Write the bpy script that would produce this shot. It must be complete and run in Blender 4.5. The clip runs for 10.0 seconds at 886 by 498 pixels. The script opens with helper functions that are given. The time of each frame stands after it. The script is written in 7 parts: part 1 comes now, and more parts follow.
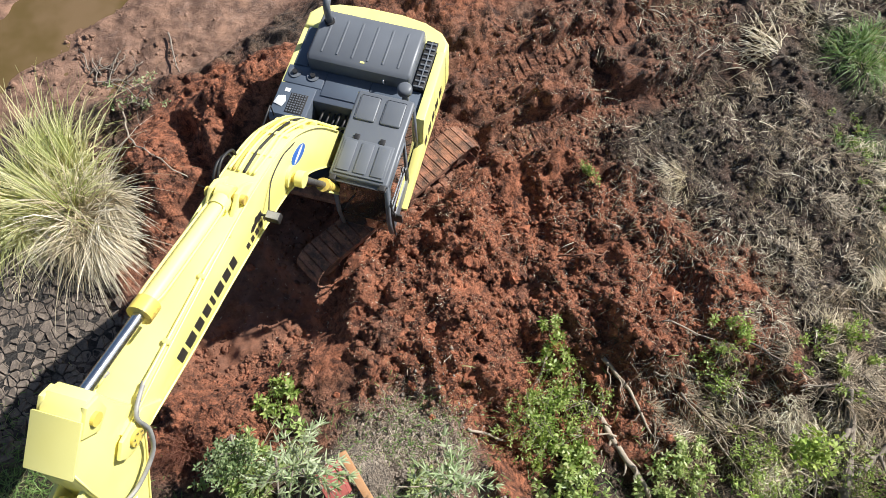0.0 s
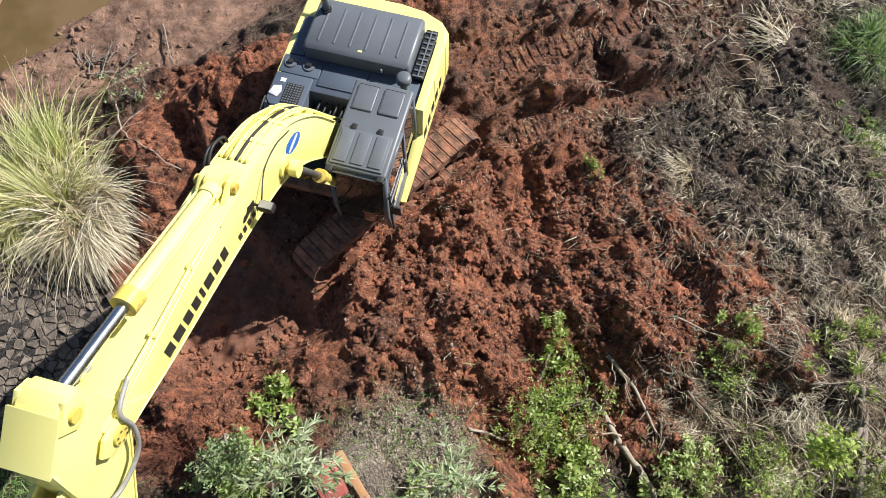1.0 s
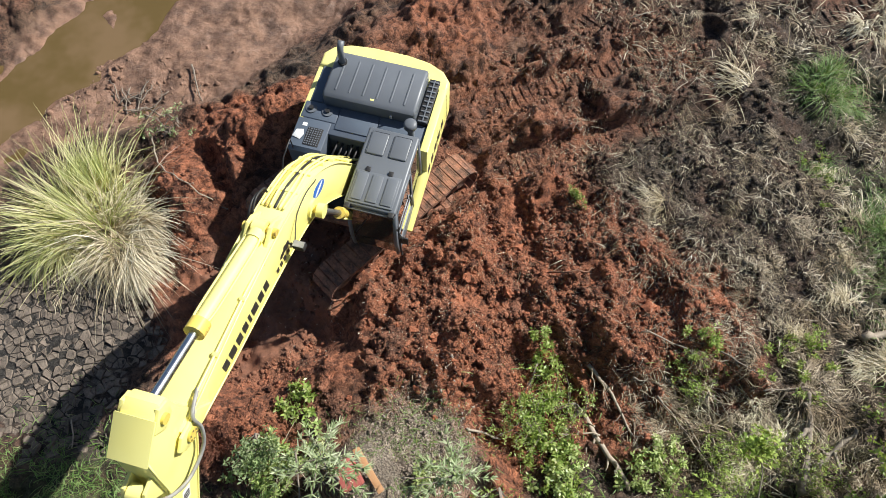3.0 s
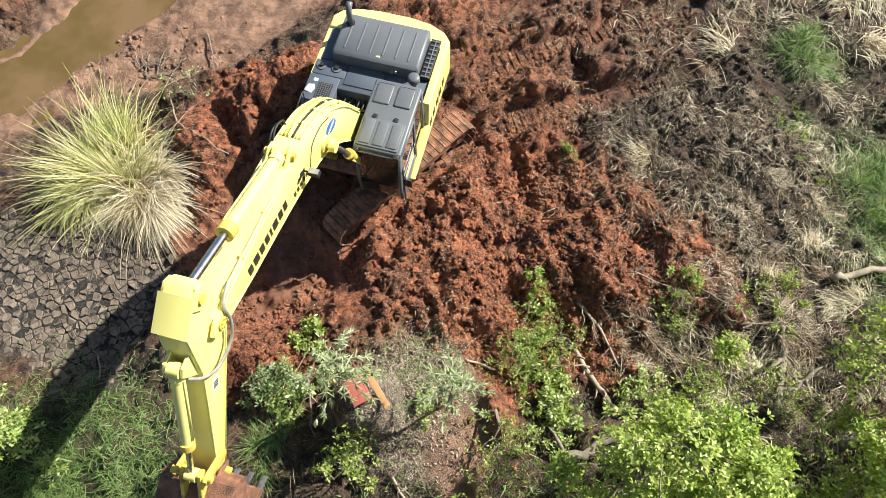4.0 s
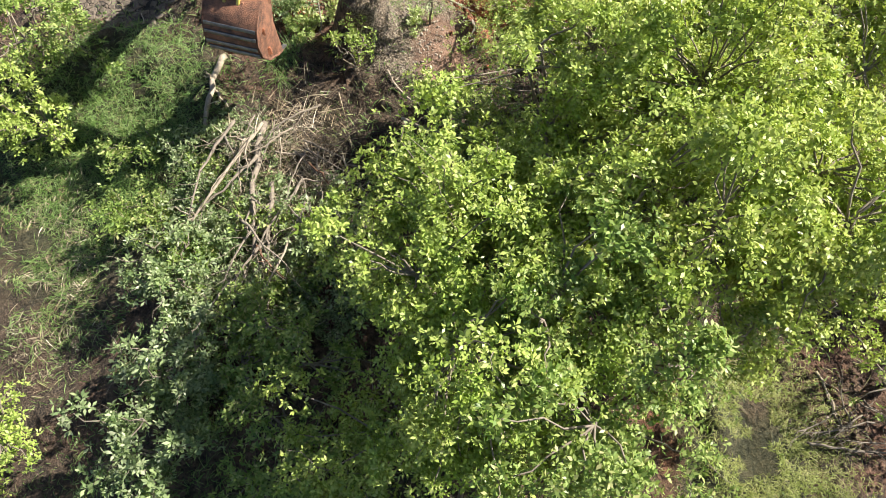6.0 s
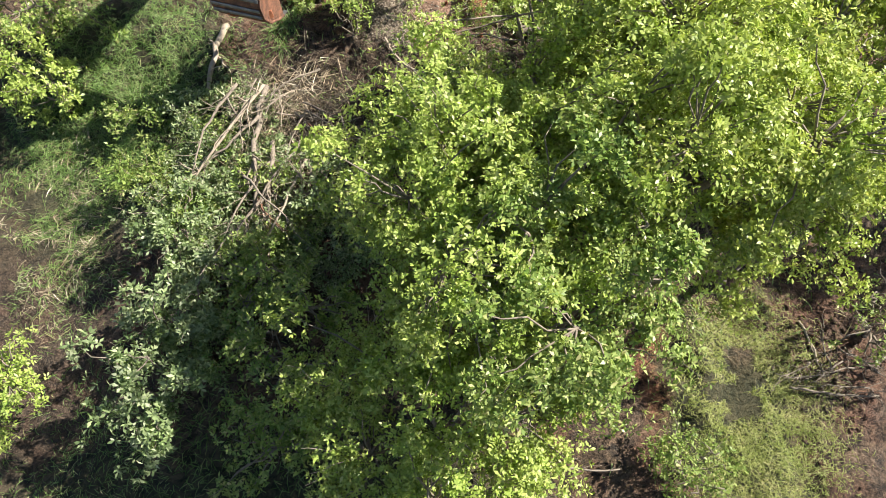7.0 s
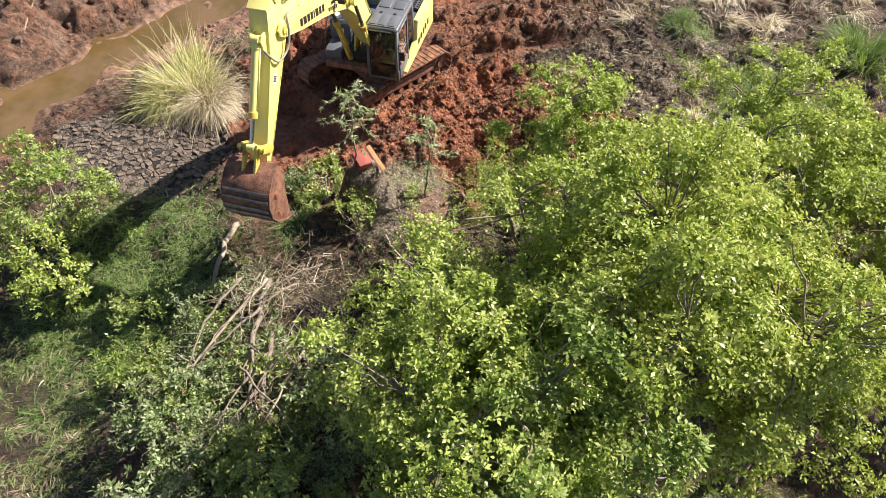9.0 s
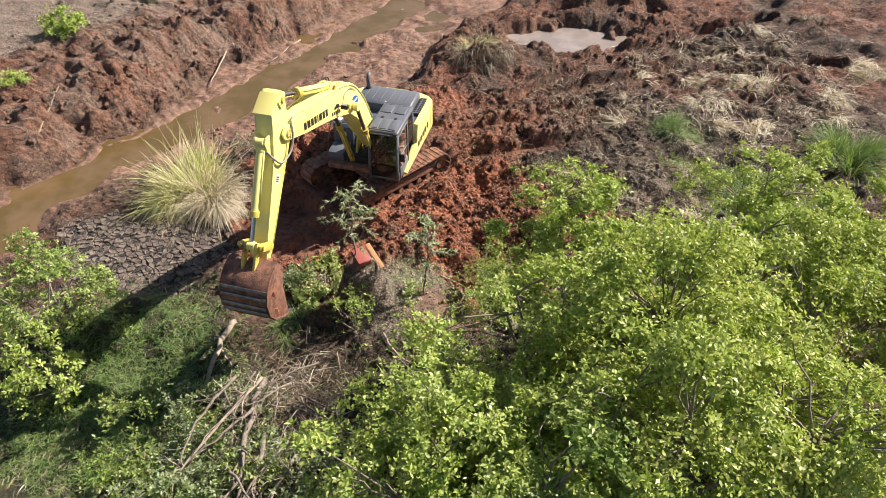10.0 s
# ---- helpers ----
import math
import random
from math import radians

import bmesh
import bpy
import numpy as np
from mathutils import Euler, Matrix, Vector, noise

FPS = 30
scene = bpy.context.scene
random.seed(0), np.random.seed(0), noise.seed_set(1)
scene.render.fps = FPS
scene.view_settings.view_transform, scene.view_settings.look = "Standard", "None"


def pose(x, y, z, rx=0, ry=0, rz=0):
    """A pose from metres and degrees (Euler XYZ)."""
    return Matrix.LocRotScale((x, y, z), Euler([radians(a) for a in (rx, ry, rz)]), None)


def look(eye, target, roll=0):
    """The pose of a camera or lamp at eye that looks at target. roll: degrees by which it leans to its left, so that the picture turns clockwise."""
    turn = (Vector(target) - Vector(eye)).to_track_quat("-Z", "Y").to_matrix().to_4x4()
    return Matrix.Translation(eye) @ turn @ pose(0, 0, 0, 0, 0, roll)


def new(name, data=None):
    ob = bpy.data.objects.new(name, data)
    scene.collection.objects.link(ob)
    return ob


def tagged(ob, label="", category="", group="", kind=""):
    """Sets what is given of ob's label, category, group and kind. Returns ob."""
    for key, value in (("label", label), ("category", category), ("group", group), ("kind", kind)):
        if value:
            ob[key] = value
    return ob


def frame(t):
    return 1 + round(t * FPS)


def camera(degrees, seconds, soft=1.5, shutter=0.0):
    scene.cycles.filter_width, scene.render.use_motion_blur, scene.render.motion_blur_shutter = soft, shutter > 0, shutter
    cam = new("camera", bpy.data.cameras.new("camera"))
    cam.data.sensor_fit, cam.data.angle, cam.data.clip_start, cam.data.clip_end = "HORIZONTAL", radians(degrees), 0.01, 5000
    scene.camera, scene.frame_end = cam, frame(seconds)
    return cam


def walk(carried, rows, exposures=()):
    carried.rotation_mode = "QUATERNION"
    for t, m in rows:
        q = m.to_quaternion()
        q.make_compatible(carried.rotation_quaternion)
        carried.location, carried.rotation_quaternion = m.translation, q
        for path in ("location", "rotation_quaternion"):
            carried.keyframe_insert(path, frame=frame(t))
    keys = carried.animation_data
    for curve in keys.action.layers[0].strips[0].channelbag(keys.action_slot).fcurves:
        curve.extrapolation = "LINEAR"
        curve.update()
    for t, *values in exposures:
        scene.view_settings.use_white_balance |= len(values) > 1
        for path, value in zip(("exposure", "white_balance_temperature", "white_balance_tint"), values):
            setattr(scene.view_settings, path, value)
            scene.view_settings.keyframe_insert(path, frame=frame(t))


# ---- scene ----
cam = camera(68.3, 10.0, 0.55)
METRES, EYE, TILT, LEAN, TURN = 16.0, 12.4, -69.0, 0.0, 0.0
ROWS = [
    (0.0, 0.0, 0.0, 0.0, 0.0, 0.0, -0.0),
    (0.5, 0.0001, 0.0094, -0.0031, -0.01, -0.0, -0.01),
    (1.0, -0.0, 0.0208, -0.008, -0.01, 0.1, -0.01),
    (1.5, -0.0009, 0.0495, -0.016, 0.0, 0.04, 0.01),
    (2.0, 0.0002, 0.0476, -0.0125, 0.01, -0.12, -0.01),
    (2.5, -0.0008, -0.0222, 0.0097, -0.02, -0.08, -0.02),
    (4.0, -0.003, -0.1553, -0.0602, -0.0, 0.44, -0.02),
    (4.5, 0.0007, -0.1915, -0.1699, -0.08, 0.36, -0.04),
    (5.0, 0.0059, -0.241, -0.3204, -0.11, 0.4, -0.03),
    (5.5, 0.0115, -0.2962, -0.5, -0.06, 0.45, -0.02),
    (6.0, 0.0177, -0.3366, -0.6291, -0.09, 0.47, -0.04),
    (7.5, 0.0273, -0.3682, -0.7108, -0.04, 3.34, -0.06),
    (8.0, 0.0275, -0.3702, -0.7121, -0.06, 8.45, -0.14),
    (8.5, 0.0279, -0.3716, -0.7103, -0.09, 13.32, -0.15),
    (9.0, 0.029, -0.3723, -0.7067, -0.12, 17.95, -0.13),
    (9.5, 0.0309, -0.3722, -0.7044, -0.1, 22.65, -0.16),
    (10.0, 0.0324, -0.3716, -0.7047, -0.11, 26.4, -0.21),
]
walk(cam, [(t, pose(0, 0, EYE, TILT, LEAN, TURN) @ pose(METRES * x, METRES * y, METRES * z, 90 + pitch, roll, yaw)) for t, x, y, z, yaw, pitch, roll in ROWS],
     [(0.0, 0.75, 5980, 11), (2.6, 0.6, 5980, 10), (3.8, 0.95, 6350, 7), (5.0, 1.25, 6500, 8), (6.2, 1.25, 6500, 9), (8.0, 1.32, 6500, 12), (9.0, 1.05, 6650, 16), (10.0, 0.9, 6550, 17)])

# ---- world, sun ----
SUN_DIR = Vector((1.1, 0.53, 1.0)).normalized()
world = bpy.data.worlds.new("sky")
scene.world = world
world.use_nodes = True
sky = world.node_tree.nodes.new("ShaderNodeTexSky")
sky.sky_type = "NISHITA"
sky.sun_disc = False
sky.sun_elevation = math.asin(SUN_DIR.z)
sky.sun_rotation = math.atan2(SUN_DIR.x, SUN_DIR.y)
background = world.node_tree.nodes["Background"]
world.node_tree.links.new(sky.outputs[0], background.inputs[0])
background.inputs[1].default_value = 0.05
sun = new("sun", bpy.data.lights.new("sun", "SUN"))
sun.data.energy = 5.0
sun.data.angle = radians(0.6)
sun.data.color = (1.0, 0.93, 0.82)
sun.matrix_world = look(SUN_DIR * 60, (0, 0, 0))

# ---- numbers and noise ----
rng = np.random.default_rng(7)
TABLE = np.random.default_rng(3).random((256, 256))


def vnoise(x, y, seed=0):
    """Smooth noise from 0 to 1 with a cell of 1."""
    x = np.asarray(x, float) + 17.3 * seed
    y = np.asarray(y, float) + 9.7 * seed
    xi, yi = np.floor(x).astype(int), np.floor(y).astype(int)
    u, v = x - xi, y - yi
    u, v = u * u * (3 - 2 * u), v * v * (3 - 2 * v)
    a, b = TABLE[xi % 256, yi % 256], TABLE[(xi + 1) % 256, yi % 256]
    c, d = TABLE[xi % 256, (yi + 1) % 256], TABLE[(xi + 1) % 256, (yi + 1) % 256]
    return (a * (1 - u) + b * u) * (1 - v) + (c * (1 - u) + d * u) * v


def fbm(x, y, size, octaves=3, seed=0):
    """Layered noise from about -1 to 1, with a largest cell of size metres."""
    x, y = np.asarray(x, float), np.asarray(y, float)
    total, amp, norm = np.zeros(np.broadcast(x, y).shape), 1.0, 0.0
    for k in range(octaves):
        c, s = math.cos(0.7 * k + seed), math.sin(0.7 * k + seed)
        total = total + amp * (2 * vnoise((x * c - y * s) / size, (x * s + y * c) / size, seed + 3 * k) - 1)
        norm, amp, size = norm + amp, amp * 0.5, size * 0.5
    return total / norm * 1.4


def lumps_of(x, y, size, seed):
    """Rounded lumps packed side by side: 1 at a lump's top, 0 in the gaps."""
    gx, gy = x / size, y / size
    xi, yi = np.floor(gx).astype(int), np.floor(gy).astype(int)
    best = np.full(np.shape(gx), 9.0)
    for i in (-1, 0, 1):
        for j in (-1, 0, 1):
            cx, cy = xi + i, yi + j
            px = cx + TABLE[(cx + 31 * seed) % 256, (cy + 7) % 256]
            py = cy + TABLE[(cx + 90 + seed) % 256, (cy + 53 * seed) % 256]
            r = 0.45 + 0.75 * TABLE[(cx + 5) % 256, (cy + 11 + seed) % 256]
            best = np.minimum(best, ((gx - px) ** 2 + (gy - py) ** 2) / r ** 2)
    return np.sqrt(np.clip(1 - best, 0, 1))


def ramp(v, a, b):
    """0 at a and 1 at b, smooth between."""
    t = np.clip((np.asarray(v, float) - a) / (b - a), 0, 1)
    return t * t * (3 - 2 * t)


def blob(x, y, cx, cy, rx, ry, turn=0.0, soft=0.35, ragged=0.18, seed=1, field=None):
    """1 inside a ragged oval, 0 outside."""
    c, s = math.cos(radians(turn)), math.sin(radians(turn))
    dx, dy = x - cx, y - cy
    d = np.hypot((dx * c + dy * s) / rx, (-dx * s + dy * c) / ry)
    d = d + ragged * (fbm(x, y, 1.1, 3, seed) if field is None else field)
    return 1 - ramp(d, 1 - soft, 1 + soft)


def along(x, y, line):
    """Distance to a polyline, the signed side (left is plus) and the way along it."""
    best, side, way, run = np.full(np.shape(x), 1e9), np.zeros(np.shape(x)), np.zeros(np.shape(x)), 0.0
    for (ax, ay), (bx, by) in zip(line, line[1:]):
        ex, ey = bx - ax, by - ay
        length = math.hypot(ex, ey)
        t = np.clip(((x - ax) * ex + (y - ay) * ey) / length ** 2, 0, 1)
        d = np.hypot(x - ax - t * ex, y - ay - t * ey)
        s = ex * (y - ay) - ey * (x - ax)
        near = d < best
        best, side, way = np.where(near, d, best), np.where(near, np.sign(s), side), np.where(near, run + t * length, way)
        run += length
    return best, side, way


# ---- materials ----
class Nodes:
    """A small builder of node materials."""

    def __init__(self, name):
        self.mat = bpy.data.materials.new(name)
        self.mat.use_nodes = True
        self.tree = self.mat.node_tree
        self.bsdf = self.tree.nodes["Principled BSDF"]

    def node(self, kind, **inputs):
        n = self.tree.nodes.new(kind)
        for key, value in inputs.items():
            self.put(n.inputs[key.replace("_", " ")], value)
        return n

    def put(self, socket, value):
        if isinstance(value, bpy.types.NodeSocket):
            self.tree.links.new(value, socket)
        else:
            socket.default_value = value

    def noise(self, scale, detail=4.0, rough=0.6, warp=0.0, coord=None):
        n = self.node("ShaderNodeTexNoise", Scale=scale, Detail=detail, Roughness=rough, Distortion=warp)
        self.put(n.inputs["Vector"], coord or self.place())
        return n.outputs["Fac"]

    def place(self):
        return self.node("ShaderNodeNewGeometry").outputs["Position"]

    def ramp(self, fac, low, high):
        n = self.node("ShaderNodeMapRange", From_Min=low, From_Max=high)
        n.interpolation_type = "SMOOTHSTEP"
        self.put(n.inputs["Value"], fac)
        return n.outputs["Result"]

    def math(self, op, a, b=0.0):
        n = self.node("ShaderNodeMath")
        n.operation = op
        self.put(n.inputs[0], a)
        self.put(n.inputs[1], b)
        return n.outputs[0]

    def mix(self, fac, a, b, blend="MIX"):
        n = self.node("ShaderNodeMix")
        n.data_type, n.blend_type = "RGBA", blend
        self.put(n.inputs["Factor"], fac)
        for socket, value in ((n.inputs[6], a), (n.inputs[7], b)):
            self.put(socket, (*value, 1) if isinstance(value, tuple) and len(value) == 3 else value)
        return n.outputs[2]

    def bump(self, height, strength, distance):
        n = self.node("ShaderNodeBump", Strength=strength, Distance=distance)
        self.put(n.inputs["Height"], height)
        self.put(self.bsdf.inputs["Normal"], n.outputs[0])

    def set(self, **inputs):
        for key, value in inputs.items():
            if isinstance(value, tuple) and len(value) == 3:
                value = (*value, 1)
            self.put(self.bsdf.inputs[key.replace("_", " ")], value)
        return self.mat


def plain(name, a, b, rough=0.6, metal=0.0, scale=6.0, bump=0.0, spread=0.25):
    """Two tones mixed by noise at two sizes, with a fine relief."""
    n = Nodes(name)
    coarse, fine = n.noise(scale, 5, 0.65), n.noise(scale * 9, 3, 0.6)
    fac = n.ramp(n.math("ADD", n.math("MULTIPLY", coarse, 0.7), n.math("MULTIPLY", fine, 0.3)), 0.5 - spread, 0.5 + spread)
    if bump:
        n.bump(fine, 0.6, bump)
    rough_map = n.math("ADD", n.math("MULTIPLY", coarse, 0.25), rough - 0.125)
    return n.set(Base_Color=n.mix(fac, a, b), Roughness=rough_map, Metallic=metal)


def leafy(name, a, b, c, rough=0.45, glow=0.35, back=(1.0, 1.0, 0.45), shine=0.45, mottle=(0.82, 0.92, 0.7)):
    """Leaves or blades: a tone for each island, light passing through."""
    n = Nodes(name)
    pick = n.node("ShaderNodeNewGeometry").outputs["Random Per Island"]
    tone = n.mix(n.ramp(pick, 0.0, 0.75), a, b)
    tone = n.mix(n.ramp(pick, 0.86, 0.97), tone, c)
    tone = n.mix(n.ramp(n.noise(1.1, 2), 0.35, 0.7), tone, n.mix(1.0, tone, mottle, "MULTIPLY"))
    n.set(Base_Color=tone, Roughness=rough)
    n.bsdf.inputs["Specular IOR Level"].default_value = shine
    through_light = n.node("ShaderNodeBsdfTranslucent")
    n.put(through_light.inputs["Color"], n.mix(1.0, tone, back, "MULTIPLY"))
    both = n.node("ShaderNodeMixShader")
    both.inputs[0].default_value = glow
    n.tree.links.new(n.bsdf.outputs[0], both.inputs[1])
    n.tree.links.new(through_light.outputs[0], both.inputs[2])
    n.tree.links.new(both.outputs[0], n.tree.nodes["Material Output"].inputs[0])
    return n.mat


def ground_material():
    n = Nodes("earth")
    one = n.node("ShaderNodeSeparateColor")
    two = n.node("ShaderNodeSeparateColor")
    one_attr = None
    for sep, name in ((two, "zone_b"), (one, "zone_a")):
        attr = n.node("ShaderNodeAttribute")
        attr.attribute_name = name
        n.tree.links.new(attr.outputs["Color"], sep.inputs[0])
        one_attr = attr
    red, litter, wet = one.outputs
    clay, gravel, turf = two.outputs
    warped = n.node("ShaderNodeVectorMath")
    warped.operation = "MULTIPLY_ADD"
    n.put(warped.inputs[0], n.node("ShaderNodeTexNoise", Scale=9.0, Detail=3.0).outputs["Color"])
    n.put(warped.inputs[1], (0.09, 0.09, 0.09))
    n.put(warped.inputs[2], n.place())
    cells, tones = [], []
    for scale in (7.0, 40.0):
        v = n.node("ShaderNodeTexVoronoi", Scale=scale)
        n.put(v.inputs["Vector"], warped.outputs[0])
        cells.append(v.outputs["Distance"])
        sep = n.node("ShaderNodeSeparateColor")
        n.put(sep.inputs[0], v.outputs["Color"])
        tones.append(sep.outputs[0])
    coarse, mid, fine = n.noise(0.9, 5, 0.6), n.noise(4.2, 9, 0.72, 0.8), n.noise(26.0, 6, 0.7)
    crumb = n.math("ADD", n.math("MULTIPLY", tones[0], 0.2), n.math("MULTIPLY", fine, 0.8))
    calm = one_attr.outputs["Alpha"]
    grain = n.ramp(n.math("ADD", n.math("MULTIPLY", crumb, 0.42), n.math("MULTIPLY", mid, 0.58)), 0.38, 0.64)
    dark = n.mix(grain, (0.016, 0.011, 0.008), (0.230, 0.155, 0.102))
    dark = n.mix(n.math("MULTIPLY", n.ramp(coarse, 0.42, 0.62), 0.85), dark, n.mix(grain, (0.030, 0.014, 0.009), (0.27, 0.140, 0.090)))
    # Low alpha also pulls the soil towards its dark tone.
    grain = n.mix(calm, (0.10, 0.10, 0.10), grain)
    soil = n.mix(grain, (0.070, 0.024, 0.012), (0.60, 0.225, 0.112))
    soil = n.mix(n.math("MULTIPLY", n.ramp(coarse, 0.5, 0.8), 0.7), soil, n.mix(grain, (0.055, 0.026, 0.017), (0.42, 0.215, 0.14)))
    trash = n.mix(n.ramp(n.math("ADD", n.math("MULTIPLY", tones[1], 0.5), n.math("MULTIPLY", fine, 0.5)), 0.35, 0.75), (0.010, 0.008, 0.006), (0.155, 0.118, 0.086))
    mud = n.mix(n.ramp(n.noise(2.4, 6, 0.7), 0.34, 0.66), (0.11, 0.060, 0.038), (0.30, 0.175, 0.115))
    grey = n.mix(grain, (0.020, 0.018, 0.016), (0.085, 0.075, 0.066))
    chips = n.mix(n.ramp(tones[1], 0.2, 0.9), (0.10, 0.078, 0.060), (0.50, 0.42, 0.33))
    green = n.mix(grain, (0.025, 0.030, 0.013), (0.11, 0.10, 0.05))
    col = n.mix(red, dark, soil)
    col = n.mix(litter, col, trash)
    col = n.mix(turf, col, green)
    col = n.mix(gravel, col, chips)
    col = n.mix(clay, col, grey)
    col = n.mix(wet, col, mud)
    sheen = n.math("MULTIPLY", n.ramp(n.noise(1.3, 4), 0.5, 0.75), 0.35)
    rough = n.math("SUBTRACT", n.math("SUBTRACT", 0.92, sheen), n.math("MULTIPLY", wet, n.math("MULTIPLY", n.ramp(n.noise(1.6, 4), 0.3, 0.85), 0.55)))
    lumps = n.math("ADD", n.math("MULTIPLY", cells[0], -0.35), n.math("MULTIPLY", mid, 2.3))
    lumps = n.math("ADD", lumps, n.math("ADD", n.math("MULTIPLY", cells[1], -0.10), n.math("MULTIPLY", fine, 0.75)))
    dry = n.math("MULTIPLY", n.math("SUBTRACT", 1.0, n.math("MULTIPLY", wet, 0.5)), calm)
    b = n.node("ShaderNodeBump", Distance=0.10)
    n.put(b.inputs["Strength"], dry)
    n.put(b.inputs["Height"], lumps)
    n.put(n.bsdf.inputs["Normal"], b.outputs[0])
    return n.set(Base_Color=col, Roughness=rough)


def water_material():
    n = Nodes("muddy_water")
    col = n.mix(n.ramp(n.noise(0.7, 3), 0.35, 0.7), (0.115, 0.078, 0.026), (0.17, 0.112, 0.055))
    n.bump(n.noise(2.5, 2), 0.05, 0.02)
    n.bsdf.inputs["Specular IOR Level"].default_value = 0.5
    return n.set(Base_Color=col, Roughness=0.06)


def pool_material():
    n = Nodes("sky_grey_puddle")
    n.bump(n.noise(3.0, 2), 0.04, 0.02)
    # Pale grey base colour stands in for the sky mirrored in the puddles.
    return n.set(Base_Color=n.mix(n.ramp(n.noise(0.9, 3), 0.35, 0.7), (0.26, 0.22, 0.19), (0.34, 0.30, 0.27)), Roughness=0.05)


def paint_material(name, a, b, dirt=(0.2, 0.09, 0.05), much=0.62, rough=0.32):
    """Machine paint with dusty, muddy patches."""
    n = Nodes(name)
    soiled = n.ramp(n.noise(2.6, 6, 0.7), much, much + 0.16)
    tone = n.mix(n.ramp(n.noise(0.8, 3), 0.3, 0.7), a, b)
    n.bump(n.noise(60, 2), 0.08, 0.004)
    return n.set(Base_Color=n.mix(n.math("MULTIPLY", soiled, 0.75), tone, dirt), Roughness=n.math("ADD", n.math("MULTIPLY", soiled, 0.45), rough))


def glass_material():
    n = Nodes("cab_glass")
    n.bsdf.inputs["Transmission Weight"].default_value = 0.85
    return n.set(Base_Color=(0.16, 0.145, 0.12), Roughness=0.03)


EARTH = ground_material()
WATER = water_material()
POOL = pool_material()
YELLOW = paint_material("yellow_paint", (0.88, 0.82, 0.29), (0.85, 0.77, 0.24), much=0.68)
YELLOW_WORN = paint_material("worn_yellow_paint", (0.76, 0.60, 0.12), (0.66, 0.50, 0.10), much=0.5)
CHARCOAL = paint_material("charcoal_paint", (0.135, 0.147, 0.165), (0.11, 0.12, 0.135), dirt=(0.17, 0.12, 0.09), much=0.64, rough=0.42)
BLUEGREY = paint_material("blue_grey_paint", (0.10, 0.125, 0.16), (0.085, 0.10, 0.13), dirt=(0.16, 0.12, 0.09), much=0.62, rough=0.4)
BLACK = plain("black_rubber", (0.012, 0.012, 0.013), (0.03, 0.028, 0.027), 0.55, 0, 9, 0.002)
STEEL = plain("bright_steel", (0.55, 0.55, 0.56), (0.7, 0.7, 0.71), 0.22, 1.0, 4)
HOSE_GREY = plain("grey_hose", (0.20, 0.20, 0.19), (0.32, 0.31, 0.29), 0.5, 0, 10)
MUDDY_STEEL = plain("mud_caked_steel", (0.070, 0.045, 0.034), (0.40, 0.185, 0.11), 0.85, 0.0, 4.5, 0.03, 0.16)
RUST = plain("rusty_mud", (0.085, 0.048, 0.036), (0.36, 0.165, 0.10), 0.85, 0.0, 5, 0.05, 0.18)
WORN = plain("worn_plate", (0.10, 0.10, 0.11), (0.30, 0.29, 0.28), 0.35, 0.7, 8, 0.003)
GLASS = glass_material()
SEAT_CLOTH = plain("seat_cloth", (0.03, 0.03, 0.032), (0.06, 0.058, 0.055), 0.8, 0, 20)
DECAL_BLACK = plain("black_decal", (0.015, 0.015, 0.016), (0.03, 0.028, 0.026), 0.4, 0, 10)
DECAL_BLUE = plain("blue_decal", (0.02, 0.10, 0.42), (0.03, 0.14, 0.5), 0.35, 0, 10)
DECAL_WHITE = plain("white_decal", (0.7, 0.7, 0.68), (0.8, 0.8, 0.78), 0.4, 0, 10)
LEAF_BRIGHT = leafy("bright_leaf", (0.27, 0.365, 0.075), (0.49, 0.575, 0.165), (0.60, 0.62, 0.26), 0.42, 0.34, (1.0, 1.0, 0.62), 0.42)
LEAF_GOLD = leafy("yellowing_leaf", (0.27, 0.352, 0.068), (0.50, 0.572, 0.158), (0.62, 0.61, 0.25), 0.42, 0.34, (1.0, 1.0, 0.62), 0.42)
LEAF_MID = leafy("mid_leaf", (0.18, 0.275, 0.068), (0.39, 0.475, 0.155), (0.54, 0.51, 0.25), 0.42, 0.36, (1.0, 1.0, 0.62), 0.42)
LEAF_PALE = leafy("pale_leaf", (0.13, 0.19, 0.08), (0.38, 0.45, 0.25), (0.54, 0.57, 0.40))
GRASS_GREEN = leafy("green_grass", (0.12, 0.215, 0.055), (0.27, 0.38, 0.14), (0.44, 0.41, 0.22), 0.5)
REED = leafy("reed_blade", (0.40, 0.41, 0.15), (0.78, 0.72, 0.45), (0.90, 0.83, 0.62), 0.55)
STRAW = leafy("straw_blade", (0.050, 0.037, 0.026), (0.45, 0.375, 0.265), (0.80, 0.72, 0.57), 0.7, 0.12, (1.0, 0.92, 0.75), 0.4, (0.62, 0.55, 0.47))
REED_DRY = leafy("dry_reed", (0.46, 0.41, 0.28), (0.84, 0.77, 0.59), (0.90, 0.86, 0.74), 0.6, 0.22, (1.0, 0.93, 0.75), 0.4, (0.72, 0.66, 0.56))
FIBRE = leafy("dark_fibre", (0.018, 0.013, 0.009), (0.10, 0.075, 0.05), (0.22, 0.18, 0.12), 0.6, 0.05, (1.0, 0.9, 0.7), 0.4)
BARK = plain("grey_bark", (0.13, 0.105, 0.08), (0.30, 0.255, 0.205), 0.85, 0, 12, 0.006)
DEADWOOD = plain("pale_dead_wood", (0.24, 0.19, 0.14), (0.45, 0.385, 0.30), 0.8, 0, 9, 0.006)
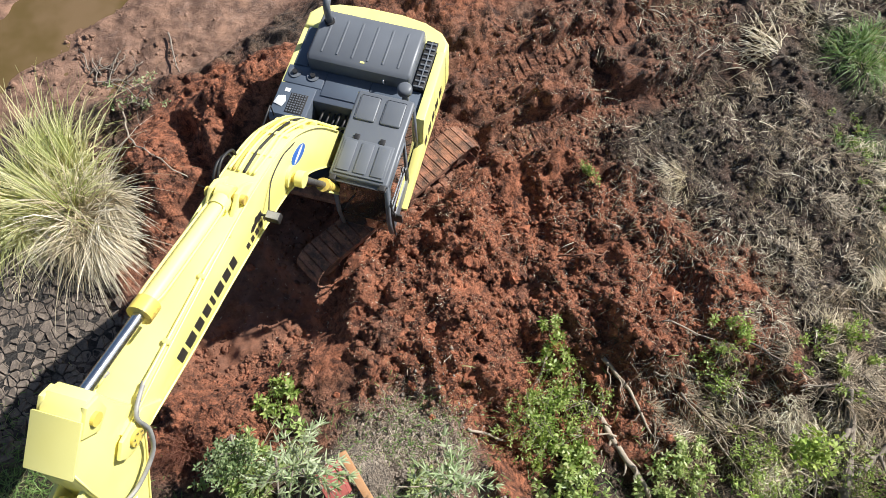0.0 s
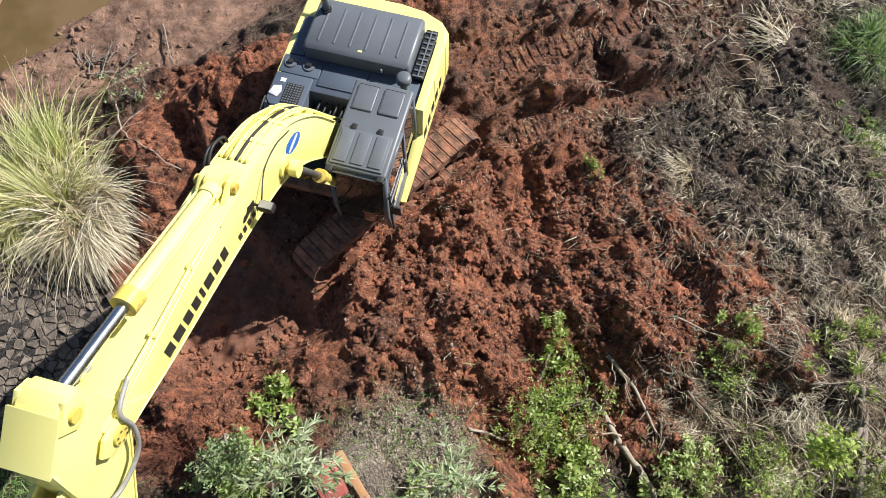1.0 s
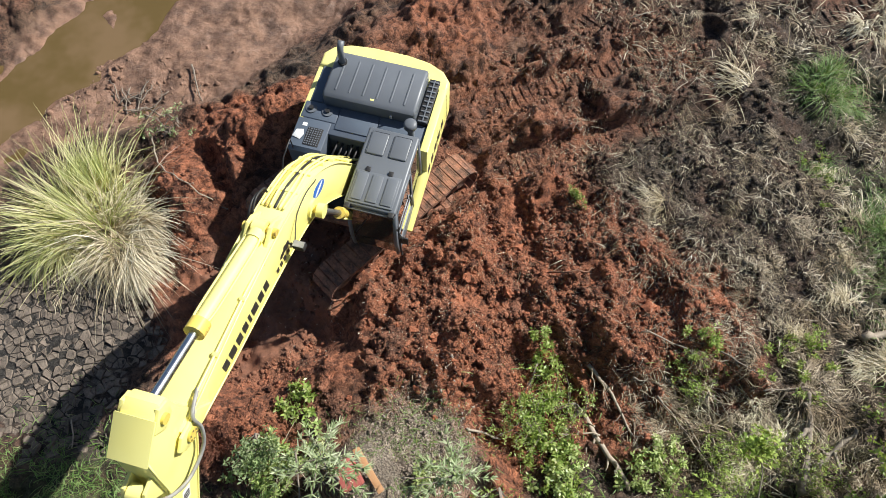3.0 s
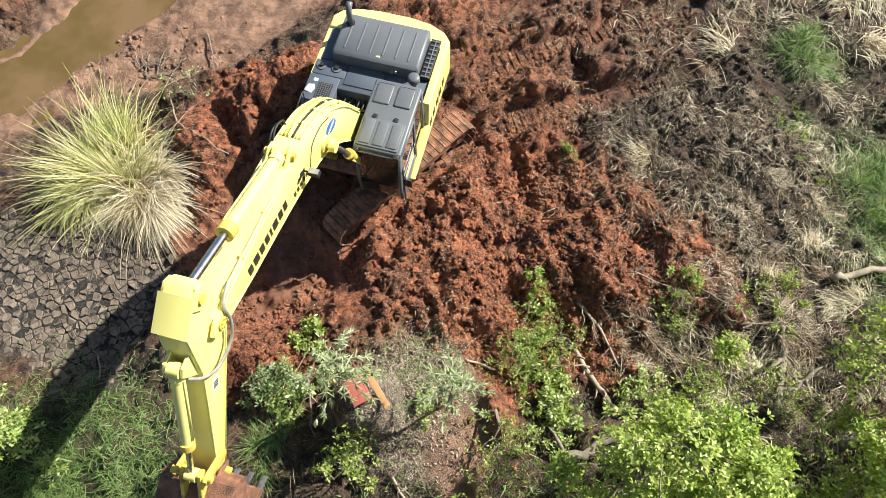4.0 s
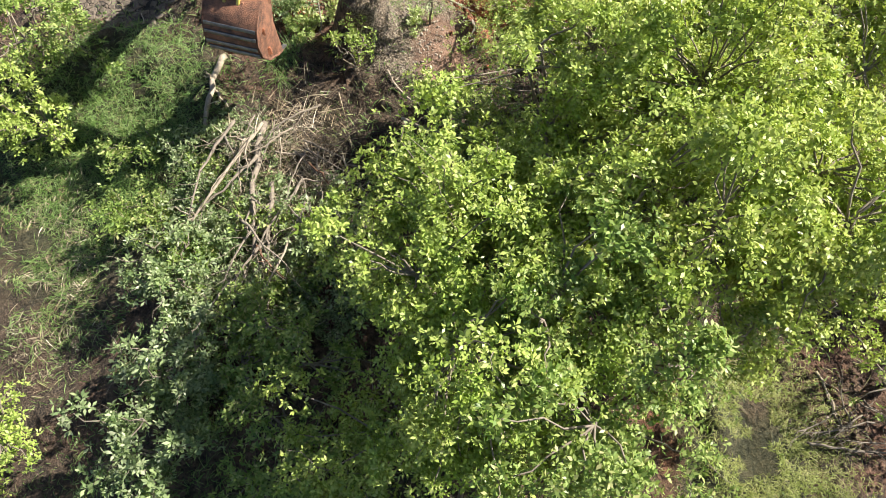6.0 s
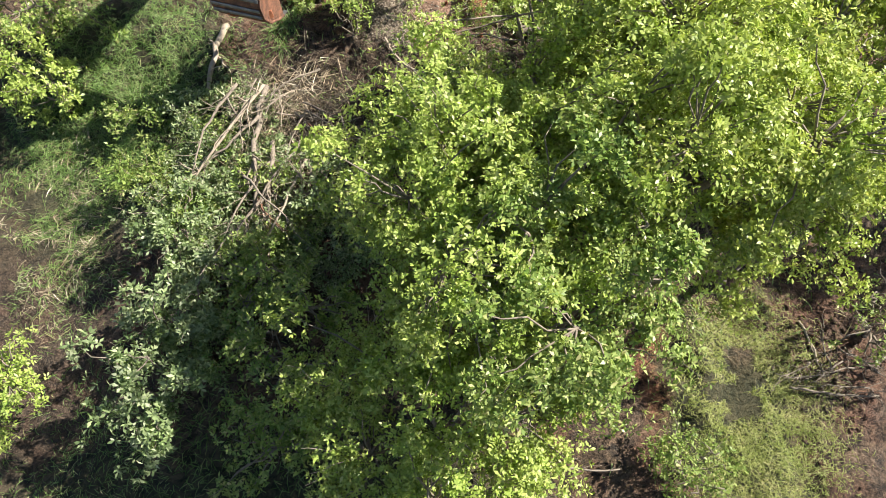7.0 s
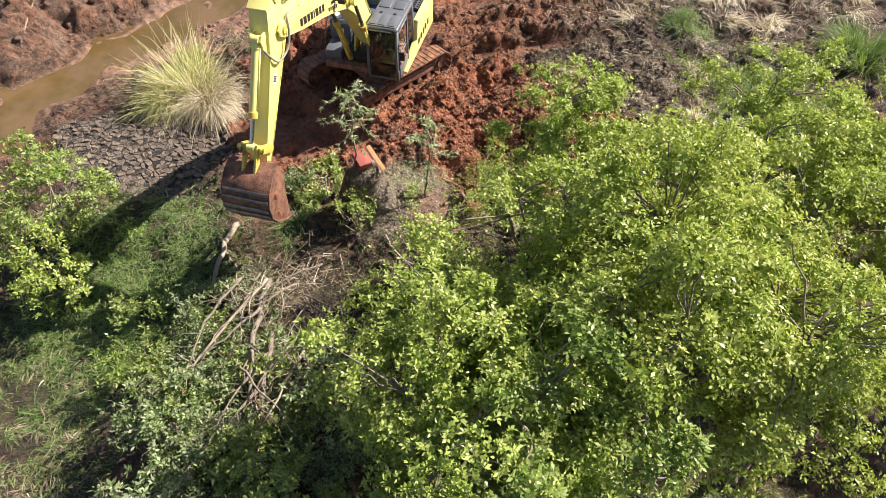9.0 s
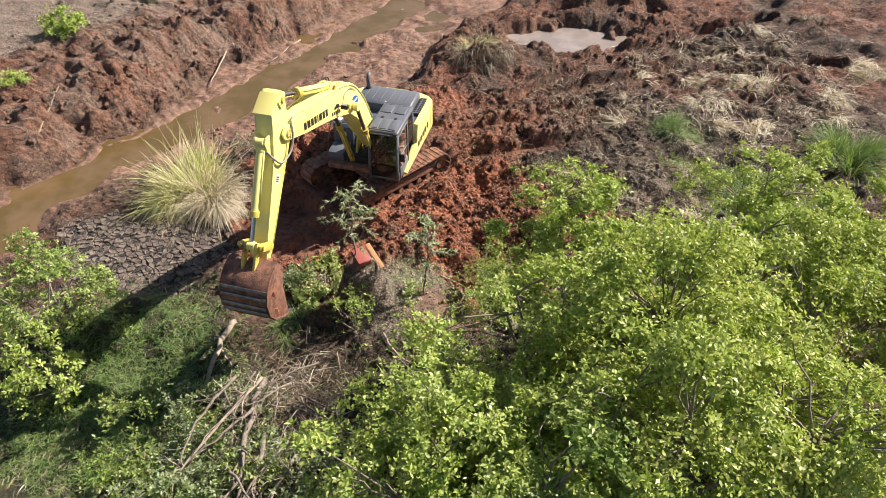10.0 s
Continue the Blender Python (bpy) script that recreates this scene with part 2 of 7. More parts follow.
ROOTWOOD = plain("reddish_root", (0.12, 0.06, 0.035), (0.25, 0.13, 0.08), 0.85, 0, 9, 0.006)
CLOD_RED = plain("red_clod", (0.060, 0.020, 0.011), (0.46, 0.165, 0.080), 0.95, 0, 5, 0.02)
CLAY = plain("grey_clay", (0.065, 0.052, 0.042), (0.26, 0.21, 0.165), 0.92, 0, 3.2, 0.02)
CHIP = plain("pale_chip", (0.15, 0.12, 0.095), (0.48, 0.41, 0.33), 0.9, 0, 14, 0.004)
RED_PLASTIC = plain("faded_red_plastic", (0.30, 0.075, 0.06), (0.42, 0.13, 0.105), 0.5, 0, 5, 0.002)
PLANKWOOD = plain("orange_plank", (0.42, 0.21, 0.09), (0.56, 0.33, 0.17), 0.75, 0, 7, 0.003)
STEM = plain("green_stem", (0.10, 0.13, 0.04), (0.22, 0.22, 0.09), 0.7, 0, 12)
RED_TWIG = plain("reddish_twig", (0.16, 0.06, 0.035), (0.36, 0.15, 0.09), 0.85, 0, 12)
LEAF_LIGHT = leafy("light_leaf", (0.25, 0.34, 0.10), (0.52, 0.58, 0.26), (0.68, 0.68, 0.42), 0.38, 0.35, (1.0, 1.0, 0.62), 0.5)
LEAF_FRESH = leafy("fresh_leaf", (0.22, 0.32, 0.065), (0.46, 0.54, 0.17), (0.58, 0.58, 0.30), 0.42, 0.4, (1.0, 1.0, 0.62), 0.5)
GRASS_YELLOW = leafy("yellow_grass", (0.24, 0.29, 0.07), (0.44, 0.46, 0.17), (0.56, 0.50, 0.28), 0.5)
LEAF_SILVER = leafy("silver_leaf", (0.26, 0.33, 0.17), (0.46, 0.52, 0.33), (0.60, 0.63, 0.48), 0.5)


# ---- building tools ----
def mesh_of(name, verts, faces, mat, smooth=False):
    me = bpy.data.meshes.new(name)
    me.from_pydata([tuple(v) for v in verts], [], [tuple(f) for f in faces])
    me.materials.append(mat)
    if smooth:
        me.shade_smooth()
    me.update()
    return me


def quads_mesh(name, verts, quads, mat, smooth=False):
    """A large mesh of four-sided faces from arrays."""
    me = bpy.data.meshes.new(name)
    verts, quads = np.asarray(verts, np.float32), np.asarray(quads, np.int32)
    me.vertices.add(len(verts))
    me.vertices.foreach_set("co", verts.ravel())
    me.loops.add(quads.size)
    me.loops.foreach_set("vertex_index", quads.ravel())
    me.polygons.add(len(quads))
    me.polygons.foreach_set("loop_start", np.arange(0, quads.size, quads.shape[1], dtype=np.int32))
    me.materials.append(mat)
    me.update(calc_edges=True)
    if smooth:
        me.shade_smooth()
    return me


def bm_mesh(name, bm, mat, smooth=False):
    me = bpy.data.meshes.new(name)
    bmesh.ops.recalc_face_normals(bm, faces=bm.faces)
    bm.to_mesh(me)
    bm.free()
    me.materials.append(mat)
    if smooth:
        me.shade_smooth()
        me.set_sharp_from_angle(angle=radians(38))
    return me


def part(name, me, parent, label="", m=None):
    ob = new(name, me)
    ob.parent = parent
    if m is not None:
        ob.matrix_basis = m
    return tagged(ob, label)


def thing(name, label, category, m=None, group="", kind=""):
    ob = new(name)
    ob.empty_display_size = 0.2
    if m is not None:
        ob.matrix_basis = m
    return tagged(ob, label, category, group, kind)


def box(x0, x1, y0, y1, z0, z1, bevel=0.02, seg=2, bm=None):
    bm = bm or bmesh.new()
    made = bmesh.ops.create_cube(bm, size=1.0)["verts"]
    for v in made:
        v.co = Vector(((x0 + x1) / 2 + v.co.x * (x1 - x0), (y0 + y1) / 2 + v.co.y * (y1 - y0), (z0 + z1) / 2 + v.co.z * (z1 - z0)))
    if bevel:
        edges = list({e for v in made for e in v.link_edges})
        bmesh.ops.bevel(bm, geom=edges, offset=bevel, segments=seg, affect="EDGES", profile=0.5)
    return bm


def prism(points, y0, y1, bevel=0.02, bm=None, axis="y", seg=2):
    """A side profile (x, z) drawn out from y0 to y1; axis "z": a plan (x, y) drawn up from y0 to y1."""
    bm = bm or bmesh.new()
    low = [bm.verts.new((p[0], y0, p[1]) if axis == "y" else (p[0], p[1], y0)) for p in points]
    high = [bm.verts.new((p[0], y1, p[1]) if axis == "y" else (p[0], p[1], y1)) for p in points]
    n = len(points)
    faces = [bm.faces.new(low), bm.faces.new(high[::-1])]
    faces += [bm.faces.new((low[i], high[i], high[(i + 1) % n], low[(i + 1) % n])) for i in range(n)]
    bmesh.ops.recalc_face_normals(bm, faces=faces)
    if bevel:
        edges = list({e for f in faces[:2] for e in f.edges})
        bmesh.ops.bevel(bm, geom=edges, offset=bevel, segments=seg, affect="EDGES", profile=0.5)
    return bm


def tube_arrays(path, radii, sides=8, caps=True):
    path = [Vector(p) for p in path]
    verts, faces = [], []
    up = Vector((0.13, 0.31, 0.94))
    for i, p in enumerate(path):
        d = (path[min(i + 1, len(path) - 1)] - path[max(i - 1, 0)]).normalized()
        a = d.cross(up if abs(d.dot(up)) < 0.95 else Vector((1, 0, 0))).normalized()
        b = d.cross(a)
        for k in range(sides):
            w = 2 * math.pi * k / sides
            verts.append(p + (a * math.cos(w) + b * math.sin(w)) * radii[i])
    for i in range(len(path) - 1):
        for k in range(sides):
            j = (k + 1) % sides
            faces.append((i * sides + k, i * sides + j, (i + 1) * sides + j, (i + 1) * sides + k))
    if caps:
        faces.append(tuple(range(sides))[::-1])
        faces.append(tuple(range((len(path) - 1) * sides, len(path) * sides)))
    return verts, faces


def join_arrays(pieces):
    verts, faces = [], []
    for v, f in pieces:
        k = len(verts)
        verts += v
        faces += [tuple(i + k for i in g) for g in f]
    return verts, faces


def tube(name, path, radii, mat, sides=8):
    if not isinstance(radii, (list, tuple)):
        radii = [radii] * len(path)
    return mesh_of(name, *tube_arrays(path, radii, sides), mat, True)


def rod(name, p, q, r, mat, sides=16):
    me = tube(name, [p, q], r, mat, sides)
    me.set_sharp_from_angle(angle=radians(50))
    return me


def smooth_path(points, n):
    """A curve through the points."""
    points = [Vector(p) for p in points]
    out = []
    for i in range(len(points) - 1):
        p0, p1, p2, p3 = points[max(i - 1, 0)], points[i], points[i + 1], points[min(i + 2, len(points) - 1)]
        for k in range(n):
            t = k / n
            out.append(0.5 * (2 * p1 + (p2 - p0) * t + (2 * p0 - 5 * p1 + 4 * p2 - p3) * t * t + (3 * p1 - p0 - 3 * p2 + p3) * t ** 3))
    return out + [points[-1]]


def unit(v):
    return v / np.maximum(np.linalg.norm(v, axis=1, keepdims=True), 1e-9)


def blades(base, way, length, width, droop, segs=4):
    """Arrays of tapering grass blades: base points, start directions, lengths, widths and how far each bends down."""
    n = len(base)
    way = unit(way)
    side = np.cross(way, np.tile((0, 0, 1.0), (n, 1)))
    flat = np.linalg.norm(side, axis=1) < 0.05
    side[flat] = (1, 0, 0)
    side = unit(side)
    spin = rng.uniform(-0.9, 0.9, (n, 1))
    side = unit(side * np.cos(spin) + np.cross(way, side) * np.sin(spin))
    rows, p = [], base.copy()
    for k in range(segs + 1):
        t = k / segs
        w = width * (1 - t ** 1.6) * 0.5 + 0.0012
        rows += [p - side * w[:, None], p + side * w[:, None]]
        d = unit(way + np.stack([np.zeros(n), np.zeros(n), -droop * (t + 0.5 / segs) * 1.6], 1))
        p = p + d * (length / segs)[:, None]
    verts = np.stack(rows, 1).reshape(-1, 3)
    one = np.array([(2 * k, 2 * k + 1, 2 * k + 3, 2 * k + 2) for k in range(segs)])
    quads = (np.arange(n)[:, None, None] * (2 * segs + 2) + one[None]).reshape(-1, 4)
    return verts, quads


def rosettes(centre, axis, per=7, size=0.13, wide=0.42, lift=0.45):
    """Arrays of leaves set in rings about twig ends."""
    n = len(centre)
    axis = unit(axis)
    e1 = unit(np.cross(axis, rng.normal(size=(n, 3))))
    e2 = np.cross(axis, e1)
    turn = (np.arange(per)[None] * 2.4 + rng.uniform(0, 6.28, (n, 1)))[..., None]
    d = e1[:, None] * np.cos(turn) + e2[:, None] * np.sin(turn) + axis[:, None] * rng.normal(lift, 0.35, (n, per, 1))
    d = d / np.linalg.norm(d, axis=2, keepdims=True)
    length = (size * rng.uniform(0.6, 1.25, (n, per, 1)))
    side = np.cross(d, axis[:, None] + rng.normal(0, 0.35, (n, per, 3)))
    side = side / np.maximum(np.linalg.norm(side, axis=2, keepdims=True), 1e-6)
    start = centre[:, None] + rng.normal(0, 0.014, (n, per, 3)) + d * 0.012
    mid = start + d * length * 0.52
    lift_v = np.cross(side, d) * length * 0.10
    verts = np.stack([start, mid - side * length * wide * 0.5 + lift_v, start + d * length, mid + side * length * wide * 0.5 + lift_v], 2).reshape(-1, 3)
    quads = np.arange(n * per * 4).reshape(-1, 4)
    return verts, quads


# ---- the ground ----
MACHINE = Vector((-1.87, 6.50, -0.20))
BODY_TURN, TRACK_TURN = -104.8, -136.6
STREAM = [(-40, -20), (-22, -1.0), (-15.3, 4.0), (-13.9, 6.4), (-12.5, 8.8), (-11.1, 10.7), (-9.3, 13.1), (-6.5, 16.1), (-4.6, 18.6), (-3.2, 21.2), (-1.0, 25), (4, 33), (30, 70)]
RUTS = [[(1.2, 9.0), (6.8, 11.3)], [(1.4, 7.2), (6.4, 8.8)], [(5.6, 12.2), (13.5, 15.6)], [(9.5, 11.6), (18.0, 14.6)], [(8.0, 15.6), (17.0, 19.4)], [(3.6, 11.4), (8.6, 16.6)]]


def track_axes(x, y):
    a = radians(TRACK_TURN)
    dx, dy = x - MACHINE.x, y - MACHINE.y
    return dx * math.cos(a) + dy * math.sin(a), -dx * math.sin(a) + dy * math.cos(a)


def zones(x, y):
    """How far each kind of ground holds at a place."""
    fields = [fbm(x, y, 1.1, 3, 11 + k) for k in range(3)]

    def spot(cx, cy, rx, ry, turn, soft, ragged, seed):
        return blob(x, y, cx, cy, rx, ry, turn, soft, ragged, seed, fields[seed % 3])

    d, side, way = along(x, y, STREAM)
    d = d + 0.7 * fbm(x, y, 2.6, 4, 5)
    near_side = side < 0
    flat_wide = 1.5 + 3.4 * ramp(y, 7.5, 10.5)
    channel = 1 - ramp(d, 0.55, 1.25)
    shelf = np.where(near_side, 0, 1.3 * ramp(y, 12.5, 15.5))
    mudflat = np.where(near_side, 1 - ramp(d, flat_wide - 0.4, flat_wide + 0.5), 1 - ramp(d, 1.1 + shelf, 1.6 + shelf))
    pools = np.maximum(spot(6.5, 18.0, 3.1, 1.6, 3, 0.25, 0.25, 8), spot(14.5, 25.4, 5, 1.5, 0, 0.3, 0.3, 9))
    pools = np.maximum(pools, spot(25.5, 25.0, 1.8, 1.3, 0, 0.3, 0.2, 10))
    clay = spot(-9.3, 3.1, 2.8, 2.0, -8, 0.3, 0.4, 11)
    red = np.maximum(spot(2.3, 3.7, 4.3, 3.2, -12, 0.16, 0.2, 12), spot(-5.0, 8.0, 2.7, 1.5, 25, 0.25, 0.3, 13))
    red = np.maximum(red, spot(-3.6, 4.2, 3.4, 2.9, 0, 0.25, 0.2, 14))
    red = np.maximum(red, spot(-4.4, 1.0, 1.2, 0.9, 0, 0.3, 0.3, 15))
    red = np.maximum(red, spot(1.2, 0.35, 0.45, 1.2, 0, 0.3, 0.3, 16))
    red = np.maximum(red, spot(5.3, -9.7, 0.8, 0.9, 0, 0.4, 0.4, 17))
    red = np.maximum(red, 0.6 * spot(2.5, 9.5, 4.5, 2.2, 15, 0.5, 0.4, 18))
    red = np.maximum(red, 0.75 * spot(-0.2, 11.2, 2.0, 1.3, 15, 0.4, 0.4, 19))
    gravel = spot(-0.55, 0.35, 1.25, 1.65, 0, 0.25, 0.25, 20)
    turf = np.maximum(spot(-8.2, -2.6, 3.2, 3.4, 10, 0.3, 0.3, 21), spot(6.4, -10.8, 1.3, 2.2, 20, 0.3, 0.3, 22))
    turf = np.maximum(turf, spot(-8.6, -5.0, 2.2, 2.2, 0, 0.4, 0.3, 32))
    turf = np.maximum(turf, spot(9.9, 9.3, 1.3, 1.1, 0, 0.4, 0.3, 23))
    turf = np.maximum(turf, spot(11.0, 4.5, 2.0, 3.0, 0, 0.4, 0.3, 24))
    turf = np.maximum(turf, spot(-3.0, -13.5, 6.0, 2.5, 0, 0.4, 0.3, 25))
    turf = np.maximum(turf, ramp(np.hypot(x, y), 38, 60))
    litter = np.maximum(spot(8.8, 6.0, 4.6, 6.0, 0, 0.4, 0.4, 26), spot(-3.0, -4.0, 4.0, 2.8, 0, 0.4, 0.3, 27))
    litter = np.maximum(litter, spot(5.0, -3.0, 6.0, 4.5, 0, 0.3, 0.3, 28)) * (1 - red) * 0.85
    litter = np.maximum(litter, 0.6 * spot(12, 16, 13, 7, 0, 0.5, 0.5, 29))
    litter = np.maximum(litter, 0.9 * spot(-9.2, -8.4, 3.0, 4.2, 0, 0.4, 0.4, 33))
    bank = np.where(near_side, 0, ramp(d - shelf, 1.2, 2.2))
    tan = np.where(near_side, 0, ramp(d + 0.8 * fbm(x, y, 2.5, 2, 30), 7.0, 8.5)) * (1 - ramp(d, 20, 40))
    return dict(channel=channel, mudflat=mudflat, pools=pools, clay=clay, red=red, gravel=gravel, turf=turf, litter=litter, bank=bank, tan=tan, d=d - shelf, near=near_side)


def height(x, y, rough=True):
    x, y = np.asarray(x, float), np.asarray(y, float)
    z = zones(x, y)
    h = 0.10 * fbm(x, y, 5.0, 2, 40) - 0.10
    h = h - 0.65 * ramp(-x, 5.0, 8.5) * ramp(-y, -1.5, 4.0)
    h = np.where(z["near"], h, -1.0 + 1.35 * ramp(z["d"], 1.2, 3.8) + 0.5 * ramp(z["d"], 4.0, 9.0) + 0.2 * fbm(x, y, 3.0, 2, 41))
    low = np.maximum(np.where(z["near"], 1 - ramp(z["d"], 4.6, 6.4), 0), z["clay"])
    low = np.maximum(low, 1 - ramp(np.hypot((x + 9.2) / 3.7, (y - 4.0) / 3.6), 0.75, 1.15))
    h = h * (1 - low) - 0.80 * low
    h = h + 0.40 * (1 - ramp(np.hypot((x + 0.5) / 2.1, (y + 0.2) / 2.3), 0.35, 1.05))
    h = h + 1.25 * (1 - ramp(np.hypot((x + 1.72) / 1.0, (y - 0.12) / 0.85) + 0.12 * fbm(x, y, 0.8, 2, 57), 0.35, 1.0))
    h = h - 0.42 * (1 - ramp(np.hypot((x - 3.6) / 3.2, (y - 1.2) / 1.7), 0.45, 1.0))
    h = h + 0.22 * (1 - ramp(np.hypot((x - 2.2) / 4.0, (y - 3.6) / 2.9), 0.5, 1.0))
    h = h + 0.45 * (1 - ramp(np.hypot((x + 5.3) / 1.5, (y - 8.6) / 0.9), 0.2, 1.0))
    h = h + 0.9 * (1 - ramp(np.hypot((x - 9.5) / 6.5, (y - 22.2) / 1.7), 0.3, 1.0))
    h = h + 0.5 * (1 - ramp(np.hypot((x - 2.6) / 2.2, (y - 15.2) / 1.5), 0.2, 1.0))
    pit = 1 - ramp(np.hypot((x + 4.3) / 2.5, (y - 3.9) / 2.4), 0.62, 1.05)
    h = h * (1 - pit) - 0.85 * pit
    f, l = track_axes(x, y)
    stand = (1 - ramp(np.abs(f), 2.25, 2.7)) * (1 - ramp(np.abs(l), 1.6, 1.95))
    h = h * (1 - stand) - 0.18 * stand
    h = h * (1 - z["mudflat"]) + (-0.97 + 0.06 * fbm(x, y, 1.6, 3, 53)) * z["mudflat"]
    h = h - 0.22 * z["channel"]
    h = h * (1 - z["pools"]) - 0.75 * z["pools"]
    if not rough:
        return h
    calm = np.maximum.reduce([z["mudflat"] * 0.6, z["clay"] * 0.9, stand * 0.7, pit * 0.35, z["pools"] * 0.9, z["tan"] * 0.6, 0.85 * blob(x, y, 0.25, -0.70, 0.75, 1.1, 0, 0.3, 0.25, 31)])
    amp = (1 - calm) * (0.75 + 0.25 * np.maximum(z["red"], z["bank"])) * (1 - 0.5 * z["gravel"])
    near = ramp(x, -19.0, -17.0) * (1 - ramp(x, 17.5, 20.0)) * ramp(y, -4.0, -2.8) * (1 - ramp(y, 19.0, 22.0))
    open_far = np.where(z["near"], ramp(y, 11.0, 14.0), z["bank"])
    lumps = 0.17 * fbm(x, y, 1.25, 2, 42) + 0.11 * fbm(x, y, 0.45, 2, 43) + near * 0.06 * fbm(x, y, 0.17, 2, 44)
    lumps = lumps + open_far * (0.45 * (1 - 1.6 * np.abs(fbm(x * 0.6, y, 1.5, 3, 49))) + 0.15 * fbm(x, y, 2.6, 2, 54) + 0.2 * lumps_of(x, y, 0.9, 12) * (1 - near))
    furrow = 0.10 * (1 - 1.7 * np.abs(fbm(x * 1.0 + 0.35 * y, (y - 0.35 * x) * 0.32, 0.75, 2, 58)))
    lumps = lumps + furrow * z["red"]
    folds = 0.22 * (np.maximum(0, 1 - 2.2 * np.abs(fbm(x + 0.5 * y, y * 0.55, 1.9, 2, 52))) - 0.3)
    lumps = lumps + folds * (0.35 + 1.1 * z["red"])
    crumbs = (0.15 * lumps_of(x, y, 0.44, 3) + 0.12 * lumps_of(x, y, 0.22, 5) + 0.05 * lumps_of(x, y, 0.12, 8) - 0.10) * near
    ridged = 0.06 * (1 - np.abs(fbm(x, y, 0.6, 2, 45)))
    h = h + amp * (lumps + ridged * z["red"] + crumbs * (0.12 + 1.5 * ramp(vnoise(x / 0.9, y / 0.9, 48), 0.25, 0.8)))
    for line in RUTS:
        d, s, way = along(x, y, line)
        d = d + 0.12 * fbm(x, y, 0.7, 2, 46)
        inside = 1 - ramp(d, 0.30, 0.46)
        h = h * (1 - inside) + inside * (-0.10 + 0.06 * fbm(x, y, 2.4, 2, 47))
        h = h + 0.10 * (1 - ramp(np.abs(d - 0.5), 0.0, 0.2))
    return h


def spaced(low, high, step, far, grow_low, grow_high):
    inner = list(np.arange(low, high + step / 2, step))
    out, s, v = [], step, high
    while v < far:
        s *= grow_high
        v += s
        out.append(v)
    left, s, v = [], step, low
    while v > -far:
        s *= grow_low
        v -= s
        left.append(v)
    return np.array(left[::-1] + inner + out)


def paint_zones(me, X, Y):
    """Writes the kinds of ground at each vertex for the earth material."""
    z = zones(X, Y)
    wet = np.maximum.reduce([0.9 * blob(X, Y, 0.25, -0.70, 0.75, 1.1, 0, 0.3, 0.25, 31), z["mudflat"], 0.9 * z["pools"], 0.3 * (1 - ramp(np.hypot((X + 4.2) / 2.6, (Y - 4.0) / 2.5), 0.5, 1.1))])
    red = np.clip(np.maximum.reduce([z["red"], 0.35 * z["bank"], 0.55 * ramp(Y, 11.0, 13.0) * ramp(fbm(X, Y, 3.0, 3, 55), -0.5, 0.3) * z["near"]]) + 0.22 * fbm(X, Y, 0.8, 3, 50) * (z["red"] > 0.05), 0, 1)
    grain = np.clip(0.5 + 0.6 * fbm(X, Y, 0.7, 3, 51), 0, 1)
    # Ragged oval over the pit: flatter relief and darker red soil.
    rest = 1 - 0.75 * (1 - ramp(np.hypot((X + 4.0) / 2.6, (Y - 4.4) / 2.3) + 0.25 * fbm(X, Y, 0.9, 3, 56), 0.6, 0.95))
    for name, stackd in (("zone_a", (red, z["litter"] * (0.4 + 0.6 * grain), wet)), ("zone_b", (z["clay"], np.maximum.reduce([z["gravel"] * (0.6 + 0.4 * grain), 0.8 * z["tan"], 0.5 * z["bank"] * grain]), z["turf"]))):
        attr = me.color_attributes.new(name, "FLOAT_COLOR", "POINT")
        data = np.ones((X.size, 4), np.float32)
        for k, v in enumerate(stackd):
            data[:, k] = v.ravel()
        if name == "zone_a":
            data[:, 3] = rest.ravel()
        attr.data.foreach_set("color", data.ravel())


def build_ground():
    xs, ys = spaced(-12.5, 15.5, 0.055, 800, 1.035, 1.035), spaced(-2.6, 18.5, 0.055, 800, 1.035, 1.036)
    X, Y = np.meshgrid(xs, ys)
    jit = np.random.default_rng(5)
    inner = ((X > -12) & (X < 15) & (Y > -2) & (Y < 18))
    X = X + inner * jit.uniform(-0.015, 0.015, X.shape)
    Y = Y + inner * jit.uniform(-0.015, 0.015, Y.shape)
    Z = height(X, Y)
    far = ramp(np.hypot(X, Y), 60, 200)
    Z = Z * (1 - far)
    ny, nx = X.shape
    i = np.arange(ny * nx).reshape(ny, nx)
    quads = np.stack([i[:-1, :-1], i[:-1, 1:], i[1:, 1:], i[1:, :-1]], 2).reshape(-1, 4)
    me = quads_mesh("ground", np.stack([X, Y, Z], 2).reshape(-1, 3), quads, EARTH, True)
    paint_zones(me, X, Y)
    return tagged(new("ground", me), "churned red and dark earth with ruts, mud and turf", "ground", kind="structure")


def flat_sheet(name, points, z, label, mat=None):
    bm = bmesh.new()
    bm.faces.new([bm.verts.new((x, y, z)) for x, y in points])
    return tagged(new(name, bm_mesh(name, bm, mat or WATER)), label, "water", kind="structure")


def band(line, half):
    left, right = [], []
    for i, (x, y) in enumerate(line):
        ax, ay = line[max(i - 1, 0)]
        bx, by = line[min(i + 1, len(line) - 1)]
        n = math.hypot(bx - ax, by - ay)
        left.append((x - (by - ay) / n * half, y + (bx - ax) / n * half))
        right.append((x + (by - ay) / n * half, y - (bx - ax) / n * half))
    return left + right[::-1]


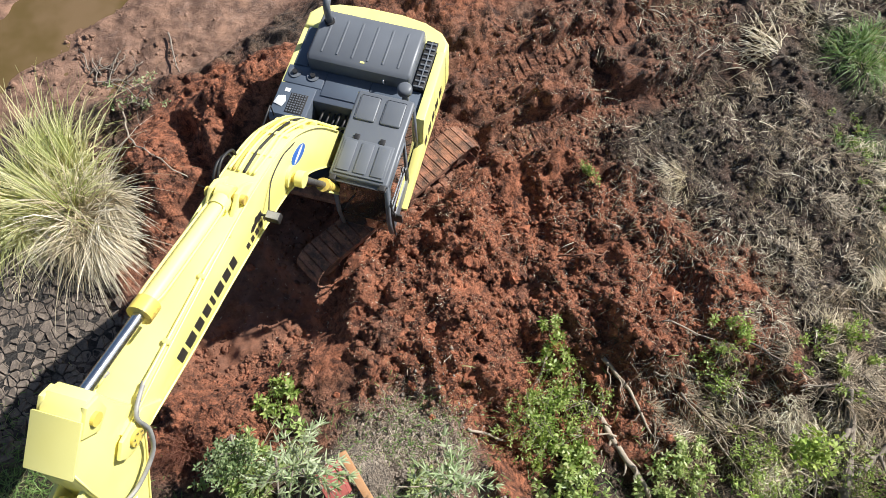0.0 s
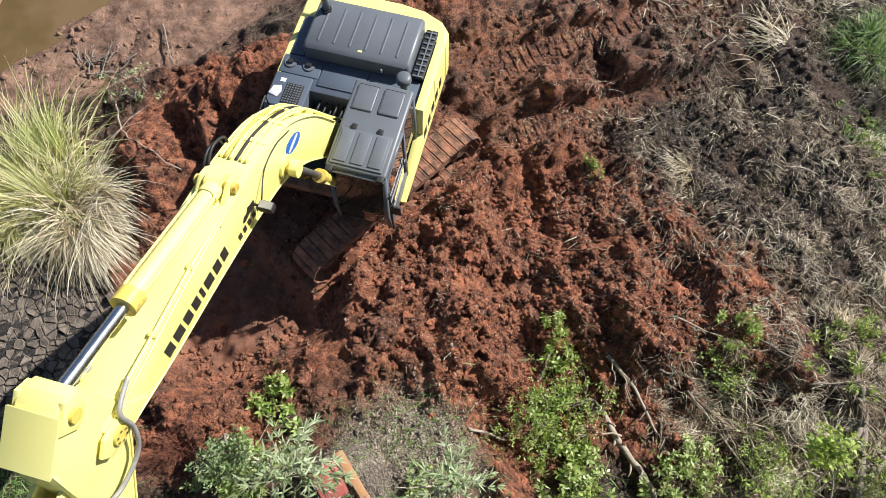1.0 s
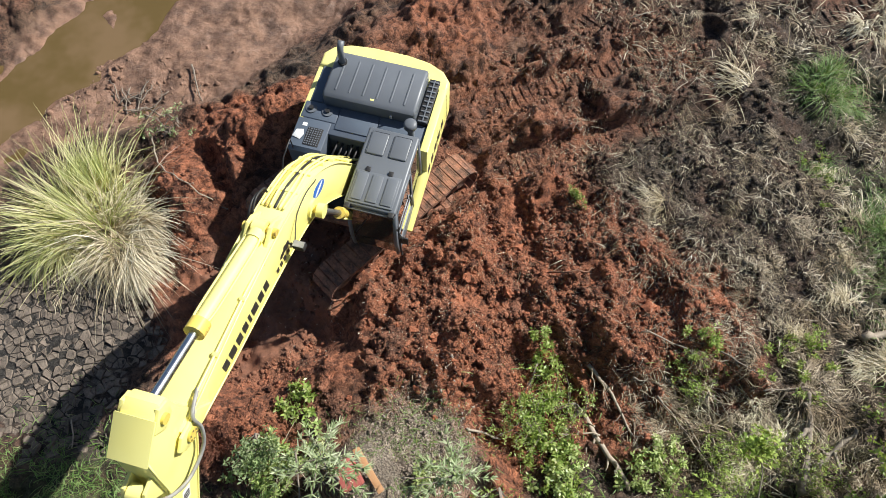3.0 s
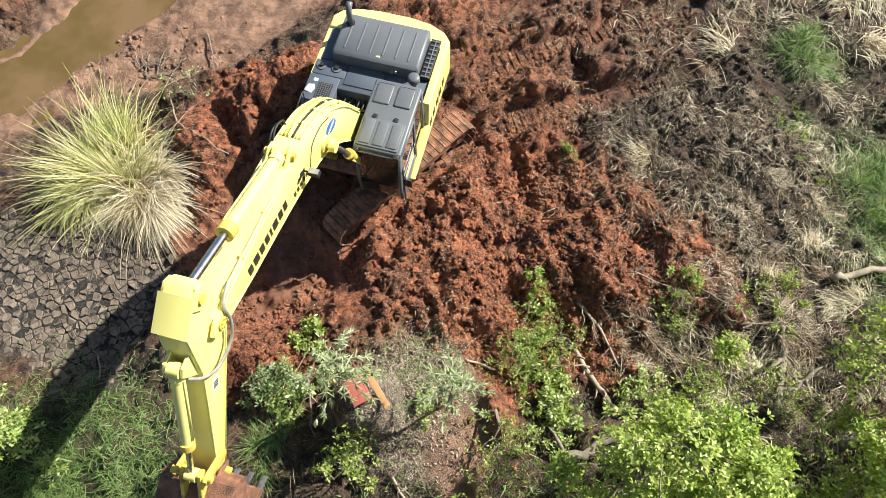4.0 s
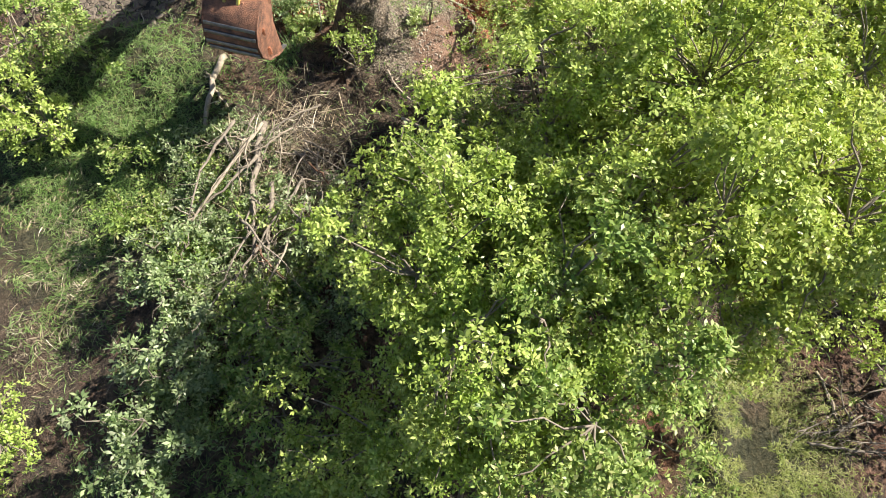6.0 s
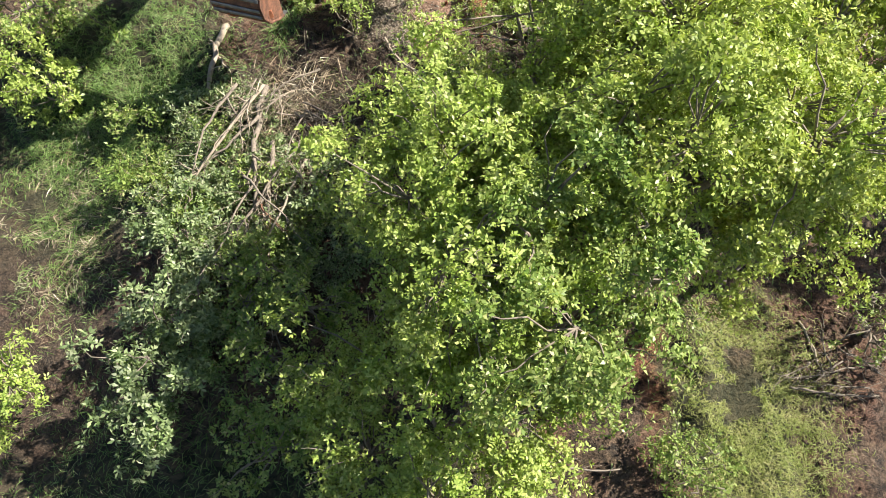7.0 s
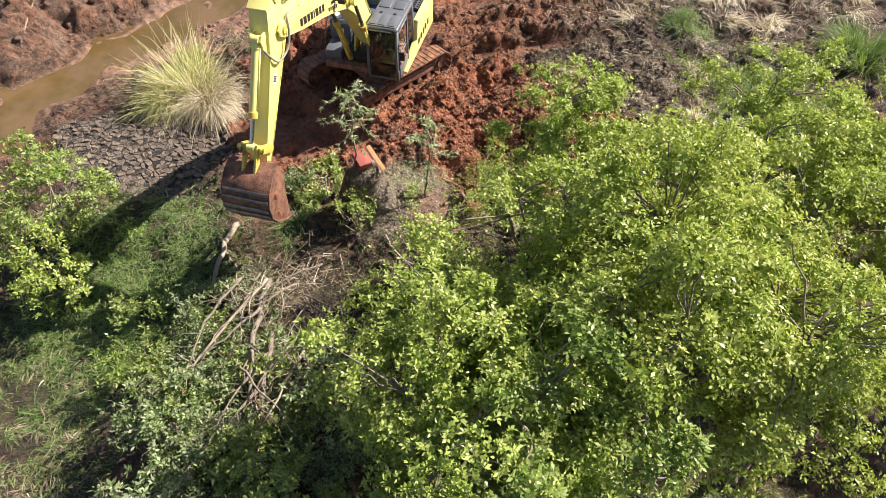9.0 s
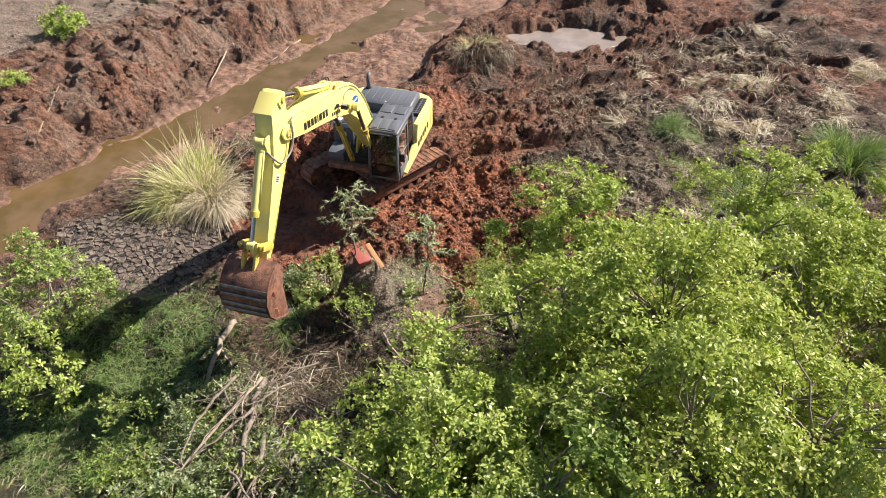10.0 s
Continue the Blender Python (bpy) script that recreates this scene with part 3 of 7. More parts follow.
ground = build_ground()
flat_sheet("water_stream", band(STREAM[1:-1], 3.4), -1.0, "shallow brown muddy stream between earth banks")
flat_sheet("water_pool", [(3.4, 16.0), (10.2, 16.0), (10.2, 20.0), (3.4, 20.0)], -0.42, "grey reflecting puddle in churned mud", POOL)
flat_sheet("water_pool", [(9, 23.5), (21, 23.5), (21, 27.5), (9, 27.5)], -0.40, "grey reflecting puddle behind an earth heap", POOL)
flat_sheet("water_pool", [(23, 23.3), (28, 23.3), (28, 27), (23, 27)], -0.40, "grey reflecting puddle in churned mud", POOL)


def track_print(line, seed):
    """A pressed crawler print: cross ridges with worn, broken ends."""
    r = np.random.default_rng(seed)
    (ax, ay), (bx, by) = line
    length = math.hypot(bx - ax, by - ay)
    ux, uy = (bx - ax) / length, (by - ay) / length
    verts, faces = [], []
    s = 0.0
    while s < length:
        s += 0.225 + r.normal(0, 0.012)
        gap = float(vnoise(np.array(s * 0.7 + seed), np.array(seed * 3.1)))
        if gap < 0.36:
            continue
        w0, w1 = -0.31 + r.uniform(0, 0.2) * (gap < 0.6), 0.31 - r.uniform(0, 0.2) * (gap < 0.6)
        k0 = len(verts)
        for j in range(6):
            w = w0 + (w1 - w0) * j / 5
            cx, cy = ax + ux * s - uy * w, ay + uy * s + ux * w
            hh = 0.05 * (0.2 + 0.9 * r.random()) * (1.0 if 0 < j < 5 else 0.3)
            row = []
            for o, z in ((-0.062, -0.05), (-0.03, hh * 0.9), (0.012, hh), (0.05, -0.05)):
                px, py = cx + ux * (o + r.normal(0, 0.014)), cy + uy * (o + r.normal(0, 0.014))
                row.append((px, py, z))
            verts += row
        for j in range(5):
            for i in range(3):
                a = k0 + j * 4 + i
                faces.append((a, a + 1, a + 5, a + 4))
    verts = np.array(verts)
    verts[:, 2] += height(verts[:, 0], verts[:, 1])
    me = mesh_of("track_print", verts, faces, EARTH, True)
    paint_zones(me, verts[:, 0], verts[:, 1])
    ob = part("track_print", me, ground)
    return tagged(ob, kind="stuff")


def rows_of_prints():
    for k, line in enumerate(RUTS):
        track_print(line, k + 1)


rows_of_prints()


# ---- the excavator ----
def ribbed_panel(x0, x1, y0, y1, z, t, ribs, across="x"):
    """A thin raised plate with bevelled pads on it."""
    bm = box(x0, x1, y0, y1, z, z + t, min(t * 0.45, 0.02))
    n = ribs
    for k in range(n):
        if across == "x":
            a, b = y0 + (y1 - y0) * (k + 0.14) / n, y0 + (y1 - y0) * (k + 0.86) / n
            box(x0 + 0.05, x1 - 0.05, a, b, z + t - 0.005, z + t + 0.022, 0.012, 2, bm)
    return bm


def build_track(parent, side):
    """One crawler: frame, wheels, rollers and a belt of shoes."""
    track = part("track", bm_mesh("track", box(-1.75, 1.75, -0.17, 0.17, 0.28, 0.62, 0.05), MUDDY_STEEL, True), parent,
                 "crawler track caked in red mud", pose(0, side * 1.2, 0))
    for x, name in ((1.78, "idler_wheel"), (-1.78, "drive_sprocket")):
        part(name, rod(name, (x, -0.14, 0.46), (x, 0.14, 0.46), 0.36, MUDDY_STEEL, 24), track)
        part("hub_cap", rod("hub_cap", (x, -0.22, 0.46), (x, 0.22, 0.46), 0.15, MUDDY_STEEL, 16), track)
    for k in range(7):
        x = -1.26 + 0.42 * k
        part("roller", rod("roller", (x, -0.16, 0.17), (x, 0.16, 0.17), 0.1, MUDDY_STEEL, 14), track)
    for x in (-0.6, 0.6):
        part("roller", rod("roller", (x, -0.12, 0.74), (x, 0.12, 0.74), 0.08, MUDDY_STEEL, 12), track)
    bm = box(-0.088, 0.088, -0.32, 0.32, -0.018, 0.012, 0.004, 1)
    for x, top in ((-0.062, 0.02), (0.012, 0.015)):
        box(x - 0.012, x + 0.012, -0.315, 0.315, 0.006, top, 0.003, 1, bm)
    shoe = bm_mesh("shoe", bm, MUDDY_STEEL)
    r, run = 0.42, 3.56
    loop = 2 * run + 2 * math.pi * r
    count = 50
    for k in range(count):
        s = loop * (k + 0.5) / count
        if s < run:
            x, z, a = -run / 2 + s, 0.46 - r, 180
        elif s < run + math.pi * r:
            w = (s - run) / r
            x, z, a = run / 2 + r * math.sin(w), 0.46 - r * math.cos(w), 180 - math.degrees(w)
        elif s < 2 * run + math.pi * r:
            q = s - run - math.pi * r
            x, z, a = run / 2 - q, 0.46 + r - 0.035 * math.sin(math.pi * q / run), 0
        else:
            w = (s - 2 * run - math.pi * r) / r
            x, z, a = -run / 2 - r * math.sin(w), 0.46 + r * math.cos(w), -math.degrees(w)
        part("shoe", shoe, track, m=pose(x, 0, z, 0, a, 0))
    return track


def build_cab(parent):
    cab = part("cab", bm_mesh("cab", box(-0.28, 1.46, 0.36, 1.36, 1.12, 1.24, 0.03), CHARCOAL, True), parent, "charcoal operator cab with dark glass, empty")
    posts = [((-0.25, 0.39, 1.2), (-0.22, 0.39, 2.85)), ((-0.25, 1.33, 1.2), (-0.22, 1.33, 2.85)), ((0.45, 1.34, 1.2), (0.42, 1.33, 2.85)),
             ((1.5, 1.33, 1.2), (1.53, 1.33, 1.75), (1.38, 1.33, 2.86)), ((1.5, 0.39, 1.2), (1.53, 0.39, 1.75), (1.38, 0.39, 2.86))]
    for p in posts:
        part("post", tube("post", p, 0.045, CHARCOAL, 8), cab)
    part("rear_wall", bm_mesh("rear_wall", box(-0.29, -0.24, 0.4, 1.32, 1.2, 1.95, 0.015), CHARCOAL, True), cab)
    part("inner_wall", bm_mesh("inner_wall", prism([(-0.25, 1.2), (1.48, 1.2), (1.5, 1.62), (-0.25, 1.75)], 0.365, 0.40, 0.01), CHARCOAL, True), cab)
    panes = [("front_window", [(1.535, 0.44, 1.78), (1.535, 1.29, 1.78), (1.395, 1.29, 2.82), (1.395, 0.44, 2.82)]),
             ("lower_front_window", [(1.51, 0.44, 1.26), (1.51, 1.29, 1.26), (1.535, 1.29, 1.74), (1.535, 0.44, 1.74)]),
             ("rear_window", [(-0.26, 0.44, 1.98), (-0.26, 1.29, 1.98), (-0.24, 1.29, 2.8), (-0.24, 0.44, 2.8)]),
             ("side_window", [(-0.22, 0.385, 1.78), (1.5, 0.385, 1.68), (1.38, 0.385, 2.82), (-0.2, 0.385, 2.82)]),
             ("quarter_window", [(-0.2, 1.345, 1.85), (0.40, 1.345, 1.85), (0.38, 1.345, 2.8), (-0.18, 1.345, 2.8)])]
    for name, p in panes:
        n = (Vector(p[1]) - Vector(p[0])).cross(Vector(p[3]) - Vector(p[0])).normalized() * 0.006
        verts = [Vector(q) - n for q in p] + [Vector(q) + n for q in p]
        faces = [(3, 2, 1, 0), (4, 5, 6, 7)] + [(i, (i + 1) % 4, (i + 1) % 4 + 4, i + 4) for i in range(4)]
        part(name, mesh_of(name, verts, faces, GLASS), cab)
    door = part("door", bm_mesh("door", prism([(0.48, 1.2), (1.46, 1.2), (1.48, 1.55), (0.48, 1.55)], 1.33, 1.37, 0.012), CHARCOAL, True), parent, "cab door with a tall dark pane")
    part("door_frame", tube("door_frame", [(0.5, 1.36, 1.55), (0.48, 1.36, 2.8), (1.36, 1.36, 2.8), (1.48, 1.36, 1.8), (1.46, 1.36, 1.55)], 0.028, CHARCOAL, 8), door)
    part("door_glass", mesh_of("door_glass", [(0.5, 1.345, 1.56), (1.46, 1.345, 1.56), (1.49, 1.345, 1.8), (1.36, 1.345, 2.78), (0.5, 1.345, 2.78),
                                              (0.5, 1.355, 1.56), (1.46, 1.355, 1.56), (1.49, 1.355, 1.8), (1.36, 1.355, 2.78), (0.5, 1.355, 2.78)],
                               [(4, 3, 2, 1, 0), (5, 6, 7, 8, 9)] + [(i, (i + 1) % 5, (i + 1) % 5 + 5, i + 5) for i in range(5)], GLASS), door)
    part("door_handle", rod("door_handle", (0.62, 1.385, 1.7), (0.62, 1.385, 2.2), 0.014, BLACK, 8), door)
    part("door_bar", rod("door_bar", (0.52, 1.375, 2.02), (1.44, 1.375, 2.02), 0.016, CHARCOAL, 8), door)
    roof = part("roof", bm_mesh("roof", box(-0.3, 1.42, 0.335, 1.365, 2.82, 2.95, 0.05, 3), CHARCOAL, True), parent, "pressed charcoal roof with raised pads")
    part("roof_pad", bm_mesh("roof_pad", box(-0.2, 0.3, 0.43, 0.79, 2.94, 2.975, 0.03, 3), CHARCOAL, True), roof)
    part("roof_pad", bm_mesh("roof_pad", box(-0.2, 0.3, 0.89, 1.25, 2.94, 2.975, 0.03, 3), CHARCOAL, True), roof)
    hatch = bm_mesh("roof_hatch", ribbed_panel(0.68, 1.36, 0.40, 1.28, 2.945, 0.035, 3), CHARCOAL, True)
    part("roof_hatch", hatch, roof)
    for y in (0.60, 1.05):
        part("hinge", bm_mesh("hinge", box(0.585, 0.69, y - 0.045, y + 0.045, 2.95, 2.99, 0.008), BLACK, True), roof)
    part("rain_ledge", bm_mesh("rain_ledge", box(1.39, 1.47, 0.36, 1.34, 2.83, 2.87, 0.012), CHARCOAL, True), roof)
    for y in (0.42, 1.28):
        part("work_lamp", bm_mesh("work_lamp", box(1.39, 1.50, y - 0.06, y + 0.06, 2.87, 2.95, 0.02), BLACK, True), roof)
    seat = part("operator_seat", bm_mesh("operator_seat", box(0.15, 0.62, 0.62, 1.1, 1.5, 1.66, 0.05, 3), SEAT_CLOTH, True), parent)
    part("seat_back", bm_mesh("seat_back", prism([(0.1, 1.62), (0.24, 1.62), (0.12, 2.35), (0.0, 2.35)], 0.64, 1.08, 0.04), SEAT_CLOTH, True), seat)
    for y in (0.52, 1.2):
        part("console", bm_mesh("console", box(0.3, 0.85, y - 0.07, y + 0.07, 1.5, 1.78, 0.03), BLACK, True), cab)
    part("grab_rail", tube("grab_rail", smooth_path([(1.5, 1.42, 1.2), (1.62, 1.46, 1.5), (1.60, 1.45, 2.2), (1.45, 1.40, 2.5)], 5), 0.018, BLACK, 8), cab)
    mirror = part("mirror_arm", tube("mirror_arm", [(1.45, 1.36, 2.35), (1.6, 1.5, 2.4), (1.62, 1.52, 2.2)], 0.014, BLACK, 8), parent)
    part("mirror", bm_mesh("mirror", box(1.56, 1.60, 1.44, 1.62, 2.02, 2.32, 0.015), BLACK, True), mirror)
    part("wiper", tube("wiper", [(1.53, 0.5, 1.9), (1.47, 0.75, 2.45)], 0.012, BLACK, 6), cab)


def build_body(parent):
    frame_me = bm_mesh("revolving_frame", box(-2.2, 1.15, -1.30, 1.30, 1.0, 1.2, 0.03), MUDDY_STEEL, True)
    frame_ob = part("revolving_frame", frame_me, parent, "dark mud-stained revolving frame")
    part("slew_ring", rod("slew_ring", (0, 0, 0.8), (0, 0, 1.02), 0.68, MUDDY_STEEL, 32), frame_ob)
    plan = [(-1.95, -1.42), (-2.3, -1.42), (-2.50, -1.25), (-2.64, -0.9), (-2.70, -0.4), (-2.70, 0.4), (-2.63, 0.9), (-2.47, 1.27), (-2.25, 1.46), (-1.95, 1.46)]
    weight = part("counterweight", bm_mesh("counterweight", prism(plan, 1.05, 2.16, 0.07, axis="z", seg=4), YELLOW, True), parent, "yellow rounded counterweight")
    part("weight_plate", bm_mesh("weight_plate", box(-2.3, -2.0, -1.0, 1.0, 2.15, 2.19, 0.01), YELLOW, True), weight)
    # engine bay, left side panel with dark bars of lettering
    bay = part("engine_bay", bm_mesh("engine_bay", box(-2.0, -0.36, -1.34, 1.28, 1.18, 2.10, 0.03), BLUEGREY, True), parent, "blue-grey engine bay")
    side = part("side_panel", bm_mesh("side_panel", prism([(-2.22, 1.1), (-2.22, 2.08), (-1.9, 2.2), (-0.42, 2.2), (-0.34, 2.0), (-0.30, 1.55), (0.95, 1.16), (0.95, 1.08)], 1.29, 1.47, 0.03), YELLOW, True), parent,
                "yellow side panel with black lettering bars")
    for k in range(5):
        x = -1.62 + 0.27 * k
        part("lettering_bar", bm_mesh("lettering_bar", box(x, x + 0.18, 1.466, 1.474, 1.42 - 0.02 * k, 1.64 - 0.02 * k, 0.0), DECAL_BLACK), side)
    for x in (-1.95, -1.15):
        part("panel_seam", bm_mesh("panel_seam", box(x, x + 0.012, 1.462, 1.473, 1.15, 2.1, 0.0), DECAL_BLACK), side)
    part("right_panel", bm_mesh("right_panel", prism([(-2.2, 1.1), (-2.2, 2.1), (-0.62, 2.1), (-0.62, 1.1)], -1.43, -1.32, 0.025), YELLOW, True), parent, "yellow side panel")
    # hood with pressed ribs
    hood = part("engine_hood", bm_mesh("engine_hood", prism([(-2.24, 2.1), (-2.22, 2.40), (-2.12, 2.46), (-1.14, 2.46), (-1.06, 2.40), (-1.04, 2.1)], -1.02, 1.02, 0.07, seg=3), CHARCOAL, True), parent, "pressed charcoal engine hood")
    for k in range(6):
        y = -0.76 + 0.30 * k
        part("hood_rib", bm_mesh("hood_rib", box(-2.04, -1.22, y - 0.02, y + 0.02, 2.452, 2.476, 0.011), CHARCOAL, True), hood)
    part("warning_label", bm_mesh("warning_label", box(-1.2, -1.16, 0.02, 0.10, 2.456, 2.464, 0.0), YELLOW), hood)
    part("hood_latch", tube("hood_latch", [(-1.04, 0.52, 2.2), (-0.97, 0.52, 2.24), (-0.97, 0.52, 2.36)], 0.022, STEEL, 8), hood)
    grille = part("grille", bm_mesh("grille", box(-2.16, -1.05, 1.05, 1.28, 2.08, 2.22, 0.01), BLACK, True), parent, "black slatted intake grille")
    for k in range(9):
        x = -2.1 + 0.125 * k
        part("slat", bm_mesh("slat", box(x, x + 0.035, 1.07, 1.26, 2.21, 2.245, 0.006), CHARCOAL, True), grille)
    part("slat", bm_mesh("slat", box(-2.14, -1.07, 1.155, 1.18, 2.215, 2.25, 0.006), CHARCOAL, True), grille)
    # deck plates, caps, tool box
    part("deck_plate", bm_mesh("deck_plate", box(-1.03, -0.50, -0.60, 0.26, 2.095, 2.125, 0.008), BLUEGREY, True), parent, "blue-grey bolted deck plate with rusty smears")
    part("deck_plate", bm_mesh("deck_plate", box(-1.03, -0.40, 0.28, 1.27, 2.095, 2.125, 0.008), BLUEGREY, True), parent)
    part("deck_plate", bm_mesh("deck_plate", box(-1.98, -1.06, -1.31, -1.05, 2.095, 2.125, 0.008), BLUEGREY, True), parent)
    tank = part("fuel_tank", bm_mesh("fuel_tank", box(-1.04, -0.63, -1.40, -0.62, 1.2, 2.12, 0.025), BLUEGREY, True), parent, "blue-grey tank with two round caps")
    for y in (-1.22, -0.86):
        part("filler_cap", rod("filler_cap", (-0.86, y, 2.11), (-0.86, y, 2.145), 0.115, CHARCOAL, 24), tank)
        part("cap_knob", rod("cap_knob", (-0.86, y, 2.14), (-0.86, y, 2.19), 0.05, BLACK, 12), tank)
    chest = part("tool_box", bm_mesh("tool_box", prism([(-0.61, 1.2), (-0.61, 2.12), (0.08, 2.12), (0.16, 2.04), (0.20, 1.2)], -1.42, -0.70, 0.025), BLUEGREY, True), parent, "blue-grey tool box with a tread plate")
    pad = part("tread_plate", bm_mesh("tread_plate", box(-0.42, 0.02, -1.14, -0.80, 2.118, 2.128, 0.004), BLACK, True), chest)
    dots = bmesh.new()
    for i in range(8):
        for j in range(6):
            box(-0.40 + 0.052 * i, -0.372 + 0.052 * i, -1.12 + 0.052 * j, -1.092 + 0.052 * j, 2.127, 2.135, 0, 1, dots)
    part("tread_studs", bm_mesh("tread_studs", dots, CHARCOAL), chest)
    part("label_plate", bm_mesh("label_plate", box(0.205, 0.212, -1.15, -0.92, 1.75, 1.9, 0), DECAL_WHITE), chest)
    part("label_plate", bm_mesh("label_plate", box(-0.5, -0.42, -1.28, -1.18, 2.12, 2.126, 0), DECAL_WHITE), chest)
    part("front_step", bm_mesh("front_step", box(0.2, 0.95, -1.36, -0.78, 1.18, 1.52, 0.03), CHARCOAL, True), parent, "dark front step box")
    part("centre_bay", bm_mesh("centre_bay", box(-0.5, 0.9, -0.66, 0.30, 1.18, 1.42, 0.02), BLACK, True), parent, "dark hydraulic bay with pipes")
    for k in range(7):
        y = -0.55 + 0.11 * k
        part("bay_pipe", tube("bay_pipe", smooth_path([(-0.48, y, 1.75), (-0.15, y + 0.06, 1.95 - 0.05 * (k % 3)), (0.15, y - 0.05, 1.7), (0.4, y, 1.45)], 4), 0.022, BLACK, 6), parent)
    part("bay_wall", bm_mesh("bay_wall", box(-0.50, -0.44, -0.66, 0.30, 1.4, 2.09, 0.01), BLACK, True), parent)
    for y in (-0.42, 0.26):
        part("boom_bracket", bm_mesh("boom_bracket", prism([(-0.1, 1.2), (0.0, 1.9), (0.2, 2.0), (0.45, 1.9), (0.75, 1.2)], y - 0.04, y + 0.04, 0.015), YELLOW_WORN, True), parent)
    # exhaust, pre-cleaner, rails
    stack = part("exhaust_pipe", tube("exhaust_pipe", [(-1.92, -0.82, 2.42), (-1.92, -0.82, 2.78), (-1.95, -0.82, 2.9), (-2.06, -0.82, 3.0)], 0.07, CHARCOAL, 16), parent)
    part("exhaust_collar", rod("exhaust_collar", (-1.92, -0.82, 2.44), (-1.92, -0.82, 2.5), 0.1, BLACK, 16), stack)
    cleaner = part("air_precleaner", rod("air_precleaner", (-0.74, 1.02, 2.1), (-0.74, 1.02, 2.5), 0.07, CHARCOAL, 16), parent)
    part("cleaner_cap", tube("cleaner_cap", [(-0.74, 1.02, 2.48), (-0.74, 1.02, 2.51), (-0.74, 1.02, 2.60), (-0.74, 1.02, 2.63)], [0.1, 0.14, 0.14, 0.09], CHARCOAL, 20), cleaner)
    part("hand_rail", tube("hand_rail", [(0.12, -1.3, 2.1), (0.12, -1.3, 2.4), (0.5, -1.33, 2.3), (0.88, -1.33, 1.9), (0.9, -1.33, 1.5)], 0.018, BLACK, 8), parent)
    part("rag", mesh_of("rag", [(-0.3, -1.36, 2.13), (-0.12, -1.40, 2.14), (-0.08, -1.22, 2.13), (-0.2, -1.17, 2.15), (-0.33, -1.22, 2.13), (-0.2, -1.29, 2.2)],
                         [(0, 1, 5), (1, 2, 5), (2, 3, 5), (3, 4, 5), (4, 0, 5)], DECAL_WHITE, True), parent, "crumpled white rag on the tool box")


def profile(spine, n=6):
    """A side profile from a spine of (x, z, up, down)."""
    top = smooth_path([(p[0] + p[4] * p[2], 0, p[1] + p[5] * p[2]) for p in spine], n)
    low = smooth_path([(p[0] - p[4] * p[3], 0, p[1] - p[5] * p[3]) for p in spine], n)
    return [(v.x, v.z) for v in top] + [(v.x, v.z) for v in low[::-1]]


# boom foot in the machine's own axes; the boom is drawn at its highest and then lowered by BOOM_DROP
FOOT, BOOM_DROP, ARM_TURN = (0.25, 1.72), -6.5, -53.0


def on_boom(x, z):
    c, s = math.cos(radians(BOOM_DROP)), math.sin(radians(BOOM_DROP))
    return (FOOT[0] + x * c - z * s, FOOT[1] + x * s + z * c)


TIP = on_boom(5.30, 4.55)
ALONG = (math.cos(radians(ARM_TURN)), math.sin(radians(ARM_TURN)))


def on_arm(s, n):
    """A point of the arm: s from the boom's tip towards the bucket, n outwards."""
    return (TIP[0] + ALONG[0] * s - ALONG[1] * n, TIP[1] + ALONG[1] * s + ALONG[0] * n)


HEEL, PIN = on_arm(-0.72, 0.44), on_arm(3.18, 0.0)


def at_y(p, y):
    return (p[0], y, p[1])


def side_shape(points, y0, y1, bevel=0.0):
    return prism(points, min(y0, y1), max(y0, y1), bevel)


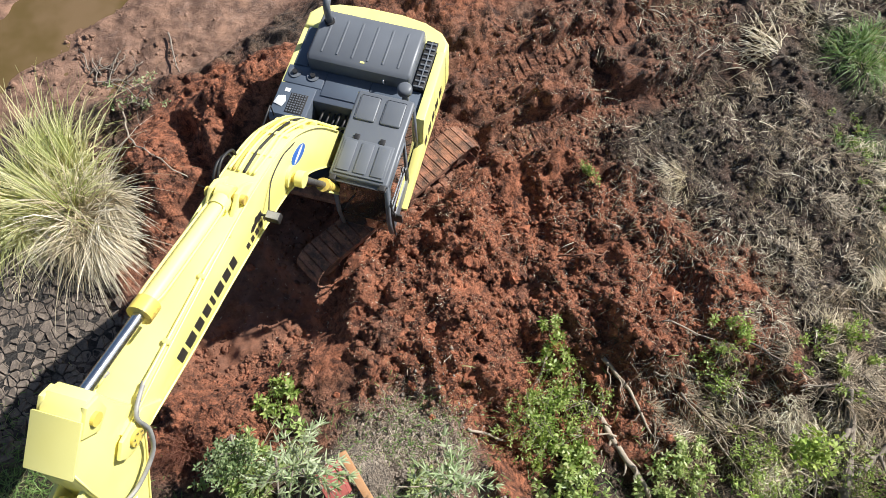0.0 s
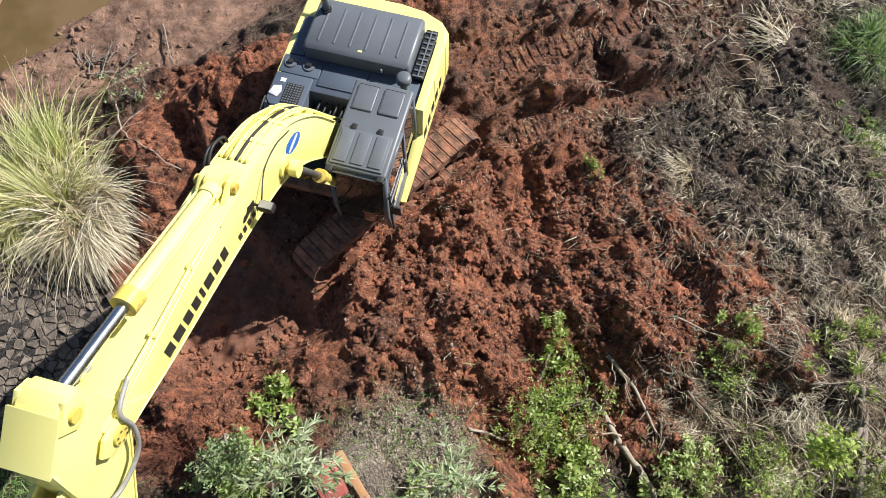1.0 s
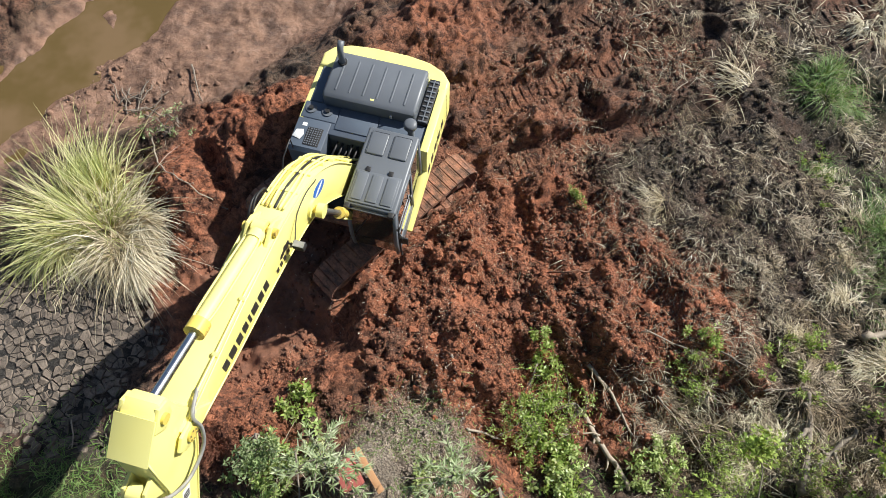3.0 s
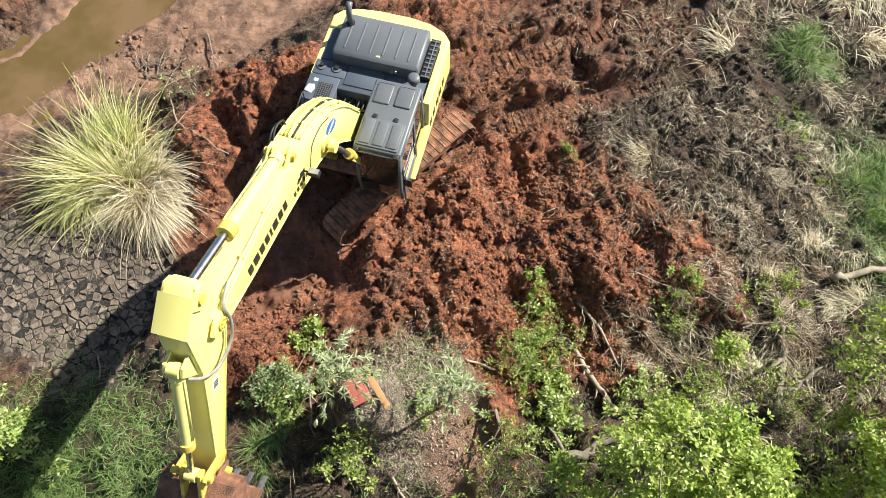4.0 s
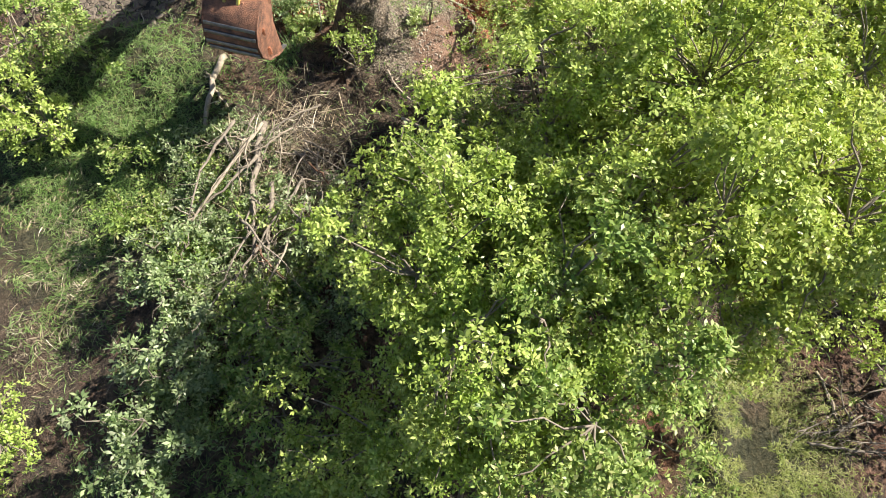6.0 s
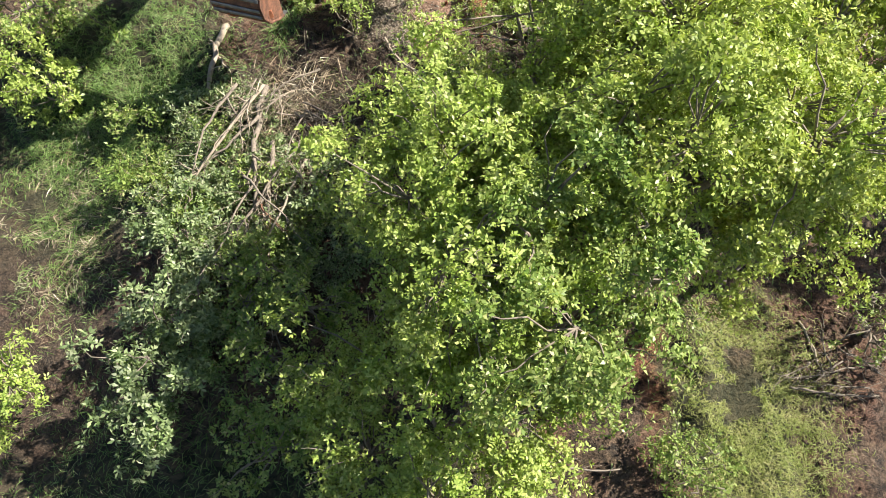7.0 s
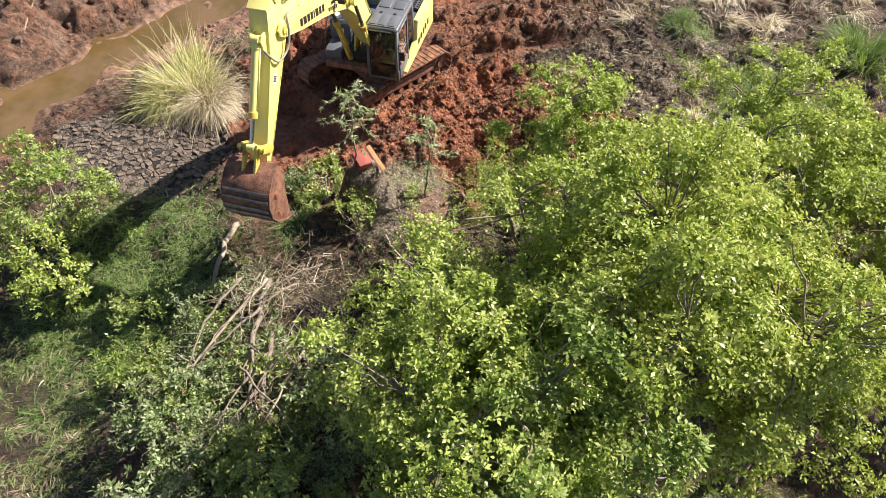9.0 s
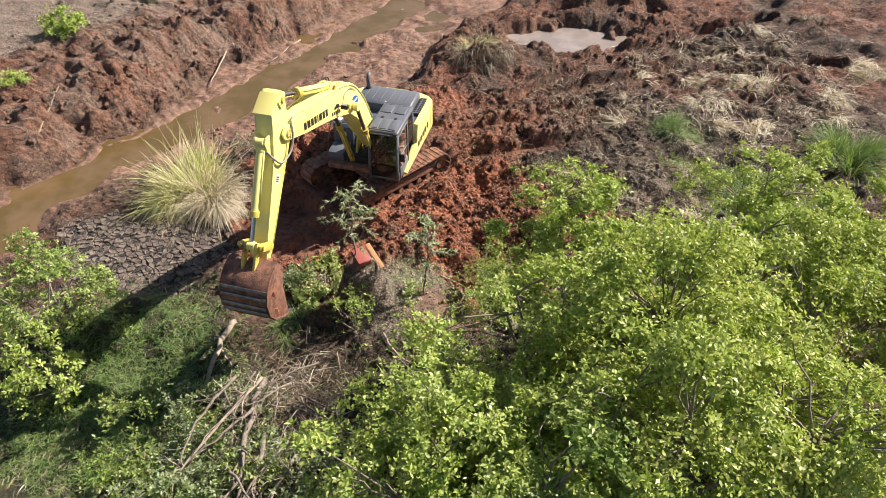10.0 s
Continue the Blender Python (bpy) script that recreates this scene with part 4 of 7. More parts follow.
def build_boom(parent):
    spine = [(0.0, 0.0, 0.20, 0.20, -0.92, 0.39), (0.46, 1.06, 0.31, 0.31, -0.92, 0.40), (0.93, 2.06, 0.37, 0.37, -0.88, 0.48), (1.50, 2.82, 0.40, 0.45, -0.68, 0.73),
             (2.25, 3.28, 0.40, 0.43, -0.46, 0.89), (3.2, 3.70, 0.37, 0.37, -0.38, 0.92), (4.3, 4.14, 0.29, 0.30, -0.37, 0.93), (5.36, 4.57, 0.17, 0.19, -0.37, 0.93)]
    outline = [on_boom(*p) for p in profile(spine)]
    cy, left, right = -0.03, 0.215, -0.275
    boom = part("boom", bm_mesh("boom", prism(outline, right, left, 0.022), YELLOW, True), parent, "bright yellow boom with black lettering bars")
    # welded flanges that stand proud along the upper and lower edges
    for row in (2, 3):
        sign = 1 if row == 2 else -1
        edge = smooth_path([(p[0] + sign * p[4] * (p[row] - 0.012), 0, p[1] + sign * p[5] * (p[row] - 0.012)) for p in spine[1:]], 5)
        for y in (left + 0.012, right - 0.012):
            part("weld_flange", tube("weld_flange", [at_y(on_boom(v.x, v.z), y) for v in edge], 0.016, YELLOW, 6), boom)
    u, n = (0.927, 0.374), (-0.374, 0.927)

    def lettering(x, z, long, tall, lean, y, s):
        q = [(x, z), (x + u[0] * long, z + u[1] * long), (x + u[0] * (long + lean) + n[0] * tall, z + u[1] * (long + lean) + n[1] * tall), (x + u[0] * lean + n[0] * tall, z + u[1] * lean + n[1] * tall)]
        part("lettering_bar", bm_mesh("lettering_bar", side_shape([on_boom(*p) for p in q], y, y + 0.006 * s), DECAL_BLACK), boom)

    for y, s in ((left, 1), (right, -1)):
        for k, w in enumerate((0.13, 0.14, 0.17, 0.06, 0.13, 0.14, 0.17, 0.14)):
            a = sum((0.13, 0.14, 0.17, 0.06, 0.13, 0.14, 0.17, 0.14)[:k]) + 0.055 * k
            lettering(3.13 + u[0] * a, 3.43 + u[1] * a, w, 0.19, 0.03, y, s)
        for k in range(5):
            lettering(2.36 + 0.118 * k, 2.98 + 0.055 * k, 0.075, 0.10, 0.02, y, s)
        cat = [(2.38, 3.20), (2.46, 3.19), (2.54, 3.25), (2.66, 3.27), (2.70, 3.33), (2.63, 3.36), (2.56, 3.33), (2.50, 3.37), (2.43, 3.31), (2.36, 3.28)]
        part("emblem", bm_mesh("emblem", side_shape([on_boom(*p) for p in cat], y, y + 0.006 * s), DECAL_BLACK), boom)
        ring = [(1.25 + 0.21 * math.cos(a * 0.3142) - 0.05 * math.sin(a * 0.3142), 2.62 + 0.12 * math.sin(a * 0.3142) + 0.13 * math.cos(a * 0.3142)) for a in range(20)]
        oval = part("emblem", bm_mesh("emblem", side_shape([on_boom(*p) for p in ring], y, y + 0.006 * s), DECAL_BLUE), boom, "blue oval emblem")
        core = [(1.25 + (x - 1.25) * 0.8, 2.62 + (z - 2.62) * 0.22) for x, z in ring]
        part("emblem_bar", bm_mesh("emblem_bar", side_shape([on_boom(*p) for p in core], y, y + 0.010 * s), DECAL_WHITE), oval)
        # round boss of the lift cylinder's pin with its gusset
        part("pin_boss", rod("pin_boss", at_y(on_boom(1.62, 2.66), y), at_y(on_boom(1.62, 2.66), y + 0.05 * s), 0.17, YELLOW, 24), boom)
        plate = [on_boom(*p) for p in [(5.0, 4.62), (5.36, 4.77), (5.54, 4.68), (5.52, 4.50), (5.36, 4.37), (4.9, 4.24)]]
        part("tip_plate", bm_mesh("tip_plate", side_shape(plate, y - 0.004 * s, y + 0.045 * s, 0.012), YELLOW, True), boom)
        part("pin_cap", rod("pin_cap", at_y(TIP, y + 0.04 * s), at_y(TIP, y + 0.075 * s), 0.10, YELLOW_WORN, 20), boom)
        for k in range(6):
            w = k * 1.047
            part("bolt", rod("bolt", at_y((TIP[0] + 0.07 * math.cos(w), TIP[1] + 0.07 * math.sin(w)), y + 0.074 * s), at_y((TIP[0] + 0.07 * math.cos(w), TIP[1] + 0.07 * math.sin(w)), y + 0.086 * s), 0.014, STEEL, 6), boom)
    lug = (2.42, 3.86)
    for y in (cy - 0.17, cy + 0.17):
        ear = [on_boom(*p) for p in [(2.05, 3.55), (2.26, 3.90), (2.40, 3.98), (2.54, 3.93), (2.86, 3.86)]]
        part("cylinder_lug", bm_mesh("cylinder_lug", prism(ear, y - 0.03, y + 0.03, 0.012), YELLOW, True), boom)
    part("boom_pin", rod("boom_pin", at_y(on_boom(*lug), cy - 0.26), at_y(on_boom(*lug), cy + 0.26), 0.065, YELLOW_WORN, 18), boom)
    part("boom_pin", rod("boom_pin", at_y(TIP, right - 0.05), at_y(TIP, left + 0.05), 0.085, YELLOW_WORN, 20), boom)
    part("boom_pin", rod("boom_pin", at_y(on_boom(1.62, 2.66), -0.5), at_y(on_boom(1.62, 2.66), 0.44), 0.075, YELLOW_WORN, 20), boom)
    # work lamp on a stalk at the boom's side
    lx, lz = on_boom(2.40, 3.22)
    lamp = part("work_lamp", bm_mesh("work_lamp", box(lx - 0.07, lx + 0.06, 0.30, 0.50, lz - 0.06, lz + 0.07, 0.02), BLACK, True), boom, "black square work lamp")
    part("lamp_glass", bm_mesh("lamp_glass", box(lx - 0.055, lx + 0.045, 0.315, 0.485, lz + 0.068, lz + 0.076, 0.0), HOSE_GREY), lamp)
    part("lamp_bracket", rod("lamp_bracket", (lx, left - 0.01, lz), (lx, 0.32, lz), 0.018, BLACK, 8), lamp)
    cable = [(1.0, 2.62, left - 0.1), (1.25, 2.98, left + 0.015), (1.55, 3.22, left + 0.02), (1.95, 3.30, left + 0.02), (2.32, 3.24, 0.31)]
    part("lamp_cable", tube("lamp_cable", smooth_path([at_y(on_boom(x, z), y) for x, z, y in cable], 5), 0.009, BLACK, 6), lamp)
    # hoses and pipes over the back of the boom
    back = [(-0.20, 0.35), (0.16, 1.20), (0.56, 2.22), (0.82, 2.66), (1.20, 3.10), (1.62, 3.40), (2.02, 3.62)]
    for k, y in enumerate((-0.22, -0.165, -0.10, -0.03, 0.05, 0.13)):
        path = smooth_path([at_y(on_boom(x - 0.02, z + 0.012 * (k % 3)), y + 0.012 * math.sin(3 * i + k)) for i, (x, z) in enumerate(back)], 5)
        part("hose", tube("hose", path, 0.021, (YELLOW, YELLOW_WORN, YELLOW, BLACK, YELLOW, YELLOW)[k], 8), boom)
    for x, z, a in ((0.20, 1.26, 66), (0.58, 2.20, 61), (0.84, 2.66, 52), (1.22, 3.09, 40), (1.64, 3.38, 28)):
        px, pz = on_boom(x, z)
        part("hose_clamp", bm_mesh("hose_clamp", box(-0.045, 0.045, -0.26, 0.19, -0.03, 0.05, 0.01), YELLOW, True), boom, m=pose(px, 0, pz, 0, -(a + BOOM_DROP), 0))
    for k, y in enumerate((-0.28, -0.32)):
        loop = [(1.78, 3.38), (1.74, 3.60), (1.94, 3.78), (2.16, 3.74), (2.28, 3.56)]
        part("hose", tube("hose", smooth_path([at_y(on_boom(x + 0.06 * k, z), y) for x, z in loop], 6), 0.019, BLACK, 8), boom, "black rubber hose looped beside the boom")
    for y in (right + 0.03, left - 0.03):
        run = [(2.8, 3.90), (3.4, 4.17), (4.2, 4.44), (4.9, 4.68)]
        part("pipe", tube("pipe", smooth_path([at_y(on_boom(x, z), y) for x, z in run], 4), 0.020, YELLOW, 8), boom)
        for x, z in run[:3]:
            px, pz = on_boom(x + 0.1, z + 0.03)
            part("pipe_clip", bm_mesh("pipe_clip", box(px - 0.03, px + 0.03, y - 0.04, y + 0.04, pz - 0.05, pz + 0.03, 0.008), YELLOW, True), boom)
    # lift cylinders
    for y in (-0.46, 0.39):
        foot, head = Vector((0.95, y, 1.35)), Vector(at_y(on_boom(1.62, 2.66), y))
        mid = foot.lerp(head, 0.62)
        lift = part("lift_cylinder", rod("lift_cylinder", foot, mid, 0.09, YELLOW_WORN, 20), parent, "yellow hydraulic lift cylinder")
        part("piston_rod", rod("piston_rod", mid, head, 0.055, WORN, 16), lift)
        part("rod_eye", rod("rod_eye", head - Vector((0, 0.06, 0)), head + Vector((0, 0.06, 0)), 0.125, YELLOW, 18), lift)
        part("gland", rod("gland", foot.lerp(head, 0.58), foot.lerp(head, 0.64), 0.115, YELLOW_WORN, 18), lift)
        part("oil_pipe", tube("oil_pipe", [foot.lerp(head, 0.05) + Vector((0.1, 0.05, 0)), foot.lerp(head, 0.56) + Vector((0.1, 0.05, 0))], 0.017, YELLOW, 8), lift)
    # arm cylinder
    a, e = Vector(at_y(on_boom(*lug), cy)), Vector(at_y(HEEL, cy))
    ram = part("arm_cylinder", rod("arm_cylinder", a, a.lerp(e, 0.60), 0.105, YELLOW, 22), parent, "yellow hydraulic arm cylinder with bright rod")
    part("gland", rod("gland", a.lerp(e, 0.57), a.lerp(e, 0.63), 0.14, YELLOW_WORN, 22), ram)
    part("end_cap", rod("end_cap", a.lerp(e, 0.03), a.lerp(e, 0.08), 0.125, YELLOW, 22), ram)
    part("piston_rod", rod("piston_rod", a.lerp(e, 0.60), a.lerp(e, 0.99), 0.065, STEEL, 18), ram)
    for c, r in ((a, 0.14), (e, 0.135)):
        part("rod_eye", rod("rod_eye", c - Vector((0, 0.10, 0)), c + Vector((0, 0.10, 0)), r, YELLOW, 20), ram)
    for s in (-1, 1):
        run = [a.lerp(e, 0.07) + Vector((0, 0.10 * s, 0.08)), a.lerp(e, 0.12) + Vector((0, 0.12 * s, 0.05)), a.lerp(e, 0.50) + Vector((0, 0.12 * s, 0.05)), a.lerp(e, 0.57) + Vector((0, 0.09 * s, 0.07))]
        part("oil_pipe", tube("oil_pipe", smooth_path(run, 4), 0.017, YELLOW, 8), ram)


def build_arm(parent):
    cy, half = -0.03, 0.205
    outline = [on_arm(s, n) for s, n in [(-0.90, 0.30), (-0.92, 0.44), (-0.84, 0.55), (-0.32, 0.79), (0.12, 0.64), (0.60, 0.45), (1.5, 0.33), (2.5, 0.22), (3.16, 0.15), (3.30, 0.0), (3.18, -0.14), (1.7, -0.19), (0.40, -0.27), (-0.10, -0.27), (-0.30, -0.14), (-0.55, 0.08)]]
    arm = part("arm", bm_mesh("arm", prism(outline, cy - half, cy + half, 0.025), YELLOW, True), parent, "bright yellow dipper arm")
    # wide plate over the heel and flanges along the edges
    heel = [on_arm(s, n) for s, n in [(-0.80, 0.575), (-0.31, 0.80), (-0.30, 0.83), (-0.82, 0.60)]]
    part("heel_plate", bm_mesh("heel_plate", prism(heel, cy - 0.25, cy + 0.25, 0.006), YELLOW, True), arm)
    for y in (cy - half - 0.008, cy + half + 0.008):
        for line in ([(-0.28, 0.76), (0.12, 0.62), (0.60, 0.43), (1.5, 0.31), (2.5, 0.20), (3.1, 0.14)], [(-0.05, -0.25), (0.40, -0.25), (1.7, -0.17), (3.1, -0.12)]):
            part("weld_flange", tube("weld_flange", [at_y(on_arm(*p), y) for p in line], 0.013, YELLOW, 6), arm)
        gusset = [on_arm(*p) for p in [(-0.90, 0.34), (-0.90, 0.50), (-0.62, 0.62), (-0.50, 0.40), (-0.66, 0.26)]]
        part("heel_lug", bm_mesh("heel_lug", prism(gusset, y - 0.03, y + 0.03, 0.012), YELLOW, True), arm)
        lug = [on_arm(*p) for p in [(0.10, 0.60), (0.24, 0.80), (0.38, 0.82), (0.46, 0.72), (0.66, 0.42)]]
        part("cylinder_lug", bm_mesh("cylinder_lug", prism(lug, cy + (y - cy) * 0.62 - 0.025, cy + (y - cy) * 0.62 + 0.025, 0.01), YELLOW, True), arm)
    part("heel_pin", rod("heel_pin", at_y(HEEL, cy - 0.28), at_y(HEEL, cy + 0.28), 0.07, YELLOW_WORN, 18), arm)
    for k in range(3):
        q = [on_arm(*p) for p in [(1.06 + 0.05 * k, 0.02), (1.06 + 0.05 * k, 0.15), (1.09 + 0.05 * k, 0.15), (1.09 + 0.05 * k, 0.02)]]
        part("lettering_bar", bm_mesh("lettering_bar", prism(q, cy + half, cy + half + 0.009, 0), DECAL_BLACK), arm)
    label = [on_arm(*p) for p in [(1.0, 0.0), (1.0, 0.17), (1.24, 0.17), (1.24, 0.0)]]
    part("warning_label", bm_mesh("warning_label", prism(label, cy + half, cy + half + 0.005, 0), DECAL_WHITE), arm, "small white label with dark bars")
    # bucket cylinder along the outer side
    c0, c1, c2 = (Vector(at_y(on_arm(*p), cy)) for p in ((0.34, 0.74), (2.00, 0.60), (2.74, 0.54)))
    ram = part("bucket_cylinder", rod("bucket_cylinder", c0, c1, 0.088, YELLOW, 20), parent, "yellow bucket cylinder with bright rod")
    part("gland", rod("gland", c0.lerp(c1, 0.95), c0.lerp(c1, 1.03), 0.115, YELLOW_WORN, 20), ram)
    part("end_cap", rod("end_cap", c0.lerp(c1, 0.05), c0.lerp(c1, 0.11), 0.105, YELLOW, 20), ram)
    part("piston_rod", rod("piston_rod", c1, c2, 0.052, STEEL, 16), ram)
    part("oil_pipe", tube("oil_pipe", [c0.lerp(c1, 0.1) + Vector((0, 0.11, 0)), c0.lerp(c1, 0.9) + Vector((0, 0.11, 0))], 0.016, YELLOW, 8), ram)
    for c in (c0, c2):
        part("rod_eye", rod("rod_eye", c - Vector((0, 0.09, 0)), c + Vector((0, 0.09, 0)), 0.11, YELLOW, 18), ram)
    for y in (cy - 0.25, cy + 0.25):
        link = [on_arm(*p) for p in [(2.70, -0.04), (2.62, 0.05), (2.64, 0.52), (2.72, 0.64), (2.84, 0.60), (2.86, 0.46), (2.84, 0.04), (2.80, -0.04)]]
        part("link", bm_mesh("link", prism(link, y - 0.03, y + 0.03, 0.012), YELLOW_WORN, True), arm)
    part("link_pin", rod("link_pin", c2 - Vector((0, 0.34, 0)), c2 + Vector((0, 0.34, 0)), 0.06, YELLOW_WORN, 16), arm)
    rocker = [on_arm(*p) for p in [(2.66, 0.46), (2.66, 0.62), (3.36, 0.60), (3.46, 0.50), (3.36, 0.40)]]
    for y in (cy - 0.15, cy + 0.15):
        part("bucket_link", bm_mesh("bucket_link", prism(rocker, y - 0.035, y + 0.035, 0.015), YELLOW_WORN, True), arm, "worn yellow bucket link")
    part("arm_pin", rod("arm_pin", at_y(PIN, cy - 0.36), at_y(PIN, cy + 0.36), 0.07, YELLOW_WORN, 16), arm)
    # hoses looped from the boom's tip to the bucket cylinder
    for side, mat in ((1, HOSE_GREY), (-1, HOSE_GREY)):
        pts = [on_boom(4.75, 4.62), on_arm(-0.28, -0.04), on_arm(0.05, -0.16), on_arm(0.42, -0.16), on_arm(0.72, 0.12), on_arm(0.66, 0.46), on_arm(0.52, 0.68)]
        out = (0.20, 0.30, 0.34, 0.34, 0.29, 0.24, 0.14)
        part("hose", tube("hose", smooth_path([at_y(p, cy + side * o) for p, o in zip(pts, out)], 6), 0.026, mat, 8), arm, "grey hydraulic hose looped at the elbow")
    # bucket
    px, pz = PIN
    outer = [(0.34, 0.22), (0.62, 0.0), (0.80, -0.36), (0.80, -0.74), (0.62, -1.08), (0.28, -1.32), (-0.18, -1.42), (-0.42, -1.42)]
    inner = [(-0.42, -1.385), (-0.17, -1.37), (0.25, -1.27), (0.57, -1.05), (0.745, -0.73), (0.745, -0.38), (0.58, -0.03), (0.30, 0.15)]
    pts = [(px + a, pz + b) for a, b in outer + inner]
    opened = Matrix.Translation((px, cy, pz)) @ Matrix.Rotation(radians(-24), 4, "Y") @ Matrix.Translation((-px, -cy, -pz))
    bucket = part("bucket", bm_mesh("bucket", prism(pts, cy - 0.62, cy + 0.62, 0.008), RUST, True), parent, "mud-caked rusty digging bucket", opened)
    cheek = [(px + a, pz + b) for a, b in [(0.32, 0.18)] + outer[1:-1] + [(-0.40, -1.36), (-0.05, -0.55), (-0.02, -0.1)]]
    for y in (cy - 0.60, cy + 0.57):
        part("side_plate", bm_mesh("side_plate", prism(cheek, y, y + 0.03, 0.006), RUST, True), bucket)
    top = [(px + a, pz + b) for a, b in [(-0.04, -0.12), (0.0, -0.02), (0.32, 0.22), (0.38, 0.14), (0.05, -0.12)]]
    part("top_plate", bm_mesh("top_plate", prism(top, cy - 0.60, cy + 0.60, 0.006), RUST, True), bucket)
    shut = opened.inverted()
    for y in (cy - 0.25, cy + 0.25):
        ear = []
        for q in (on_arm(3.06, -0.12), on_arm(3.04, 0.10), on_arm(3.26, 0.58), on_arm(3.46, 0.62), on_arm(3.62, 0.44), on_arm(3.70, 0.10), on_arm(3.40, -0.10)):
            v = shut @ Vector((q[0], 0, q[1]))
            ear.append((v.x, v.z))
        part("ear", bm_mesh("ear", prism(ear, y - 0.03, y + 0.03, 0.012), RUST, True), bucket)
    for k in range(4):
        a = [(0.80, -0.42), (0.815, -0.60), (0.77, -0.84), (0.67, -1.03)][k]
        part("wear_strip", bm_mesh("wear_strip", box(px + a[0] - 0.03, px + a[0] + 0.02, cy - 0.58, cy + 0.58, pz + a[1] - 0.04, pz + a[1] + 0.04, 0.012), WORN, True), bucket, "scraped bright wear strip")
    for k in range(5):
        y = cy - 0.54 + 0.27 * k
        part("tooth", bm_mesh("tooth", prism([(px - 0.36, pz - 1.36), (px - 0.36, pz - 1.46), (px - 0.68, pz - 1.43), (px - 0.68, pz - 1.41)], y - 0.05, y + 0.05, 0.008), WORN, True), bucket)
    lump = np.random.default_rng(4)
    soil = bmesh.new()
    for k in range(46):
        made = bmesh.ops.create_icosphere(soil, subdivisions=1, radius=lump.uniform(0.06, 0.2))["verts"]
        c = Vector((px + lump.uniform(-0.1, 0.6), cy + lump.uniform(-0.48, 0.48), pz + lump.uniform(-1.15, -0.35)))
        for v in made:
            v.co = v.co * lump.uniform(0.75, 1.2) + c
    part("soil_load", bm_mesh("soil_load", soil, CLOD_RED), bucket, "red soil in the bucket")


def build_excavator():
    rig = thing("excavator", "yellow and charcoal crawler excavator with muddy tracks and bucket", "excavator", pose(*MACHINE, 0, 0, BODY_TURN))
    under = part("undercarriage", bm_mesh("undercarriage", prism([(-0.7, 0.42), (-0.55, 0.8), (0.55, 0.8), (0.7, 0.42)], -1.0, 1.0, 0.03), MUDDY_STEEL, True), rig, "mud-caked undercarriage", pose(0, 0, 0, 0, 0, TRACK_TURN - BODY_TURN))
    for side in (-1, 1):
        t = build_track(rig, side)
        t.matrix_basis = pose(0, 0, 0, 0, 0, TRACK_TURN - BODY_TURN) @ pose(0, side * 1.2, 0)
    build_body(rig)
    build_cab(rig)
    build_boom(rig)
    build_arm(rig)
    return rig


build_excavator()


# ---- plants ----
def ground_z(x, y):
    return float(height(np.array([x]), np.array([y]))[0])


def limb_path(p, q, sag, wobble, r, n=6):
    p, q = Vector(p), Vector(q)
    out = []
    for k in range(n + 1):
        t = k / n
        v = p.lerp(q, t)
        v.z += sag * math.sin(math.pi * t)
        if 0 < k < n:
            v += Vector(r.normal(0, wobble, 3))
        out.append(v)
    return out


